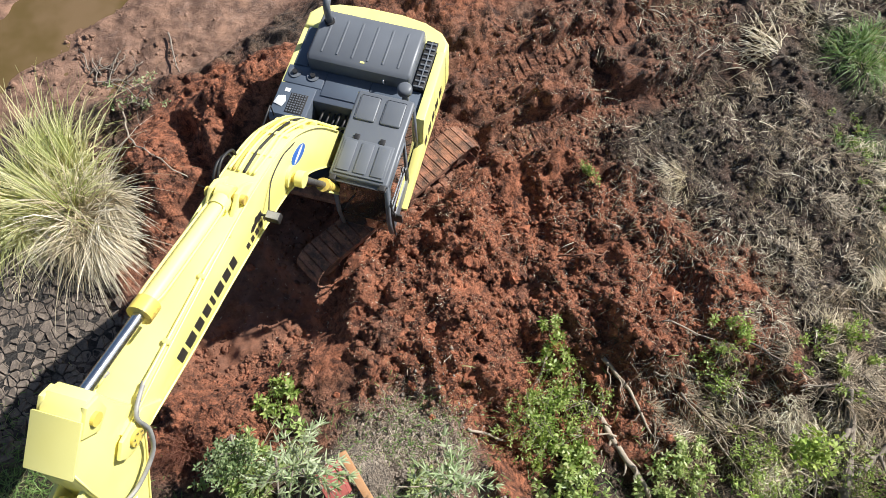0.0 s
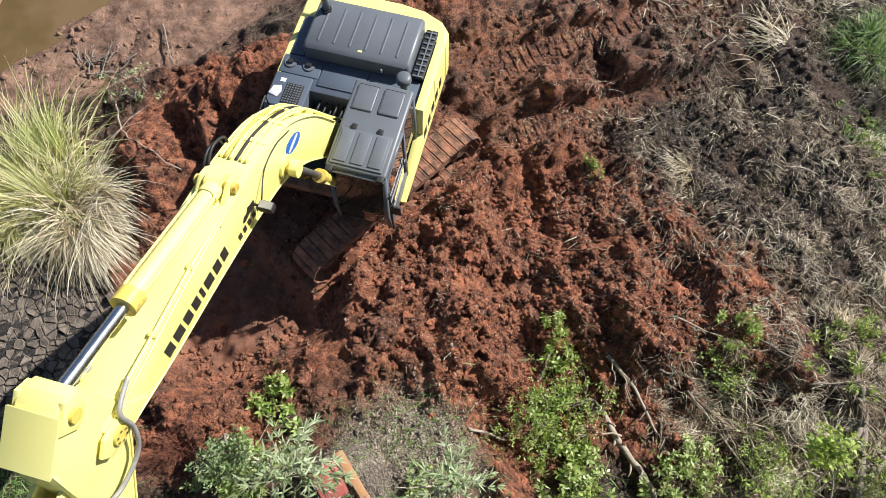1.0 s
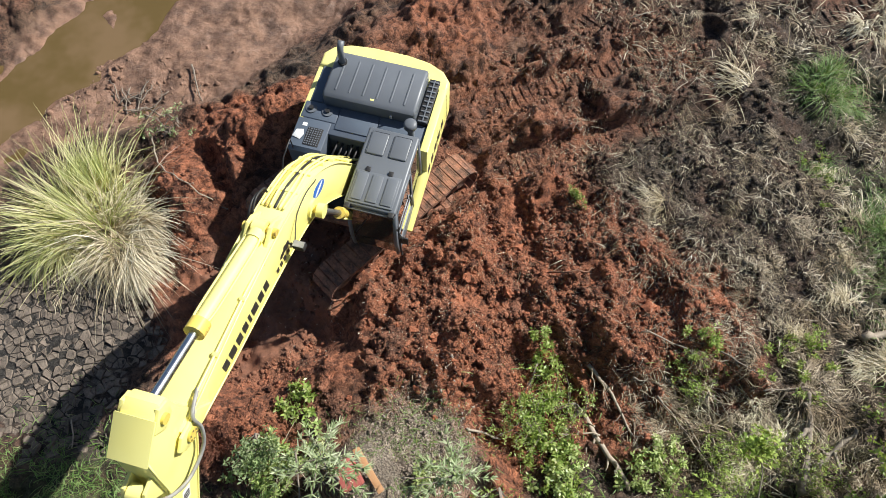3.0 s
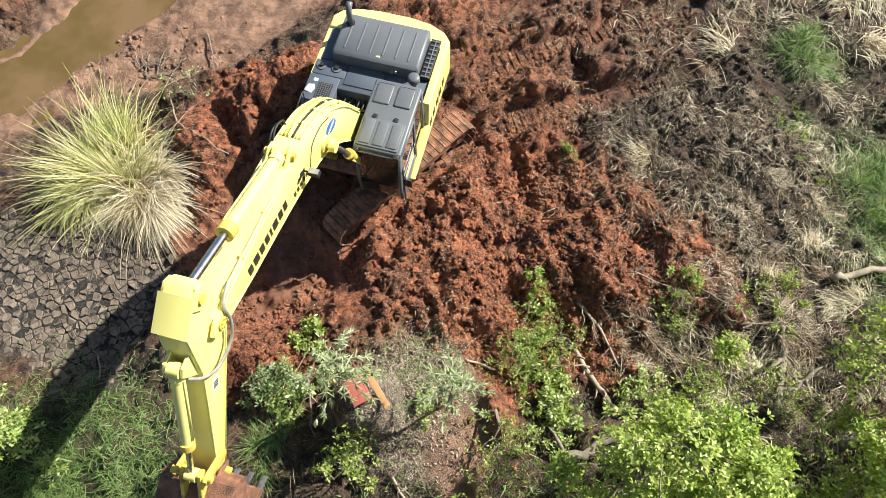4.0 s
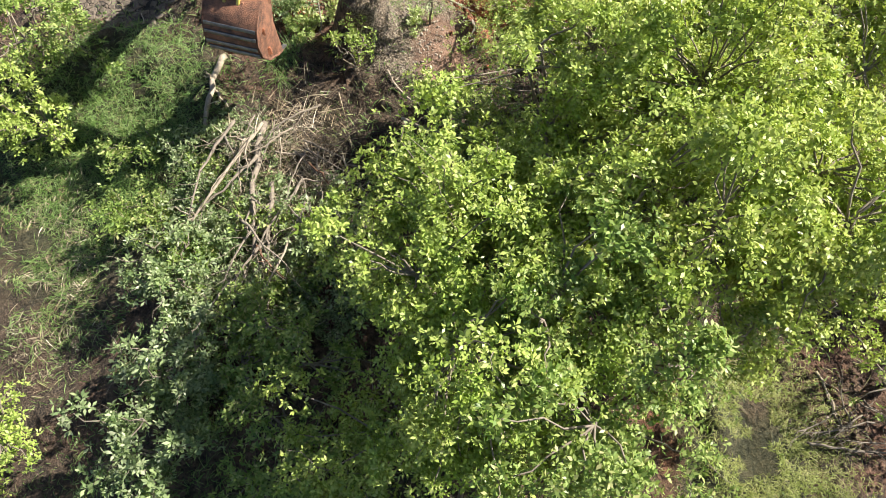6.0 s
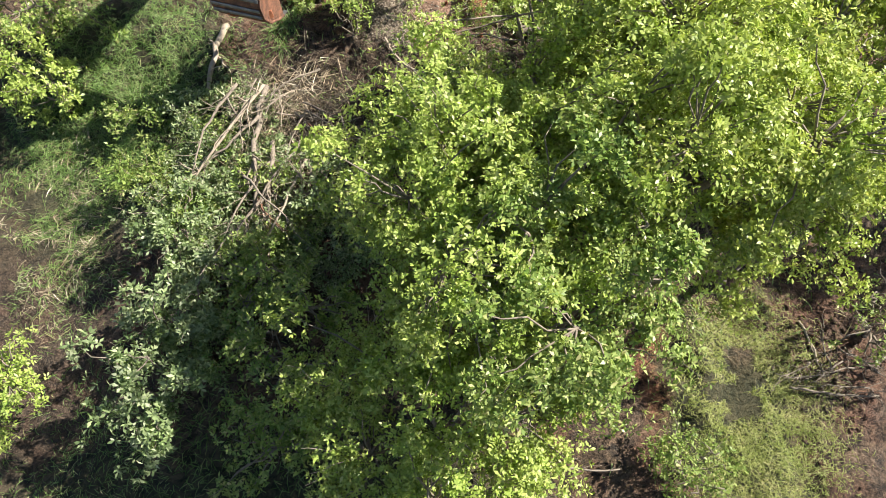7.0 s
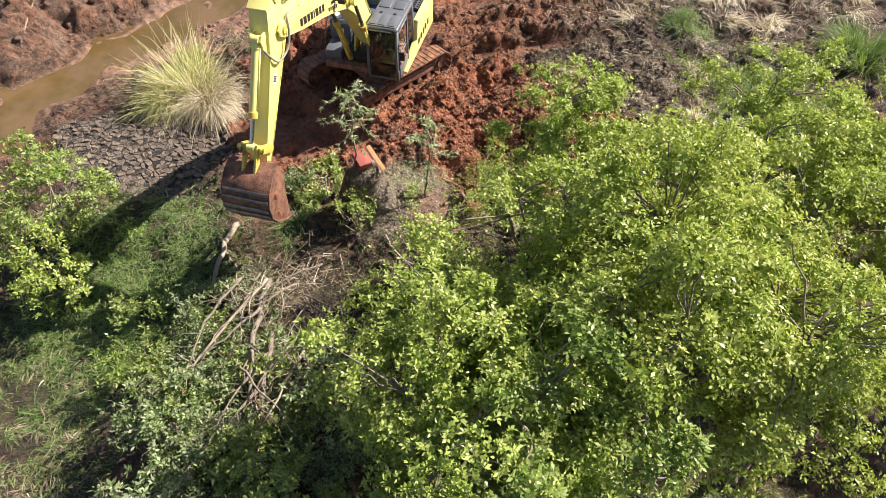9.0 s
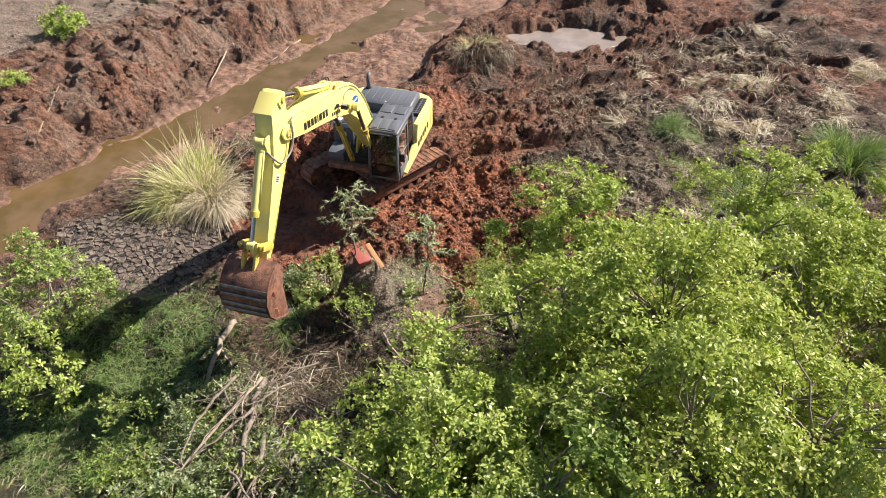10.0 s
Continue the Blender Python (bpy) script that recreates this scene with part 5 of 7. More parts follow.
def build_tree(name, label, x, y, top, radius, seed, leaves, bare=0.5, size=0.13, group="", lean=(0, 0), flat=1.0, density=1.0, category="tree"):
    """A trunk with limbs and twigs, and a crown of leaf rings in uneven clumps."""
    r = np.random.default_rng(seed)
    z0 = ground_z(x, y) - 0.05
    total = top - z0
    tree = thing(name, label, category, pose(x, y, z0), group)
    centre = np.array([lean[0], lean[1], total * (1 - (1 - bare) * 0.5)])
    half = np.array([radius, radius, total * (1 - bare) * 0.55 * flat])
    clumps = max(8, int(17 * radius * radius * density))
    d = r.normal(size=(clumps, 3))
    d[:, 2] = np.abs(d[:, 2]) * r.choice([1, 1, 1, -0.5], clumps)
    d = unit(d)
    ang = np.arctan2(d[:, 1], d[:, 0])
    bulge = 1 + 0.22 * np.sin(3 * ang + seed) + 0.16 * np.sin(5 * ang + 2.1 * seed) + r.normal(0, 0.19, clumps)
    reach = (0.62 + 0.38 * r.random(clumps) ** 0.6) * bulge
    spots = centre + d * half * reach[:, None]
    spots[:, 2] = np.maximum(spots[:, 2], 0.25)
    pieces = []
    fork = Vector((lean[0] * 0.3, lean[1] * 0.3, total * bare * 0.55))
    trunk_r = 0.022 + 0.017 * total
    path = [Vector((0, 0, -0.1))] + limb_path((0, 0, 0.05), fork, 0, 0.05, r, 4)
    trunk = tube_arrays(path, [trunk_r * (1.25 - 0.5 * k / len(path)) for k in range(len(path))], 9)
    limbs = []
    mains = []
    for k in range(6):
        a = k * 1.047 + r.uniform(-0.4, 0.4)
        e = Vector((centre[0] + half[0] * 0.55 * math.cos(a), centre[1] + half[1] * 0.55 * math.sin(a), centre[2] + half[2] * r.uniform(-0.1, 0.55)))
        lp = limb_path(fork, e, 0.15 * total * 0.2, 0.07, r, 6)
        mains.append(lp)
        limbs.append(tube_arrays(lp, [trunk_r * 0.62 * (1 - 0.72 * j / 6) for j in range(7)], 6))
    joints = [v for lp in mains for v in lp[2:]]
    joint_arr = np.array([tuple(v) for v in joints])
    for s in spots:
        j = joints[int(np.argmin(np.sum((joint_arr - s) ** 2, axis=1)))]
        lp = limb_path(j, s, 0.05, 0.05, r, 4)
        limbs.append(tube_arrays(lp, [0.018 * (1 - 0.7 * k / 4) + 0.003 for k in range(5)], 4, False))
        if r.random() < 0.35:
            out = Vector(s) + (Vector(s) - Vector(centre)).normalized() * r.uniform(0.25, 0.6) + Vector(r.normal(0, 0.12, 3))
            limbs.append(tube_arrays(limb_path(s, out, 0.04, 0.03, r, 3), [0.009, 0.007, 0.005, 0.003], 4, False))
    centres, axes = [], []
    for s, dd in zip(spots, d):
        n = max(5, int(leaves * r.uniform(0.5, 1.5)))
        spread = r.uniform(0.11, 0.22) * (0.75 + 0.12 * radius)
        off = r.normal(0, 1, (n, 3)) * np.array([spread, spread, spread * 0.62])
        centres.append(s + off)
        axes.append(0.45 * dd + np.array([0.2, 0.05, 0.8]) + r.normal(0, 0.45, (n, 3)) + 0.45 * off / spread)
    centres, axes = np.concatenate(centres), np.concatenate(axes)
    centres[:, 2] = np.maximum(centres[:, 2], 0.12)
    return tree, trunk, limbs, centres, axes, size


def finish_tree(made, leaf_mat, bark=None, per=7, wide=0.42):
    tree, trunk, limbs, centres, axes, size = made
    bark = bark or BARK
    part("trunk", mesh_of("trunk", *trunk, bark, True), tree)
    for k in range(6):
        part("limb", mesh_of("limb", *limbs[k], bark, True), tree)
    tagged(part("twigwork", mesh_of("twigwork", *join_arrays(limbs[6:]), bark, True), tree), kind="stuff")
    v, q = rosettes(centres, axes, per, size, wide)
    part("crown", quads_mesh("crown", v, q, leaf_mat), tree)
    return tree


TREES = [
    (1.3, -8.2, 6.1, 2.5, 101, 22), (2.5, -9.5, 6.7, 1.8, 102, 22), (4.5, -6.9, 7.1, 2.6, 103, 24), (2.7, -4.9, 5.7, 1.9, 104, 22),
    (3.75, -1.45, 5.2, 1.5, 105, 26), (8.5, -0.6, 5.0, 1.9, 106, 26), (6.3, -4.3, 5.5, 2.0, 107, 26), (0.3, -6.6, 4.8, 1.3, 108, 20),
    (9.4, -3.6, 5.2, 2.0, 109, 22), (11.5, -2.2, 4.6, 2.2, 110, 18), (13.6, -4.4, 4.8, 2.2, 111, 18), (0.4, -11.3, 4.2, 2.2, 112, 18), (5.2, -2.7, 4.6, 1.5, 113, 26), (6.7, -7.7, 4.6, 1.5, 114, 26)]
for x, y, top, radius, seed, leaves in TREES:
    rng = np.random.default_rng(seed)
    finish_tree(build_tree("tree", "leafy broad-crowned young tree with yellow-green leaves", x, y, top, radius, seed, leaves * 2.5, 0.4, 0.088, "thicket trees", density=1.35),
                LEAF_MID if seed in (102, 108, 111) else LEAF_GOLD if seed in (103, 107, 109, 114) else LEAF_BRIGHT, per=7, wide=0.48)

SHRUBS = [
    ("shrub", "bright green leafy shrub beside the grass", -9.9, -0.8, 2.5, 1.5, 121, 18, LEAF_MID, 0.12),
    ("shrub", "small bright green shrub at the grass edge", -9.2, -2.9, 1.6, 0.8, 122, 16, LEAF_BRIGHT, 0.12),
    ("shrub", "dense green shrub on the gravel mound", -1.9, -1.05, 1.45, 0.5, 123, 12, LEAF_FRESH, 0.09),
    ("shrub", "pale leafy shrub among fallen branches", -5.5, -6.6, 1.3, 0.9, 124, 12, LEAF_PALE, 0.12),
    ("shrub", "pale leafy shrub in the shade", -5.0, -8.6, 1.8, 0.9, 125, 16, LEAF_PALE, 0.13),
    ("shrub", "pale leafy shrub in the shade", -5.3, -10.4, 2.0, 1.0, 126, 18, LEAF_PALE, 0.13),
    ("shrub", "dark green shrub under the trees", -2.9, -8.6, 1.9, 1.2, 127, 14, LEAF_MID, 0.12),
    ("shrub", "dark green shrub under the trees", -2.4, -10.8, 2.1, 1.3, 128, 14, LEAF_MID, 0.12),
    ("shrub", "leafy shrub with crushed stems", 1.3, -2.9, 1.1, 0.9, 131, 10, LEAF_FRESH, 0.10),
    ("shrub", "leafy shrub with crushed stems", -0.4, -3.9, 1.0, 0.6, 132, 8, LEAF_MID, 0.11),
    ("shrub", "green shrub on the far bank", -16.9, 16.3, 1.6, 0.9, 135, 18, LEAF_BRIGHT, 0.13),
    ("shrub", "small green shrub on the far bank", -17.0, 11.2, 1.1, 0.5, 136, 16, LEAF_BRIGHT, 0.12),
    ("shrub", "small green shrub on the far bank", -14.2, 20.5, 1.2, 0.6, 137, 12, LEAF_MID, 0.12),
    ("shrub", "green shrub beside a fallen log", 9.3, 0.9, 1.6, 1.1, 138, 7, LEAF_FRESH, 0.11),
    ("shrub", "weedy green shrub under the trees", 5.3, -11.8, 1.0, 0.8, 140, 12, LEAF_MID, 0.09),
    ("shrub", "thin grey-green shrub with bare twigs", 9.6, -9.0, 1.6, 1.2, 141, 6, LEAF_MID, 0.09),
    ("shrub", "yellow-green shrub at the thicket edge", -9.0, -10.2, 0.6, 1.0, 142, 16, LEAF_BRIGHT, 0.10),
    ("shrub", "leafy shrub among fallen branches", -3.9, -7.6, 1.1, 0.9, 143, 12, LEAF_MID, 0.10),
    ("shrub", "leafy shrub among fallen branches", -2.3, -5.6, 1.2, 0.8, 144, 12, LEAF_PALE, 0.11),
    ("shrub", "low leafy shrub under the trees", 5.0, -1.5, 1.9, 1.1, 161, 15, LEAF_BRIGHT, 0.09),
    ("shrub", "low leafy shrub under the trees", 6.9, -1.5, 1.7, 1.1, 162, 15, LEAF_FRESH, 0.09),
    ("shrub", "low leafy shrub under the trees", 10.2, -0.7, 1.9, 1.2, 163, 15, LEAF_BRIGHT, 0.09),
    ("shrub", "low leafy shrub under the trees", 4.6, -3.3, 2.2, 1.2, 164, 15, LEAF_FRESH, 0.09),
    ("shrub", "weedy shrub behind the reed clump", -6.9, 8.6, 0.4, 0.5, 148, 4, LEAF_PALE, 0.08),
]
for name, label, x, y, top, radius, seed, leaves, mat, size in SHRUBS:
    rng = np.random.default_rng(seed)
    finish_tree(build_tree(name, label, x, y, top, radius, seed, leaves, 0.12, size, "shrubs", density=1.0 if leaves < 10 else 2.2 if radius < 1 else 1.6, category="shrub"), mat)

# two young saplings with feathery tops beside the cut
for x, y, top, seed, lean, label in ((-1.85, 0.15, 3.9, 151, (-0.02, 0.25), "tall thin sapling with grey-green drooping leaves"),
                                     (-0.02, 0.15, 3.0, 152, (0.2, 0.05), "thin bent sapling with a grey-green top")):
    r = np.random.default_rng(seed)
    rng = np.random.default_rng(seed)
    z0 = ground_z(x, y)
    tree = thing("sapling", label, "sapling", pose(x, y, z0), "saplings")
    top -= z0
    stem = limb_path((0, 0, -0.05), (lean[0], lean[1], top * 0.96), 0, 0.03, r, 8)
    part("trunk", tube("trunk", stem, [0.032 - 0.003 * k for k in range(9)], BARK, 7), tree)
    bits, base, way = [], [], []
    for k in range(20 if seed == 151 else 16):
        s = stem[4 + k % 5]
        a = r.uniform(0, 6.28)
        e = Vector((s.x + math.cos(a) * r.uniform(0.25, 0.85), s.y + math.sin(a) * r.uniform(0.25, 0.85), s.z + r.uniform(-0.25, 0.3)))
        lp = limb_path(s, e, 0.06, 0.02, r, 5)
        bits.append(tube_arrays(lp, [0.012 - 0.0018 * j for j in range(6)], 4, False))
        for v in lp[1:]:
            for m in range(8):
                base.append(tuple(v))
                way.append((v.x - s.x + r.normal(0, 0.35), v.y - s.y + r.normal(0, 0.35), r.uniform(-0.25, 0.45)))
    if seed == 152:
        s = stem[6]
        arch = [s, s + Vector((-0.25, 0.02, 0.22)), s + Vector((-0.65, 0.0, 0.42)), s + Vector((-1.15, 0.05, 0.40))]
        part("limb", tube("limb", smooth_path(arch, 4), [0.017 - 0.001 * k for k in range(13)], DEADWOOD, 6), tree, "pale bare arching limb")
    for m in range(18):
        base.append(tuple(stem[-1]))
        way.append((r.normal(0, 0.5), r.normal(0, 0.5), r.uniform(0.2, 1.2)))
    for b in bits:
        part("limb", mesh_of("limb", *b, BARK, True), tree)
    base, way = np.array(base), np.array(way)
    v, q = blades(base, way, r.uniform(0.09, 0.19, len(base)), r.uniform(0.018, 0.03, len(base)), r.uniform(0.2, 0.9, len(base)), 3)
    part("crown", quads_mesh("crown", v, q, LEAF_SILVER), tree)


def sprig_patch(label, cx, cy, rx, ry, turn, count, tall, size, mat, seed):
    """Upright leafy shoots that come up one by one between clods."""
    global rng
    r = np.random.default_rng(seed)
    rng = np.random.default_rng(seed)
    c, s = math.cos(radians(turn)), math.sin(radians(turn))
    for k in range(count):
        u, w = r.normal(0, 0.5) * rx, r.normal(0, 0.5) * ry
        x, y = cx + c * u - s * w, cy + s * u + c * w
        z0 = ground_z(x, y)
        shoot = thing("weed_shoot", label, "weed", pose(x, y, z0), "weed shoots")
        centres, axes = [], []
        for j in range(int(r.integers(2, 5))):
            h = tall * r.uniform(0.4, 1.2)
            e = Vector((r.normal(0, 0.35) * h, r.normal(0, 0.35) * h, h))
            lp = limb_path((0, 0, -0.03), e, 0, 0.015, r, 5)
            part("stem", tube("stem", lp, [0.007, 0.006, 0.005, 0.004, 0.003, 0.002], STEM, 4), shoot)
            for v in lp[2:]:
                centres.append(tuple(v + Vector(r.normal(0, 0.02, 3))))
                axes.append(tuple(Vector((e.x, e.y, e.z * 0.6)).normalized() + Vector(r.normal(0, 0.4, 3))))
        v, q = rosettes(np.array(centres), np.array(axes), 5, size, 0.46)
        part("leaves", quads_mesh("leaves", v, q, mat), shoot)


sprig_patch("upright green weed shoot on red soil", 2.15, 2.3, 0.9, 0.35, 90, 16, 0.30, 0.10, LEAF_FRESH, 961)
sprig_patch("leafy green weed shoot beside the gravel mound", 2.1, 1.0, 1.0, 0.5, 95, 24, 0.38, 0.11, LEAF_FRESH, 962)
sprig_patch("leafy pale weed shoot beside a fallen trunk", 2.2, -0.1, 0.9, 0.9, 0, 22, 0.40, 0.11, LEAF_LIGHT, 963)
sprig_patch("leafy pale weed shoot among dead branches", 4.3, 0.5, 0.9, 0.5, 20, 20, 0.36, 0.10, LEAF_LIGHT, 964)
sprig_patch("small green weed shoot on red soil", 5.5, 2.8, 0.5, 0.35, 0, 9, 0.25, 0.08, LEAF_FRESH, 965)
sprig_patch("small green weed shoot in dark soil", 7.7, 2.4, 1.2, 0.9, 30, 16, 0.28, 0.08, LEAF_FRESH, 966)
sprig_patch("small green weed shoot in dark soil", 8.9, 6.9, 0.6, 1.2, 10, 14, 0.22, 0.06, LEAF_MID, 967)
sprig_patch("small dark weed shoot in the rut", 3.0, 6.4, 0.3, 0.25, 0, 6, 0.16, 0.06, LEAF_MID, 968)
sprig_patch("leafy weed shoot at the pit edge", -3.1, 1.7, 0.45, 0.4, 30, 9, 0.30, 0.11, LEAF_FRESH, 969)
sprig_patch("leafy weed shoot at the pit edge", -3.2, 0.6, 0.8, 0.6, 20, 18, 0.42, 0.13, LEAF_LIGHT, 970)
sprig_patch("leafy weed shoot on the gravel mound", -0.5, 0.2, 0.9, 0.4, 0, 9, 0.26, 0.08, LEAF_LIGHT, 971)

# dry reddish bush with bare fine twigs at the pit edge
r_bush = np.random.default_rng(975)
bush = thing("dry_bush", "dry reddish bush of bare fine twigs beside the pit", "bush", pose(-4.65, 0.85, ground_z(-4.65, 0.85)))
twigs = []
for k in range(150):
    a, h = r_bush.uniform(0, 6.283), r_bush.uniform(0.3, 0.65)
    o = r_bush.uniform(0.1, 0.55)
    twigs.append(tube_arrays(limb_path((math.cos(a) * 0.06, math.sin(a) * 0.06, -0.02), (math.cos(a) * o, math.sin(a) * o, h * (1.1 - o)), 0.05, 0.03, r_bush, 5), [0.008 - 0.0012 * j for j in range(6)], 3, False))
for k in range(3):
    part("branch_tuft", mesh_of("branch_tuft", *join_arrays(twigs[k * 50:(k + 1) * 50]), RED_TWIG, True), bush)


def clump(name, label, x, y, count, length, spread, lean, mat, seed, width=0.012, droop=(0.5, 1.3), z=None, group="", root=0.3, category="grass"):
    """A tuft of blades that rise from one root and arch outwards."""
    global rng
    rng = np.random.default_rng(seed)
    a = rng.uniform(0, 6.283, count)
    s = np.abs(rng.normal(0, 1, count))
    roots = 14
    pick = rng.integers(0, roots, count)
    ra, rs = rng.uniform(0, 6.283, roots), np.sqrt(rng.random(roots)) * 1.5 * root
    tilt = rng.normal(0, 0.36, (roots, 2)) + np.stack([np.cos(ra), np.sin(ra)], 1) * (rs / root * 0.22)[:, None]
    base = np.stack([np.cos(ra)[pick] * rs[pick] + np.cos(a) * s * root * 0.35, np.sin(ra)[pick] * rs[pick] + np.sin(a) * s * root * 0.35, np.full(count, -0.03)], 1)
    gx, gy = base[:, 0] + x, base[:, 1] + y
    z0 = ground_z(x, y) if z is None else z
    base[:, 2] = height(gx, gy) - z0 - 0.03
    way = np.stack([np.cos(a) * spread * s + lean[0] + tilt[pick, 0], np.sin(a) * spread * s + lean[1] + tilt[pick, 1], rng.uniform(0.6, 1.2, count)], 1)
    long = length * rng.uniform(0.35, 1.15, count) * rng.uniform(0.7, 1.15, roots)[pick]
    ob = thing(name, label, category, pose(x, y, z0), group)
    sector = np.floor((a + 0.35 * rng.normal(size=count)) / 6.283 * 5).astype(int) % 5
    for k in range(5):
        m = sector == k
        v, q = blades(base[m], way[m], long[m], width * rng.uniform(0.6, 1.3, m.sum()), rng.uniform(*droop, m.sum()), 5)
        part("tuft", quads_mesh("tuft", v, q, mat), ob)
    return ob


clump("reed_clump", "big arching clump of yellow-green reed grass", -8.4, 6.2, 1500, 2.35, 0.36, (-0.08, 0.08), REED, 201, 0.026, (0.15, 1.5), group="reed clumps", root=0.42)
clump("reed_clump", "arching yellow-green reed grass beside the stream", -9.0, 5.9, 650, 1.8, 0.45, (-0.2, -0.05), REED, 212, 0.024, (0.3, 1.7), group="reed clumps", root=0.35)
clump("dry_grass_clump", "dry straw-coloured grass hanging from the reed clump", -7.5, 5.7, 1900, 1.9, 0.5, (0.28, -0.15), REED_DRY, 202, 0.022, (0.4, 2.0), group="reed clumps", root=0.4)
clump("dry_grass_clump", "dry straw grass lying at the reed clump's foot", -8.9, 4.9, 420, 0.9, 0.9, (-0.1, -0.4), REED_DRY, 203, 0.010, (1.0, 2.2), group="reed clumps", root=0.5)
clump("reed_clump", "tall green grass clump at the thicket edge", 15.6, 7.4, 1500, 1.5, 0.5, (0, 0), GRASS_GREEN, 204, 0.018, (0.3, 1.1), group="reed clumps", root=0.7)
clump("reed_clump", "green grass clump in churned soil", 10.6, 5.3, 1300, 0.9, 0.6, (-0.1, 0), GRASS_GREEN, 205, 0.014, (0.4, 1.3), group="reed clumps", root=0.75)
clump("reed_clump", "green grass clump in churned soil", 9.7, 9.3, 1100, 0.85, 0.7, (0.15, -0.1), GRASS_GREEN, 206, 0.012, (0.6, 1.6), group="reed clumps", root=0.55)
clump("grass_tuft", "small green grass tuft in dark soil", 9.1, 7.2, 420, 0.4, 0.8, (0, 0), GRASS_GREEN, 207, 0.010, (0.5, 1.3), group="grass tufts", root=0.35)
clump("dry_grass_clump", "flattened dry grass on a mud heap", 2.4, 15.3, 1500, 1.2, 0.9, (0.5, -0.4), STRAW, 208, 0.014, (0.9, 2.0), group="dry clumps", root=0.8)
clump("reed_clump", "green and dry grass on a mud heap", 2.2, 16.2, 600, 1.0, 0.6, (0, 0), REED, 209, 0.014, (0.4, 1.2), group="dry clumps", root=0.6)
clump("grass_tuft", "dark green grass tuft at the cut's edge", -3.9, -0.6, 500, 0.7, 0.8, (0, 0), GRASS_GREEN, 210, 0.010, (0.5, 1.5), group="grass tufts", root=0.35)
clump("dry_grass_clump", "pale dry stems at the pit edge", -3.4, 0.6, 60, 0.9, 0.5, (0.1, 0), STRAW, 211, 0.012, (0.1, 0.6), group="dry clumps", root=0.25)


for k, (cx, cy, n) in enumerate(((11.8, 16.3, 420), (13.7, 12.6, 420), (18.7, 18.9, 500), (19.3, 13.7, 500), (9.4, 15.2, 300), (11.2, 11.2, 360), (14.6, 10.6, 500), (16.8, 11.6, 500), (7.4, 10.4, 70),
                                 (12.6, 9.2, 420), (8.8, 2.9, 260), (9.8, 6.4, 220), (7.6, 1.9, 260), (10.3, 8.0, 260), (16.0, 15.8, 420), (6.6, 0.9, 240))):
    a = 0.9 * k
    clump("dry_grass_clump", "flattened pale dry grass on churned mud", cx, cy, n, 0.95 if cy > 9 else 0.7, 0.8, (0.7 * math.cos(a), 0.7 * math.sin(a)), REED_DRY if k % 2 else STRAW, 220 + k, 0.022 if cy > 9 else 0.012, (0.8, 2.2), group="dry clumps", root=0.4)


def scattered(name, label, count, where, length, width, up, droop, mat, seed, turn=None, category="grass", lift=0.01, segs=3):
    """A field of blades over a stretch of ground. where: a sampler that returns x, y."""
    global rng
    rng = np.random.default_rng(seed)
    x, y = where(rng, count)
    bare = np.hypot((x - 0.25) / 0.7, (y + 0.7) / 1.0) < 0.75 + 0.5 * vnoise(x / 0.3, y / 0.3, 64)
    x, y = x[~bare], y[~bare]
    count = len(x)
    a = rng.uniform(0, 6.283, count) if turn is None else turn(x, y) + rng.normal(0, 0.95, count)
    base = np.stack([x, y, height(x, y) + lift], 1)
    way = np.stack([np.cos(a), np.sin(a), rng.normal(up[0], up[1], count)], 1)
    v, q = blades(base, way, length * rng.uniform(0.4, 1.3, count), width * rng.uniform(0.6, 1.4, count), rng.uniform(*droop, count), segs)
    return tagged(new(name, quads_mesh(name, v, q, mat)), label, category, kind="stuff")


def in_oval(cx, cy, rx, ry, thin=0.3):
    def sampler(r, n):
        a, s = r.uniform(0, 6.283, n), np.sqrt(r.random(n)) * (1 + 0.25 * r.normal(size=n))
        x, y = cx + np.cos(a) * s * rx, cy + np.sin(a) * s * ry
        ok = 0.65 * vnoise(x / 0.9, y / 0.9, 61) + 0.35 * vnoise(x / 0.3, y / 0.3, 63) > thin
        return x[ok], y[ok]
    return sampler


def flow(x, y):
    return 4.5 * vnoise(x / 1.6, y / 1.6, 62) + 3.0


scattered("grass", "lush green grass on the old bank", 17000, in_oval(-8.0, -2.4, 3.0, 3.2), 0.34, 0.011, (0.9, 0.4), (0.6, 1.6), GRASS_GREEN, 301)
scattered("grass", "long green grass on the low bank", 6000, in_oval(-8.6, -5.6, 2.4, 2.8, 0.42), 0.36, 0.011, (0.8, 0.4), (0.6, 1.6), GRASS_GREEN, 324)
scattered("straw_litter", "grey dead grass matted on the low bank", 2500, in_oval(-9.0, -6.2, 2.2, 2.8, 0.4), 0.30, 0.010, (0.15, 0.3), (0.1, 1.0), STRAW, 326, flow, "straw", 0.02, 2)
scattered("grass", "fine yellow-green grass at the thicket edge", 17000, in_oval(7.0, -10.6, 1.6, 2.6), 0.16, 0.008, (0.9, 0.4), (0.5, 1.4), GRASS_YELLOW, 302)
scattered("grass", "shaded grass under the trees", 5000, in_oval(-4.5, -12.0, 5.0, 2.6), 0.30, 0.011, (0.9, 0.4), (0.6, 1.6), GRASS_GREEN, 303)
scattered("grass", "green grass beside the thicket", 9000, in_oval(11.5, 3.6, 2.0, 3.2), 0.34, 0.012, (0.9, 0.4), (0.6, 1.6), GRASS_GREEN, 304)
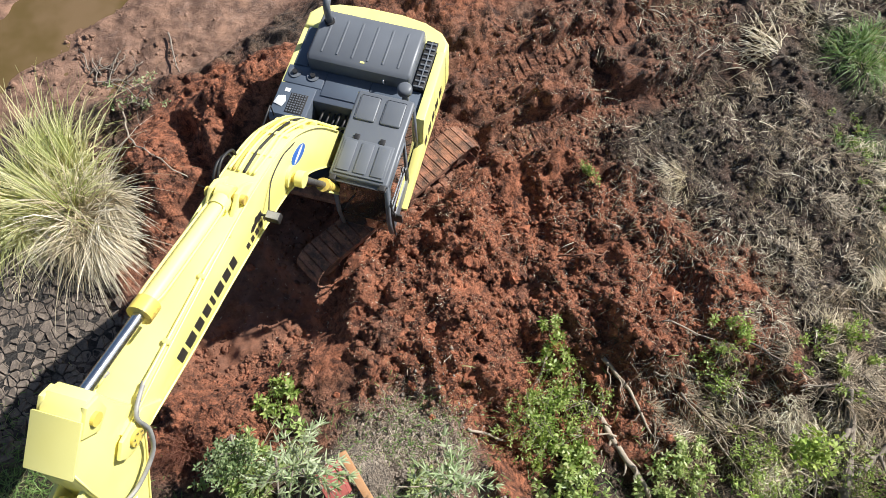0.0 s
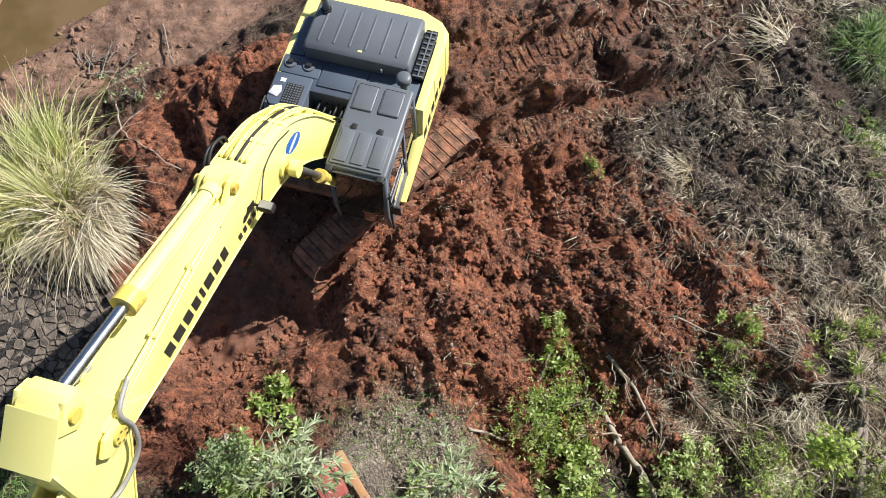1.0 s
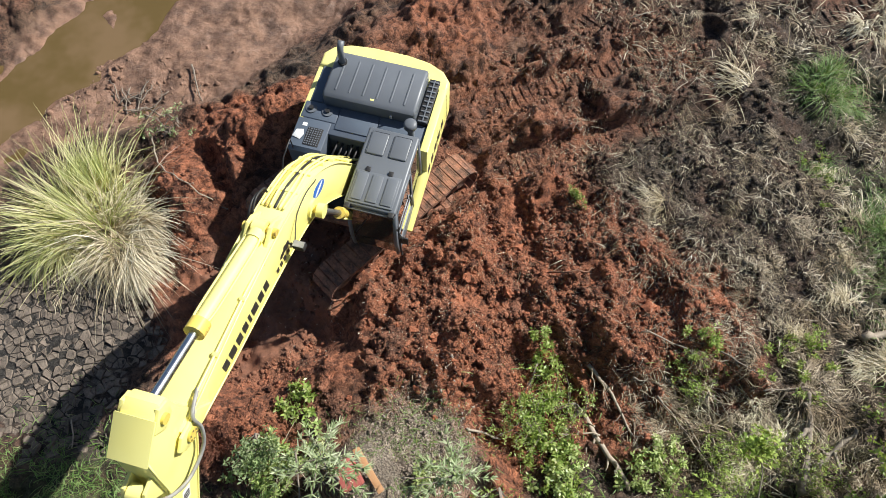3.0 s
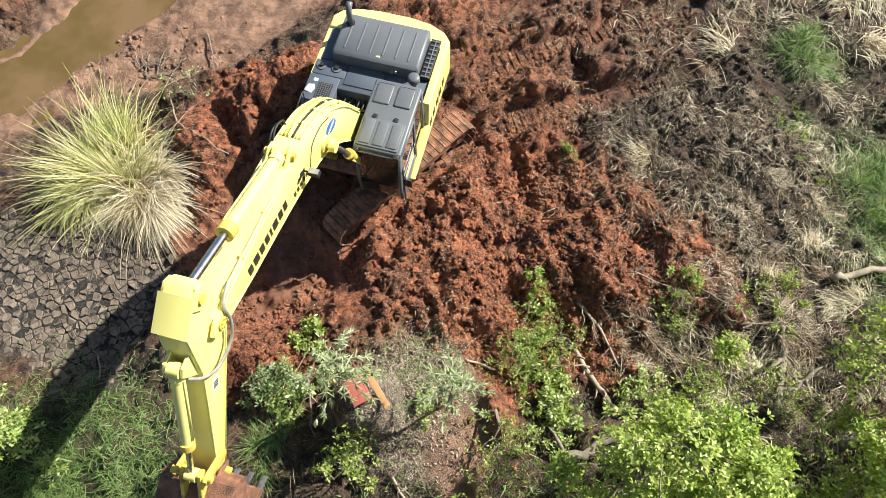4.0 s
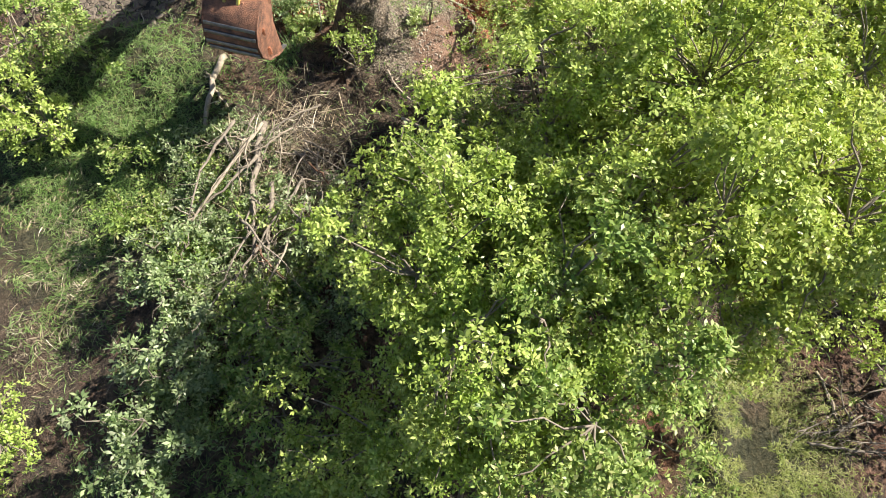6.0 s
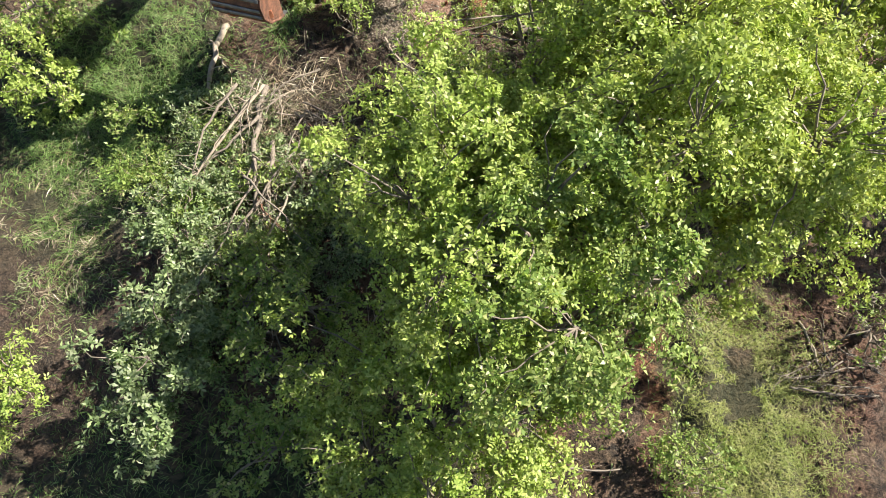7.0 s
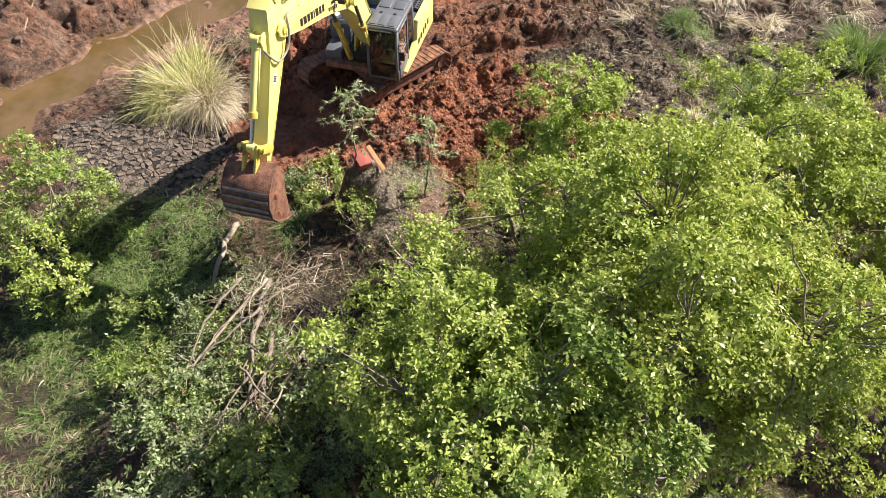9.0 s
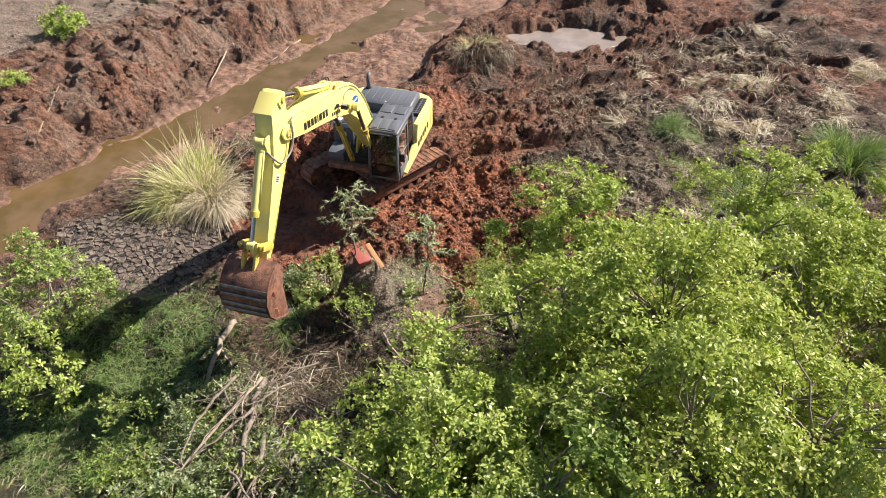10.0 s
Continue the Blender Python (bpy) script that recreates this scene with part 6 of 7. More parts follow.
scattered("straw_litter", "crushed dry straw and stems on dark soil", 30000, in_oval(8.4, 5.6, 4.2, 5.6, 0.45), 0.22, 0.0085, (0.12, 0.30), (0.1, 1.2), STRAW, 305, flow, "straw", 0.015, 2)
scattered("straw_litter", "long dry stems in tangled wisps", 7000, in_oval(8.8, 5.0, 3.2, 5.2, 0.6), 0.40, 0.011, (0.16, 0.22), (0.1, 0.9), STRAW, 315, flow, "straw")
scattered("straw_litter", "crushed dry straw over churned mud", 11000, in_oval(12.5, 14.0, 9.0, 5.5, 0.55), 0.34, 0.022, (0.14, 0.3), (0.0, 0.4), STRAW, 306, flow, "straw", 0.02, 1)
scattered("straw_litter", "dry cane leaves heaped over churned mud", 2600, in_oval(13.0, 12.5, 7.5, 4.0, 0.63), 0.8, 0.03, (0.25, 0.25), (0.2, 1.0), STRAW, 316, flow, "straw")
scattered("straw_litter", "trampled straw along the ruts", 9000, in_oval(4.8, 9.0, 3.6, 2.6, 0.55), 0.16, 0.007, (0.10, 0.25), (0.1, 1.2), STRAW, 307, flow, "straw", 0.012, 2)
scattered("straw_litter", "matted dry cane leaves on the low bank", 900, in_oval(-9.0, -5.8, 1.2, 2.0, 0.4), 0.4, 0.016, (0.25, 0.25), (0.2, 1.0), STRAW, 308, flow, "straw")
scattered("straw_litter", "dry stems under the fallen branches", 12000, in_oval(-2.6, -3.4, 2.6, 2.6, 0.42), 0.16, 0.012, (0.15, 0.3), (0.0, 0.4), FIBRE, 309, flow, "straw", 0.02, 1)
scattered("straw_litter", "dry weeds on the gravel mound", 3400, in_oval(-0.7, 0.3, 1.2, 1.7), 0.13, 0.006, (0.5, 0.4), (0.2, 1.0), STRAW, 310, None, "straw", 0.01, 2)
scattered("straw_litter", "matted straw beside the fallen branches", 8000, in_oval(6.0, 1.3, 2.8, 1.3, 0.5), 0.3, 0.009, (0.15, 0.3), (0.2, 1.3), STRAW, 311, flow, "straw", 0.02, 2)
scattered("straw_litter", "long dry grass heaped beside the fallen branches", 4200, in_oval(6.4, 1.3, 2.0, 1.0, 0.5), 0.5, 0.012, (0.2, 0.2), (0.2, 1.2), STRAW, 317, flow, "straw")
scattered("straw_litter", "dry twigs and straw on the red heap", 900, in_oval(2.6, 4.0, 3.6, 2.8, 0.5), 0.22, 0.005, (0.2, 0.4), (0.0, 0.3), STRAW, 312, None, "straw", 0.01, 2)
scattered("dry_twigs", "fine dry twigs tangled over the brush pile", 2600, in_oval(-3.4, -4.6, 1.5, 2.6, 0.35), 0.55, 0.012, (0.15, 0.35), (0.0, 0.8), STRAW, 320, None, "twigs", 0.5)
scattered("root_bits", "short pale root bits in red earth", 5000, in_oval(1.8, 3.9, 4.6, 3.3, 0.3), 0.05, 0.008, (0.2, 0.4), (0.0, 0.5), REED_DRY, 318, None, "roots", 0.012, 1)
scattered("root_bits", "short pale stem bits in dark earth", 9000, in_oval(6.8, 8.0, 5.4, 5.0, 0.35), 0.07, 0.009, (0.2, 0.4), (0.0, 0.5), REED_DRY, 319, None, "roots", 0.012, 1)
scattered("straw_litter", "bleached stems strewn over dark churned soil", 4000, in_oval(7.4, 7.0, 4.6, 5.0, 0.50), 0.30, 0.010, (0.16, 0.25), (0.1, 0.9), REED_DRY, 321, flow, "straw", 0.02, 2)
scattered("straw_litter", "bleached cane leaves strewn over far mud", 2600, in_oval(14.0, 13.0, 7.0, 4.6, 0.55), 0.62, 0.020, (0.2, 0.25), (0.1, 1.0), REED_DRY, 322, flow, "straw", 0.03, 2)
scattered("straw_litter", "dark wet fibres over the churned soil", 16000, in_oval(7.6, 6.6, 4.8, 5.6, 0.35), 0.20, 0.010, (0.2, 0.35), (0.0, 1.0), FIBRE, 323, flow, "straw", 0.01, 2)
scattered("weeds", "low green weeds over the thicket floor", 9000, in_oval(3.0, -4.5, 6.5, 5.0), 0.26, 0.018, (0.8, 0.5), (0.4, 1.4), GRASS_GREEN, 313, None, "weeds")
scattered("weeds", "thin weeds on the gravel mound", 900, in_oval(-0.6, 0.9, 1.5, 1.0), 0.16, 0.010, (0.9, 0.4), (0.4, 1.4), GRASS_GREEN, 314, None, "weeds")


def swath(label, x, y, turn, count, length, wide, mat, seed, width=0.011, bend=0.5):
    """A combed wisp of flattened dry stems that lie side by side and curl at the tips."""
    global rng
    rng = np.random.default_rng(seed)
    c, s = math.cos(turn), math.sin(turn)
    u, w = rng.uniform(-0.35, 0.35, count) * length, rng.normal(0, wide, count)
    px, py = x + c * u - s * w, y + s * u + c * w
    hump = 0.16 * np.exp(-(w / wide) ** 2) * rng.random(count)
    z0 = ground_z(x, y)
    base = np.stack([px - x, py - y, height(px, py) - z0 + 0.015 + hump], 1)
    a = turn + bend * w / wide * 0.5 + rng.normal(0, 0.75, count)
    way = np.stack([np.cos(a), np.sin(a), rng.normal(0.28, 0.2, count)], 1)
    v, q = blades(base, way, length * rng.uniform(0.4, 1.2, count), width * rng.uniform(0.6, 1.5, count), rng.uniform(0.2, 1.3, count), 4)
    ob = new("straw_wisp", quads_mesh("straw_wisp", v, q, mat))
    ob.matrix_basis = Matrix.Translation((x, y, z0))
    return tagged(ob, label, "straw", kind="stuff")


r_wisp = np.random.default_rng(311)
for k in range(104):
    if k < 34:
        wx, wy = 6.8 + r_wisp.normal(0, 1.4), 0.6 + r_wisp.normal(0, 0.8)
    elif k < 66:
        wx, wy = 8.2 + r_wisp.normal(0, 1.1), 4.0 + r_wisp.normal(0, 1.9)
    elif k >= 78:
        wx, wy = 14.0 + r_wisp.normal(0, 3.2), 12.8 + r_wisp.normal(0, 2.2)
        swath("long combed swath of bleached cane straw on far mud", wx, wy, r_wisp.normal(-0.4, 0.8), int(r_wisp.uniform(90, 190)), r_wisp.uniform(0.6, 1.2), r_wisp.uniform(0.2, 0.5), REED_DRY if k % 3 else STRAW, 800 + k, 0.02)
        continue
    else:
        wx, wy = 7.4 + r_wisp.normal(0, 1.6), 9.0 + r_wisp.normal(0, 1.4)
    swath("combed wisp of pale dry straw on dark soil", wx, wy, r_wisp.uniform(0, 6.28), int(r_wisp.uniform(70, 200)), r_wisp.uniform(0.25, 0.6), r_wisp.uniform(0.12, 0.32), STRAW if k % 3 else REED_DRY, 800 + k)


# ---- fallen wood ----
def fallen(label, points, r0, r1, seed, mat=None, twigs=5, lift=0.0, long=0.6):
    """A broken branch lying on the ground, with side twigs."""
    r = np.random.default_rng(seed)
    p0 = points[0]
    z0 = ground_z(p0[0], p0[1])
    pts = []
    for k, p in enumerate(points):
        zz = ground_z(p[0], p[1]) + r0 * 0.6 if len(p) < 3 else p[2]
        pts.append((p[0] - p0[0], p[1] - p0[1], zz - z0 + lift))
    path = smooth_path(pts, 5)
    n = len(path)
    path = [v + Vector(r.normal(0, max(r0 * 0.35, 0.018), 3)) for v in path]
    ob = thing("fallen_branch", label, "branch", pose(p0[0], p0[1], z0), "fallen branches")
    wood = mat or DEADWOOD
    part("limb", tube("limb", path, [r0 + (r1 - r0) * k / (n - 1) for k in range(n)], wood, 8), ob)
    for k in range(twigs):
        i = int(r.integers(1, n - 1))
        d = (path[i] - path[i - 1]).normalized()
        out = Vector((r.normal(0, 1), r.normal(0, 1), abs(r.normal(0.3, 0.5)))).normalized()
        e = path[i] + (d * 0.6 + out * 0.8) * long * r.uniform(0.4, 1.0)
        rr = r1 * 0.75
        part("twig", tube("twig", limb_path(path[i], e, 0.03, 0.03, r, 4), [rr * (1 - 0.18 * j) for j in range(5)], wood, 5), ob)
    return ob


fallen("pale bare trunk lying at the heap's foot", [(2.81, 1.74), (3.29, 0.89), (3.74, 0.04)], 0.075, 0.045, 401, None, 4)
fallen("thin bare branch beside the pale trunk", [(3.06, 2.54), (3.52, 1.9), (3.94, 1.0)], 0.045, 0.02, 402)
fallen("grey twisted root in dark soil", [(4.66, 2.26), (5.28, 1.9), (6.34, 1.39)], 0.05, 0.035, 403, BARK, 5)
fallen("forked grey trunk with broken limbs", [(7.41, 1.89), (7.3, 0.97), (6.9, -0.06)], 0.05, 0.09, 404, BARK, 4, 0.15)
fallen("broken grey limb of the forked trunk", [(8.36, 1.13), (7.8, 0.75), (7.28, 0.41)], 0.035, 0.06, 405, BARK, 3, 0.15)
fallen("short pale stick on red soil", [(0.42, 1.23), (1.14, 1.02)], 0.03, 0.02, 406, None, 1, 0, 0.2)
fallen("thin crooked root on red soil", [(2.28, 4.55), (2.78, 4.47), (3.3, 4.59)], 0.022, 0.014, 407, ROOTWOOD, 3, 0.03, 0.3)
fallen("pale stick across crushed straw", [(7.07, 3.58), (8.93, 3.35)], 0.03, 0.018, 408, None, 3)
fallen("short pale stick in the rut", [(5.22, 8.88), (6.09, 9.65)], 0.02, 0.012, 409, None, 1, 0.03, 0.2)
fallen("long pale root hanging into the pit", [(-7.36, 8.39), (-6.95, 7.5), (-6.15, 6.79), (-5.07, 6.17)], 0.022, 0.012, 410, None, 3, 0.05, 0.4)
fallen("bare stick standing in the mud", [(-6.78, 10.78), (-6.36, 9.61)], 0.025, 0.015, 411, BARK, 3, 0.08, 0.3)
fallen("thin stick on grey soil", [(-8.11, 1.53), (-7.85, 0.85)], 0.018, 0.012, 412, None, 1, 0, 0.2)
fallen("thick fallen trunk with split end", [(2.4, -0.96), (3.28, -0.59), (4.04, -0.28)], 0.11, 0.09, 413, BARK, 3, 0.1)
fallen("pale fallen trunk at the clearing edge", [(8.95, 3.08), (9.8, 3.25), (10.61, 3.38)], 0.09, 0.06, 414, None, 2, 0.05)
fallen("long thin bare branch over leaves", [(-1.08, -1.28), (-0.48, -1.98), (0.68, -2.32)], 0.03, 0.02, 415, None, 6, 0.12)
fallen("bare forked branch over leaves", [(-0.7, -2.43), (0.22, -2.86), (0.79, -2.37), (2.31, -2.03)], 0.04, 0.02, 416, None, 8, 0.15)
fallen("grey fallen trunk with shredded bark", [(-3.97, -2.79), (-3.94, -4.92), (-3.84, -6.27), (-4.24, -7.25)], 0.075, 0.04, 417, BARK, 9, 0.62, 1.0)
fallen("grey fallen trunk beside another", [(-3.58, -4.45), (-3.55, -5.98), (-3.68, -7.12)], 0.06, 0.035, 418, BARK, 8, 0.66, 1.0)
fallen("long pale peeled branch over brush", [(-3.83, -3.14, 0.9), (-4.56, -4.73, 1.1), (-5.14, -5.62, 0.9)], 0.04, 0.025, 419, None, 10, 0, 1.0)
fallen("pale fallen trunk in the grass", [(-5.3, -0.55), (-5.43, -1.76), (-5.51, -3.06)], 0.09, 0.05, 420, None, 3, 0.05)
fallen("bare branch among brush", [(-3.19, -6.27, 0.3), (-2.37, -6.97, 0.5)], 0.03, 0.015, 421, BARK, 5)
fallen("grey dead branch with many twigs", [(-3.98, -8.28, 0.5), (-3.41, -9.22, 0.9), (-2.65, -10.01, 1.1)], 0.035, 0.018, 423, BARK, 16, 0, 0.7)
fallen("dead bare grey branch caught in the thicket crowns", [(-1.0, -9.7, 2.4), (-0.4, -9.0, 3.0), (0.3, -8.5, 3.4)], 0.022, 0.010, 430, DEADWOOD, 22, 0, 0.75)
fallen("bare stick on cracked soil", [(8.32, -8.65), (8.48, -9.76)], 0.03, 0.018, 424, None, 6)
fallen("dead twiggy branch on cracked soil", [(7.69, -10.11), (8.59, -10.28), (9.51, -10.34)], 0.03, 0.018, 425, BARK, 14, 0.08)
fallen("pale dead branch in undergrowth", [(1.69, -11.62, 0.8), (2.74, -11.82, 0.9), (3.8, -11.82, 0.7)], 0.03, 0.015, 426, BARK, 8)
fallen("pale stick on the far bank", [(-9.97, 17.0), (-10.2, 14.4)], 0.04, 0.025, 427, None, 2, 0.08)
fallen("dry twiggy branch on the far bank", [(-14.99, 8.2), (-15.19, 11.36)], 0.03, 0.015, 428, None, 8, 0.08)
fallen("pale stick on the far bank", [(-6.9, 19.4), (-7.96, 16.75)], 0.035, 0.02, 429, None, 2, 0.08)
r_strip = np.random.default_rng(70)
for k in range(9):
    sx, sy = -3.6 + r_strip.normal(0, 0.7), -2.6 - 0.5 * k + r_strip.normal(0, 0.2)
    n = r_strip.uniform(0.9, 1.9)
    a = -1.57 + r_strip.normal(0, 0.5)
    zz = ground_z(sx, sy) + 0.7
    fallen("torn grey trunk strip in the brush pile", [(sx, sy, zz), (sx + n * 0.5 * math.cos(a) + r_strip.normal(0, 0.06), sy + n * 0.5 * math.sin(a), zz + 0.12), (sx + n * math.cos(a), sy + n * math.sin(a), zz + r_strip.uniform(-0.1, 0.2))],
           r_strip.uniform(0.015, 0.04), 0.012, 470 + k, (BARK, DEADWOOD, BARK, ROOTWOOD)[k % 4], 5, 0.0, 0.8)
for k in range(8):
    sx, sy = -3.6 + r_strip.normal(0, 0.8), -2.4 - 0.5 * k
    n, a = r_strip.uniform(1.4, 3.0), -1.7 + r_strip.normal(0, 0.55)
    zz = ground_z(sx, sy) + 0.75
    fallen("long torn grey trunk in the brush pile", [(sx, sy, zz), (sx + n * 0.5 * math.cos(a) + r_strip.normal(0, 0.12), sy + n * 0.5 * math.sin(a), zz + 0.2), (sx + n * math.cos(a), sy + n * math.sin(a), zz + r_strip.uniform(-0.1, 0.2))],
           r_strip.uniform(0.02, 0.045), 0.012, 640 + k, (BARK, BARK, DEADWOOD)[k % 3], 7, 0.0, 1.1)
r_dead = np.random.default_rng(78)
for k in range(9):
    cx, cy, a = 8.9 + r_dead.normal(0, 0.6), -10.2 + r_dead.normal(0, 0.8), r_dead.uniform(0, 6.28)
    fallen("dead grey twiggy branch beside the grass", [(cx, cy), (cx + 0.9 * math.cos(a), cy + 0.9 * math.sin(a))], 0.02, 0.010, 660 + k, BARK, 10, 0.15, 0.6)
r_sticks = np.random.default_rng(77)
for k in range(14):
    cx, cy = (-8.0 + r_sticks.normal(0, 0.35), 9.4 + r_sticks.normal(0, 0.35))
    a = r_sticks.uniform(0, 3.14)
    fallen("broken dark stick in the mud", [(cx, cy), (cx + 0.55 * math.cos(a), cy + 0.55 * math.sin(a))], 0.02, 0.012, 500 + k, BARK, 2, 0.06, 0.25)
for k in range(26):
    cx, cy = (-2.9 + r_sticks.normal(0, 1.1), -4.0 + r_sticks.normal(0, 1.3))
    a = r_sticks.normal(-1.0, 0.7)
    n = r_sticks.uniform(0.5, 1.3)
    fallen("broken grey branch in the brush pile", [(cx, cy), (cx + n * math.cos(a), cy + n * math.sin(a))], 0.024, 0.010, 540 + k, BARK if k % 3 else DEADWOOD, 6, 0.65, 0.6)
for k in range(22):
    cx, cy = (5.6 + r_sticks.normal(0, 1.9), 1.4 + r_sticks.normal(0, 0.9))
    a = r_sticks.normal(-0.8, 0.8)
    n = r_sticks.uniform(0.5, 1.2)
    fallen("thin bare branch on crushed straw", [(cx, cy), (cx + n * math.cos(a), cy + n * math.sin(a))], 0.022, 0.010, 580 + k, BARK if k % 2 else DEADWOOD, 4, 0.08, 0.5)


def leafy_fallen(label, x, y, turn, long, seed, mat, size=0.11, lift=0.35):
    """A felled leafy bough: a limb on the ground with leaf rings along its twigs."""
    global rng
    r = np.random.default_rng(seed)
    rng = np.random.default_rng(seed)
    z0 = ground_z(x, y)
    bough = thing("felled_bough", label, "bough", pose(x, y, z0, 0, 0, turn), "felled boughs")
    path = limb_path((0, 0, 0.06), (long, 0, lift), 0.12, 0.06, r, 7)
    part("limb", tube("limb", path, [0.035 - 0.0038 * k for k in range(8)], BARK, 7), bough)
    bits, spots = [], []
    for k in range(16):
        s = path[1 + k % 7]
        e = s + Vector((r.uniform(0.1, 0.5), r.choice([-1, 1]) * r.uniform(0.15, 0.6), r.uniform(0.0, 0.4)))
        lp = limb_path(s, e, 0.05, 0.03, r, 3)
        bits.append(tube_arrays(lp, [0.012, 0.009, 0.006, 0.004], 4, False))
        spots += [np.array(lp[j]) + r.normal(0, 0.10, 3) for j in (1, 2, 3) for m in range(4)]
    tagged(part("twigwork", mesh_of("twigwork", *join_arrays(bits), BARK, True), bough), kind="stuff")
    spots = np.array(spots)
    v, q = rosettes(spots, np.array([0.25, 0, 0.9]) + r.normal(0, 0.45, spots.shape), 6, size, 0.4)
    part("leaves", quads_mesh("leaves", v, q, mat), bough)
    return bough


r_bough = np.random.default_rng(99)
for k in range(24):
    bx, by = -4.7 + r_bough.normal(0, 0.9) + (2.2 if k % 4 == 0 else 0), -5.9 + r_bough.normal(0, 1.7)
    leafy_fallen("felled leafy bough with pale green leaves in the brush pile", bx, by, r_bough.uniform(150, 330), r_bough.uniform(0.9, 1.7), 700 + k, (LEAF_PALE, LEAF_MID, LEAF_PALE)[k % 3])
for k in range(12):
    bx, by = -3.5 + r_bough.normal(0, 0.6), -4.2 + r_bough.normal(0, 1.1)
    leafy_fallen("felled leafy bough over torn trunks", bx, by, r_bough.uniform(150, 330), r_bough.uniform(0.7, 1.3), 790 + k, LEAF_PALE, 0.09, 0.25)
for k in range(5):
    bx, by = 0.9 + r_bough.normal(0, 1.0), -2.7 + r_bough.normal(0, 0.6)
    leafy_fallen("felled leafy bough below the gravel mound", bx, by, r_bough.uniform(0, 360), r_bough.uniform(0.7, 1.4), 730 + k, (LEAF_MID, LEAF_PALE)[k % 2])
for k in range(8):
    bx, by = 4.2 + r_bough.normal(0, 2.4), 0.7 + r_bough.normal(0, 0.7)
    leafy_fallen("felled leafy bough beside crushed straw", bx, by, r_bough.uniform(0, 360), r_bough.uniform(0.6, 1.2), 750 + k, LEAF_FRESH, 0.065, 0.15)
for k in range(1):
    bx, by = -3.2 + r_bough.normal(0, 0.7), 1.2 + r_bough.normal(0, 0.5)
    leafy_fallen("small felled bough at the pit edge", bx, by, r_bough.uniform(0, 360), r_bough.uniform(0.4, 0.8), 770 + k, LEAF_PALE, 0.09, 0.25)


# ---- clods, stones, chips ----
def icosa():
    p = (1 + 5 ** 0.5) / 2
    v = np.array([(-1, p, 0), (1, p, 0), (-1, -p, 0), (1, -p, 0), (0, -1, p), (0, 1, p), (0, -1, -p), (0, 1, -p), (p, 0, -1), (p, 0, 1), (-p, 0, -1), (-p, 0, 1)]) / 1.9
    f = np.array([(0, 11, 5), (0, 5, 1), (0, 1, 7), (0, 7, 10), (0, 10, 11), (1, 5, 9), (5, 11, 4), (11, 10, 2), (10, 7, 6), (7, 1, 8), (3, 9, 4), (3, 4, 2), (3, 2, 6), (3, 6, 8), (3, 8, 9), (4, 9, 5), (2, 4, 11), (6, 2, 10), (8, 6, 7), (9, 8, 1)])
    return v, f


def clods(name, label, x, y, size, mat, seed, category="soil"):
    """Crumbs sunk into the ground; with no material of their own they take the earth's colours where they lie."""
    r = np.random.default_rng(seed)
    v0, f0 = icosa()
    n = len(x)
    turn = r.normal(size=(n, 3, 3))
    turn = np.linalg.qr(turn)[0]
    v = v0[None] * (1 + np.clip(r.normal(0, 0.36, (n, 12, 1)), -0.6, 0.9))
    v = np.einsum("nij,nkj->nki", turn, v) * size[:, None, None] * r.uniform(0.55, 1.35, (n, 1, 3))
    v = v + np.stack([x, y, height(x, y) - size * (0.15 if mat is None else -0.1)], 1)[:, None]
    f = (np.arange(n)[:, None, None] * 12 + f0[None]).reshape(-1, 3)
    me = quads_mesh(name, v.reshape(-1, 3), f, mat or EARTH)
    if mat is None:
        paint_zones(me, np.repeat(x, 12), np.repeat(y, 12))
    return tagged(new(name, me), label, category, kind="stuff")


def sizes(r, n, low, high):
    return low * (high / low) ** (r.random(n) ** 3.0)


r_clod = np.random.default_rng(88)
x, y = in_oval(2.4, 3.7, 4.0, 3.1)(r_clod, 15000)
clods("red_clods", "loose crumbling red earth clods", x, y, sizes(r_clod, len(x), 0.013, 0.085), None, 601)
x, y = in_oval(-4.3, 6.2, 3.4, 3.4)(r_clod, 4200)
clods("red_clods", "loose red earth clods round the pit", x, y, sizes(r_clod, len(x), 0.012, 0.08), None, 602)
x, y = in_oval(-4.0, 2.0, 2.2, 1.3)(r_clod, 3000)
clods("red_clods", "loose red earth clods on the pit's lit slope", x, y, sizes(r_clod, len(x), 0.012, 0.08), None, 609)
x, y = in_oval(5.5, 8.0, 5.2, 4.6)(r_clod, 13000)
clods("dark_clods", "dark crumbled earth clods", x, y, sizes(r_clod, len(x), 0.013, 0.085), None, 603)
x, y = in_oval(-14.0, 14.5, 5.5, 7.0)(r_clod, 2200)
ok = zones(x, y)["bank"] > 0.3
clods("dark_clods", "dark crumbled clods on the far bank", x[ok], y[ok], sizes(r_clod, ok.sum(), 0.018, 0.14), None, 604)
x, y = in_oval(9.0, 16.0, 9.0, 6.0)(r_clod, 2500)
clods("dark_clods", "dark crumbled clods in churned mud", x, y, sizes(r_clod, len(x), 0.018, 0.13), None, 605)
x, y = in_oval(-0.6, 0.4, 1.15, 1.6)(r_clod, 2200)
clods("gravel_chips", "pale gravel chips on a small mound", x, y, sizes(r_clod, len(x), 0.010, 0.035), CHIP, 606, "gravel")
x, y = in_oval(-7.6, 9.9, 3.0, 1.6)(r_clod, 500)
clods("mud_lumps", "wet brown mud lumps", x, y, sizes(r_clod, len(x), 0.02, 0.10), None, 607)
x, y = in_oval(8.4, -9.6, 1.6, 2.2)(r_clod, 900)
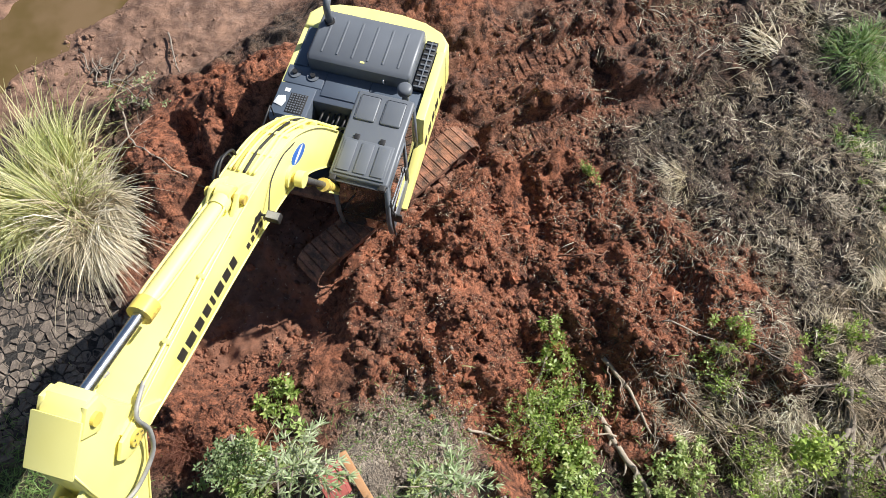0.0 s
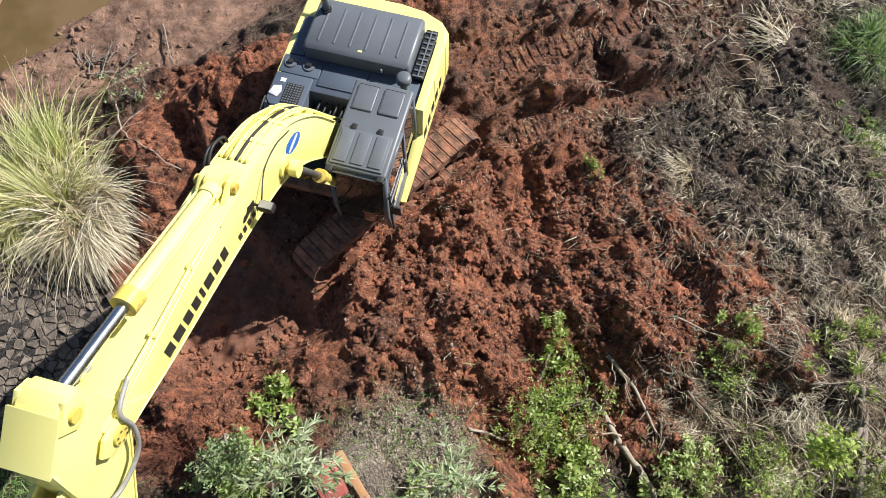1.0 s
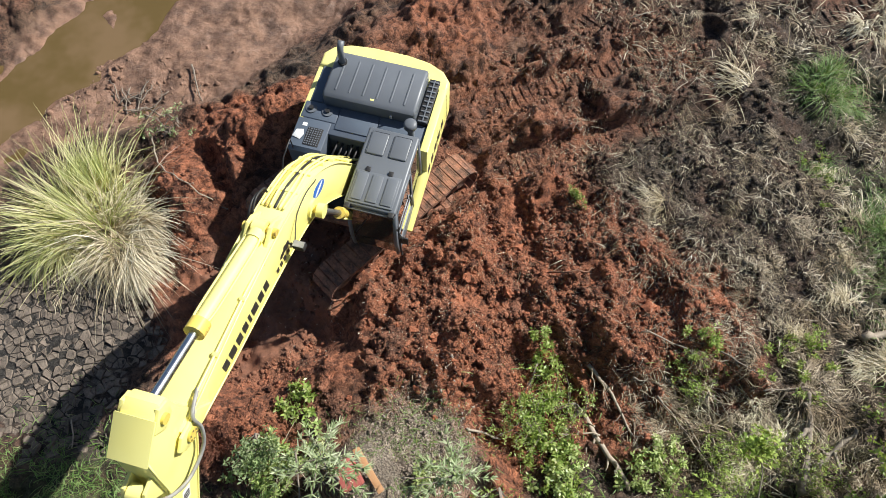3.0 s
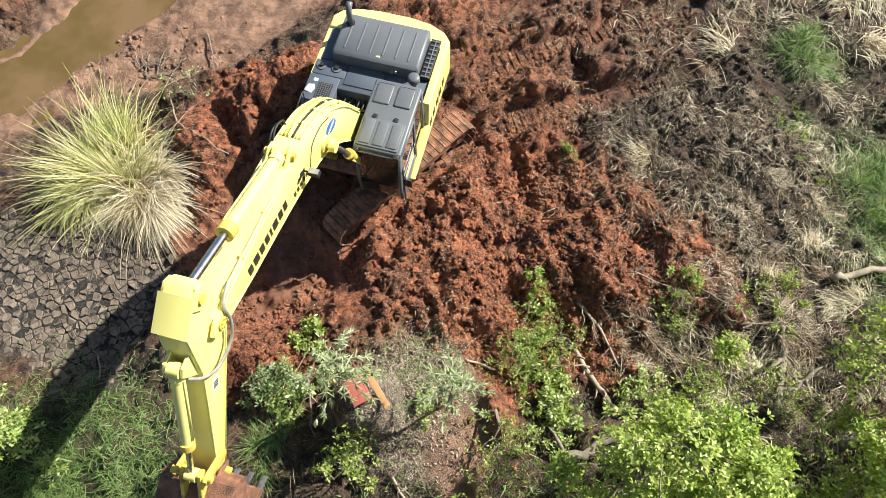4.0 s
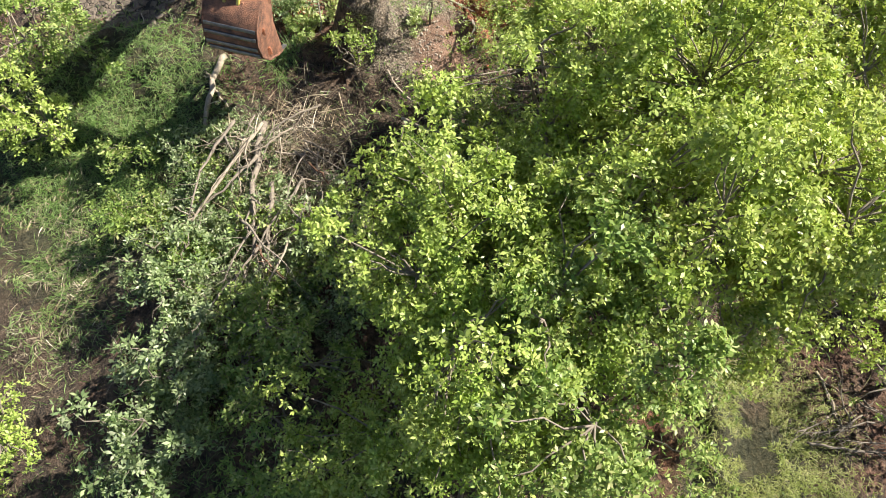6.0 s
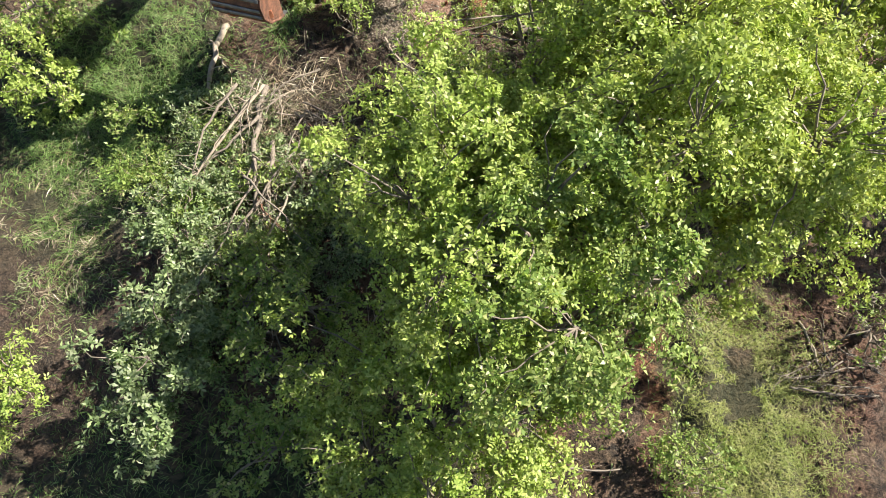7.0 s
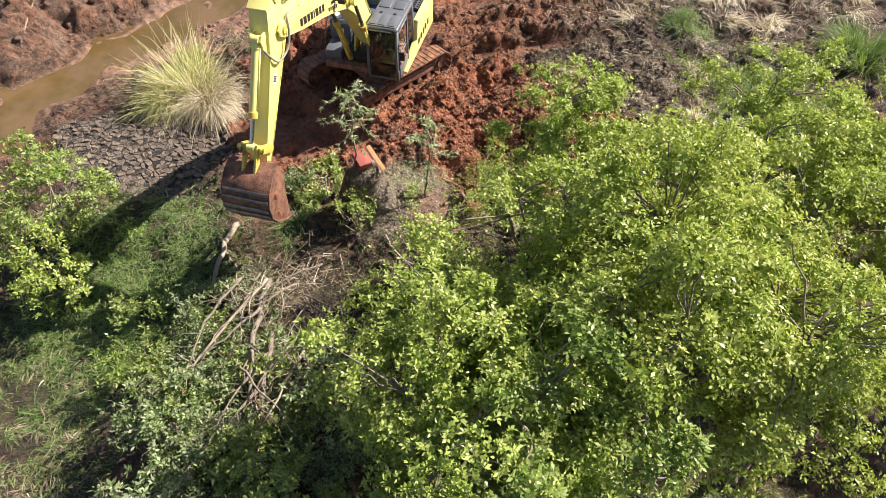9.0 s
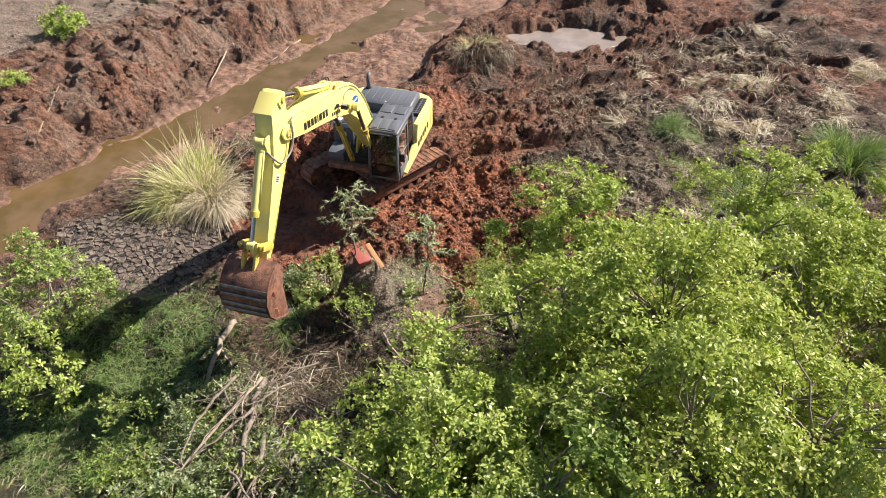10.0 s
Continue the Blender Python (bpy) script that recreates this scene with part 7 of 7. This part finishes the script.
clods("dark_clods", "dry brown clods beside the grass", x, y, sizes(r_clod, len(x), 0.015, 0.07), None, 608)
v0, f0 = icosa()
for k in range(64):
    cx, cy = (2.2 + r_clod.normal(0, 2.0), 3.4 + r_clod.normal(0, 1.6))
    s = 0.045 + 0.085 * r_clod.random() ** 2
    bm = bmesh.new()
    bmesh.ops.create_icosphere(bm, subdivisions=2, radius=s)
    for v in bm.verts:
        v.co *= 1 + 0.9 * noise.noise(v.co * (1.5 / s) + Vector((k, 0, 0)))
        v.co.x *= 1.0 + 0.4 * math.sin(k)
        v.co.z *= 0.7
    ob = new("earth_clod", bm_mesh("earth_clod", bm, CLOD_RED))
    ob.matrix_basis = pose(cx, cy, ground_z(cx, cy) + s * 0.25, 0, 0, k * 37)
    tagged(ob, "large red earth clod on the dug heap", "clod", "earth clods")

# ---- broken red crate and plank at the mound ----
zc = ground_z(-1.75, 0.35)
crate = thing("crate", "faded red broken plastic crate half buried in weeds", "crate", pose(-1.70, 0.30, zc + 0.12, 14, -10, 24))
part("floor_panel", bm_mesh("floor_panel", box(-0.20, 0.20, -0.26, 0.26, 0, 0.02, 0.006), RED_PLASTIC, True), crate)
for x0, x1, y0, y1, name in ((-0.20, -0.185, -0.26, 0.26, "side"), (0.185, 0.20, -0.26, 0.26, "side"), (-0.185, 0.185, -0.26, -0.245, "end"), (-0.185, 0.185, 0.245, 0.26, "end")):
    part(name + "_wall", bm_mesh(name + "_wall", box(x0, x1, y0, y1, 0.0, 0.22, 0.005), RED_PLASTIC, True), crate)
part("lid_flap", bm_mesh("lid_flap", box(-0.19, 0.19, -0.25, 0.25, -0.008, 0.008, 0.005), RED_PLASTIC, True), crate, m=pose(0.03, 0.0, 0.235, 0, 10, 4))
plank = new("plank", bm_mesh("plank", prism([(-0.45, -0.07), (0.45, -0.055), (0.43, 0.07), (-0.44, 0.06)], 0, 0.03, 0.006, axis="z"), PLANKWOOD, True))
plank.matrix_basis = pose(-1.34, 0.33, ground_z(-1.34, 0.33) + 0.16, 6, 14, -58)
tagged(plank, "weathered orange-brown board leaning on the crate", "plank")


# ---- dried mud plates of the old stream bed ----
def mud_plates():
    r = np.random.default_rng(21)
    step = 0.165
    seeds = []
    for gy in np.arange(0.6, 5.8, step):
        for gx in np.arange(-12.6, -5.9, step):
            seeds.append((gx + r.uniform(-0.95, 0.95) * step, gy + r.uniform(-0.95, 0.95) * step))
    seeds = np.array(seeds)
    keep = zones(seeds[:, 0], seeds[:, 1])["clay"] > 0.4
    order = np.argsort(np.hypot(seeds[:, 0] + 8.6, seeds[:, 1] - 3.0))
    singles, rest = 0, ([], [])
    base_z = height(seeds[:, 0], seeds[:, 1])
    for k in order:
        if not keep[k] or r.random() < 0.06:
            continue
        c = seeds[k]
        poly = [np.array(p) for p in ((-0.3, -0.3), (0.3, -0.3), (0.3, 0.3), (-0.3, 0.3))]
        rel = seeds - c
        for j in np.nonzero((np.hypot(rel[:, 0], rel[:, 1]) < 0.66))[0]:
            if j == k:
                continue
            n = rel[j]
            lim = n @ n / 2
            cut = []
            for a, b in zip(poly, poly[1:] + poly[:1]):
                da, db = a @ n - lim, b @ n - lim
                if da <= 0:
                    cut.append(a)
                if da * db < 0:
                    cut.append(a + (b - a) * da / (da - db))
            poly = cut
        if len(poly) < 3:
            continue
        poly = np.array(poly)
        size = np.hypot(poly[:, 0], poly[:, 1]).mean()
        poly = poly * max(0.4, 1 - r.uniform(0.005, 0.022) / size)
        z0 = float(base_z[k])
        tx, ty = r.normal(0, 0.13, 2)
        top = r.uniform(0.0, 0.05)
        n = len(poly)
        rings = []
        for s, zz in ((1.02, -0.06), (1.0, top - 0.014), (0.86, top), (0.5, top - 0.006)):
            rings += [(p[0] * s, p[1] * s, zz + (p[0] * tx + p[1] * ty) * (zz > 0)) for p in poly * r.uniform(0.9, 1.06, (n, 1))]
        faces = [(a * n + i, a * n + (i + 1) % n, (a + 1) * n + (i + 1) % n, (a + 1) * n + i) for a in range(3) for i in range(n)]
        faces.append(tuple(range(3 * n, 4 * n)))
        if singles < 300:
            part("mud_plate", mesh_of("mud_plate", rings, faces, CLAY), ground, m=Matrix.Translation((c[0], c[1], z0)))
            singles += 1
        else:
            k0 = len(rest[0])
            rest[0].extend((v[0] + c[0], v[1] + c[1], v[2] + z0) for v in rings)
            rest[1].extend(tuple(i + k0 for i in f) for f in faces)
    if rest[0]:
        tagged(part("mud_plates", mesh_of("mud_plates", rest[0], rest[1], CLAY), ground), kind="stuff")


mud_plates()
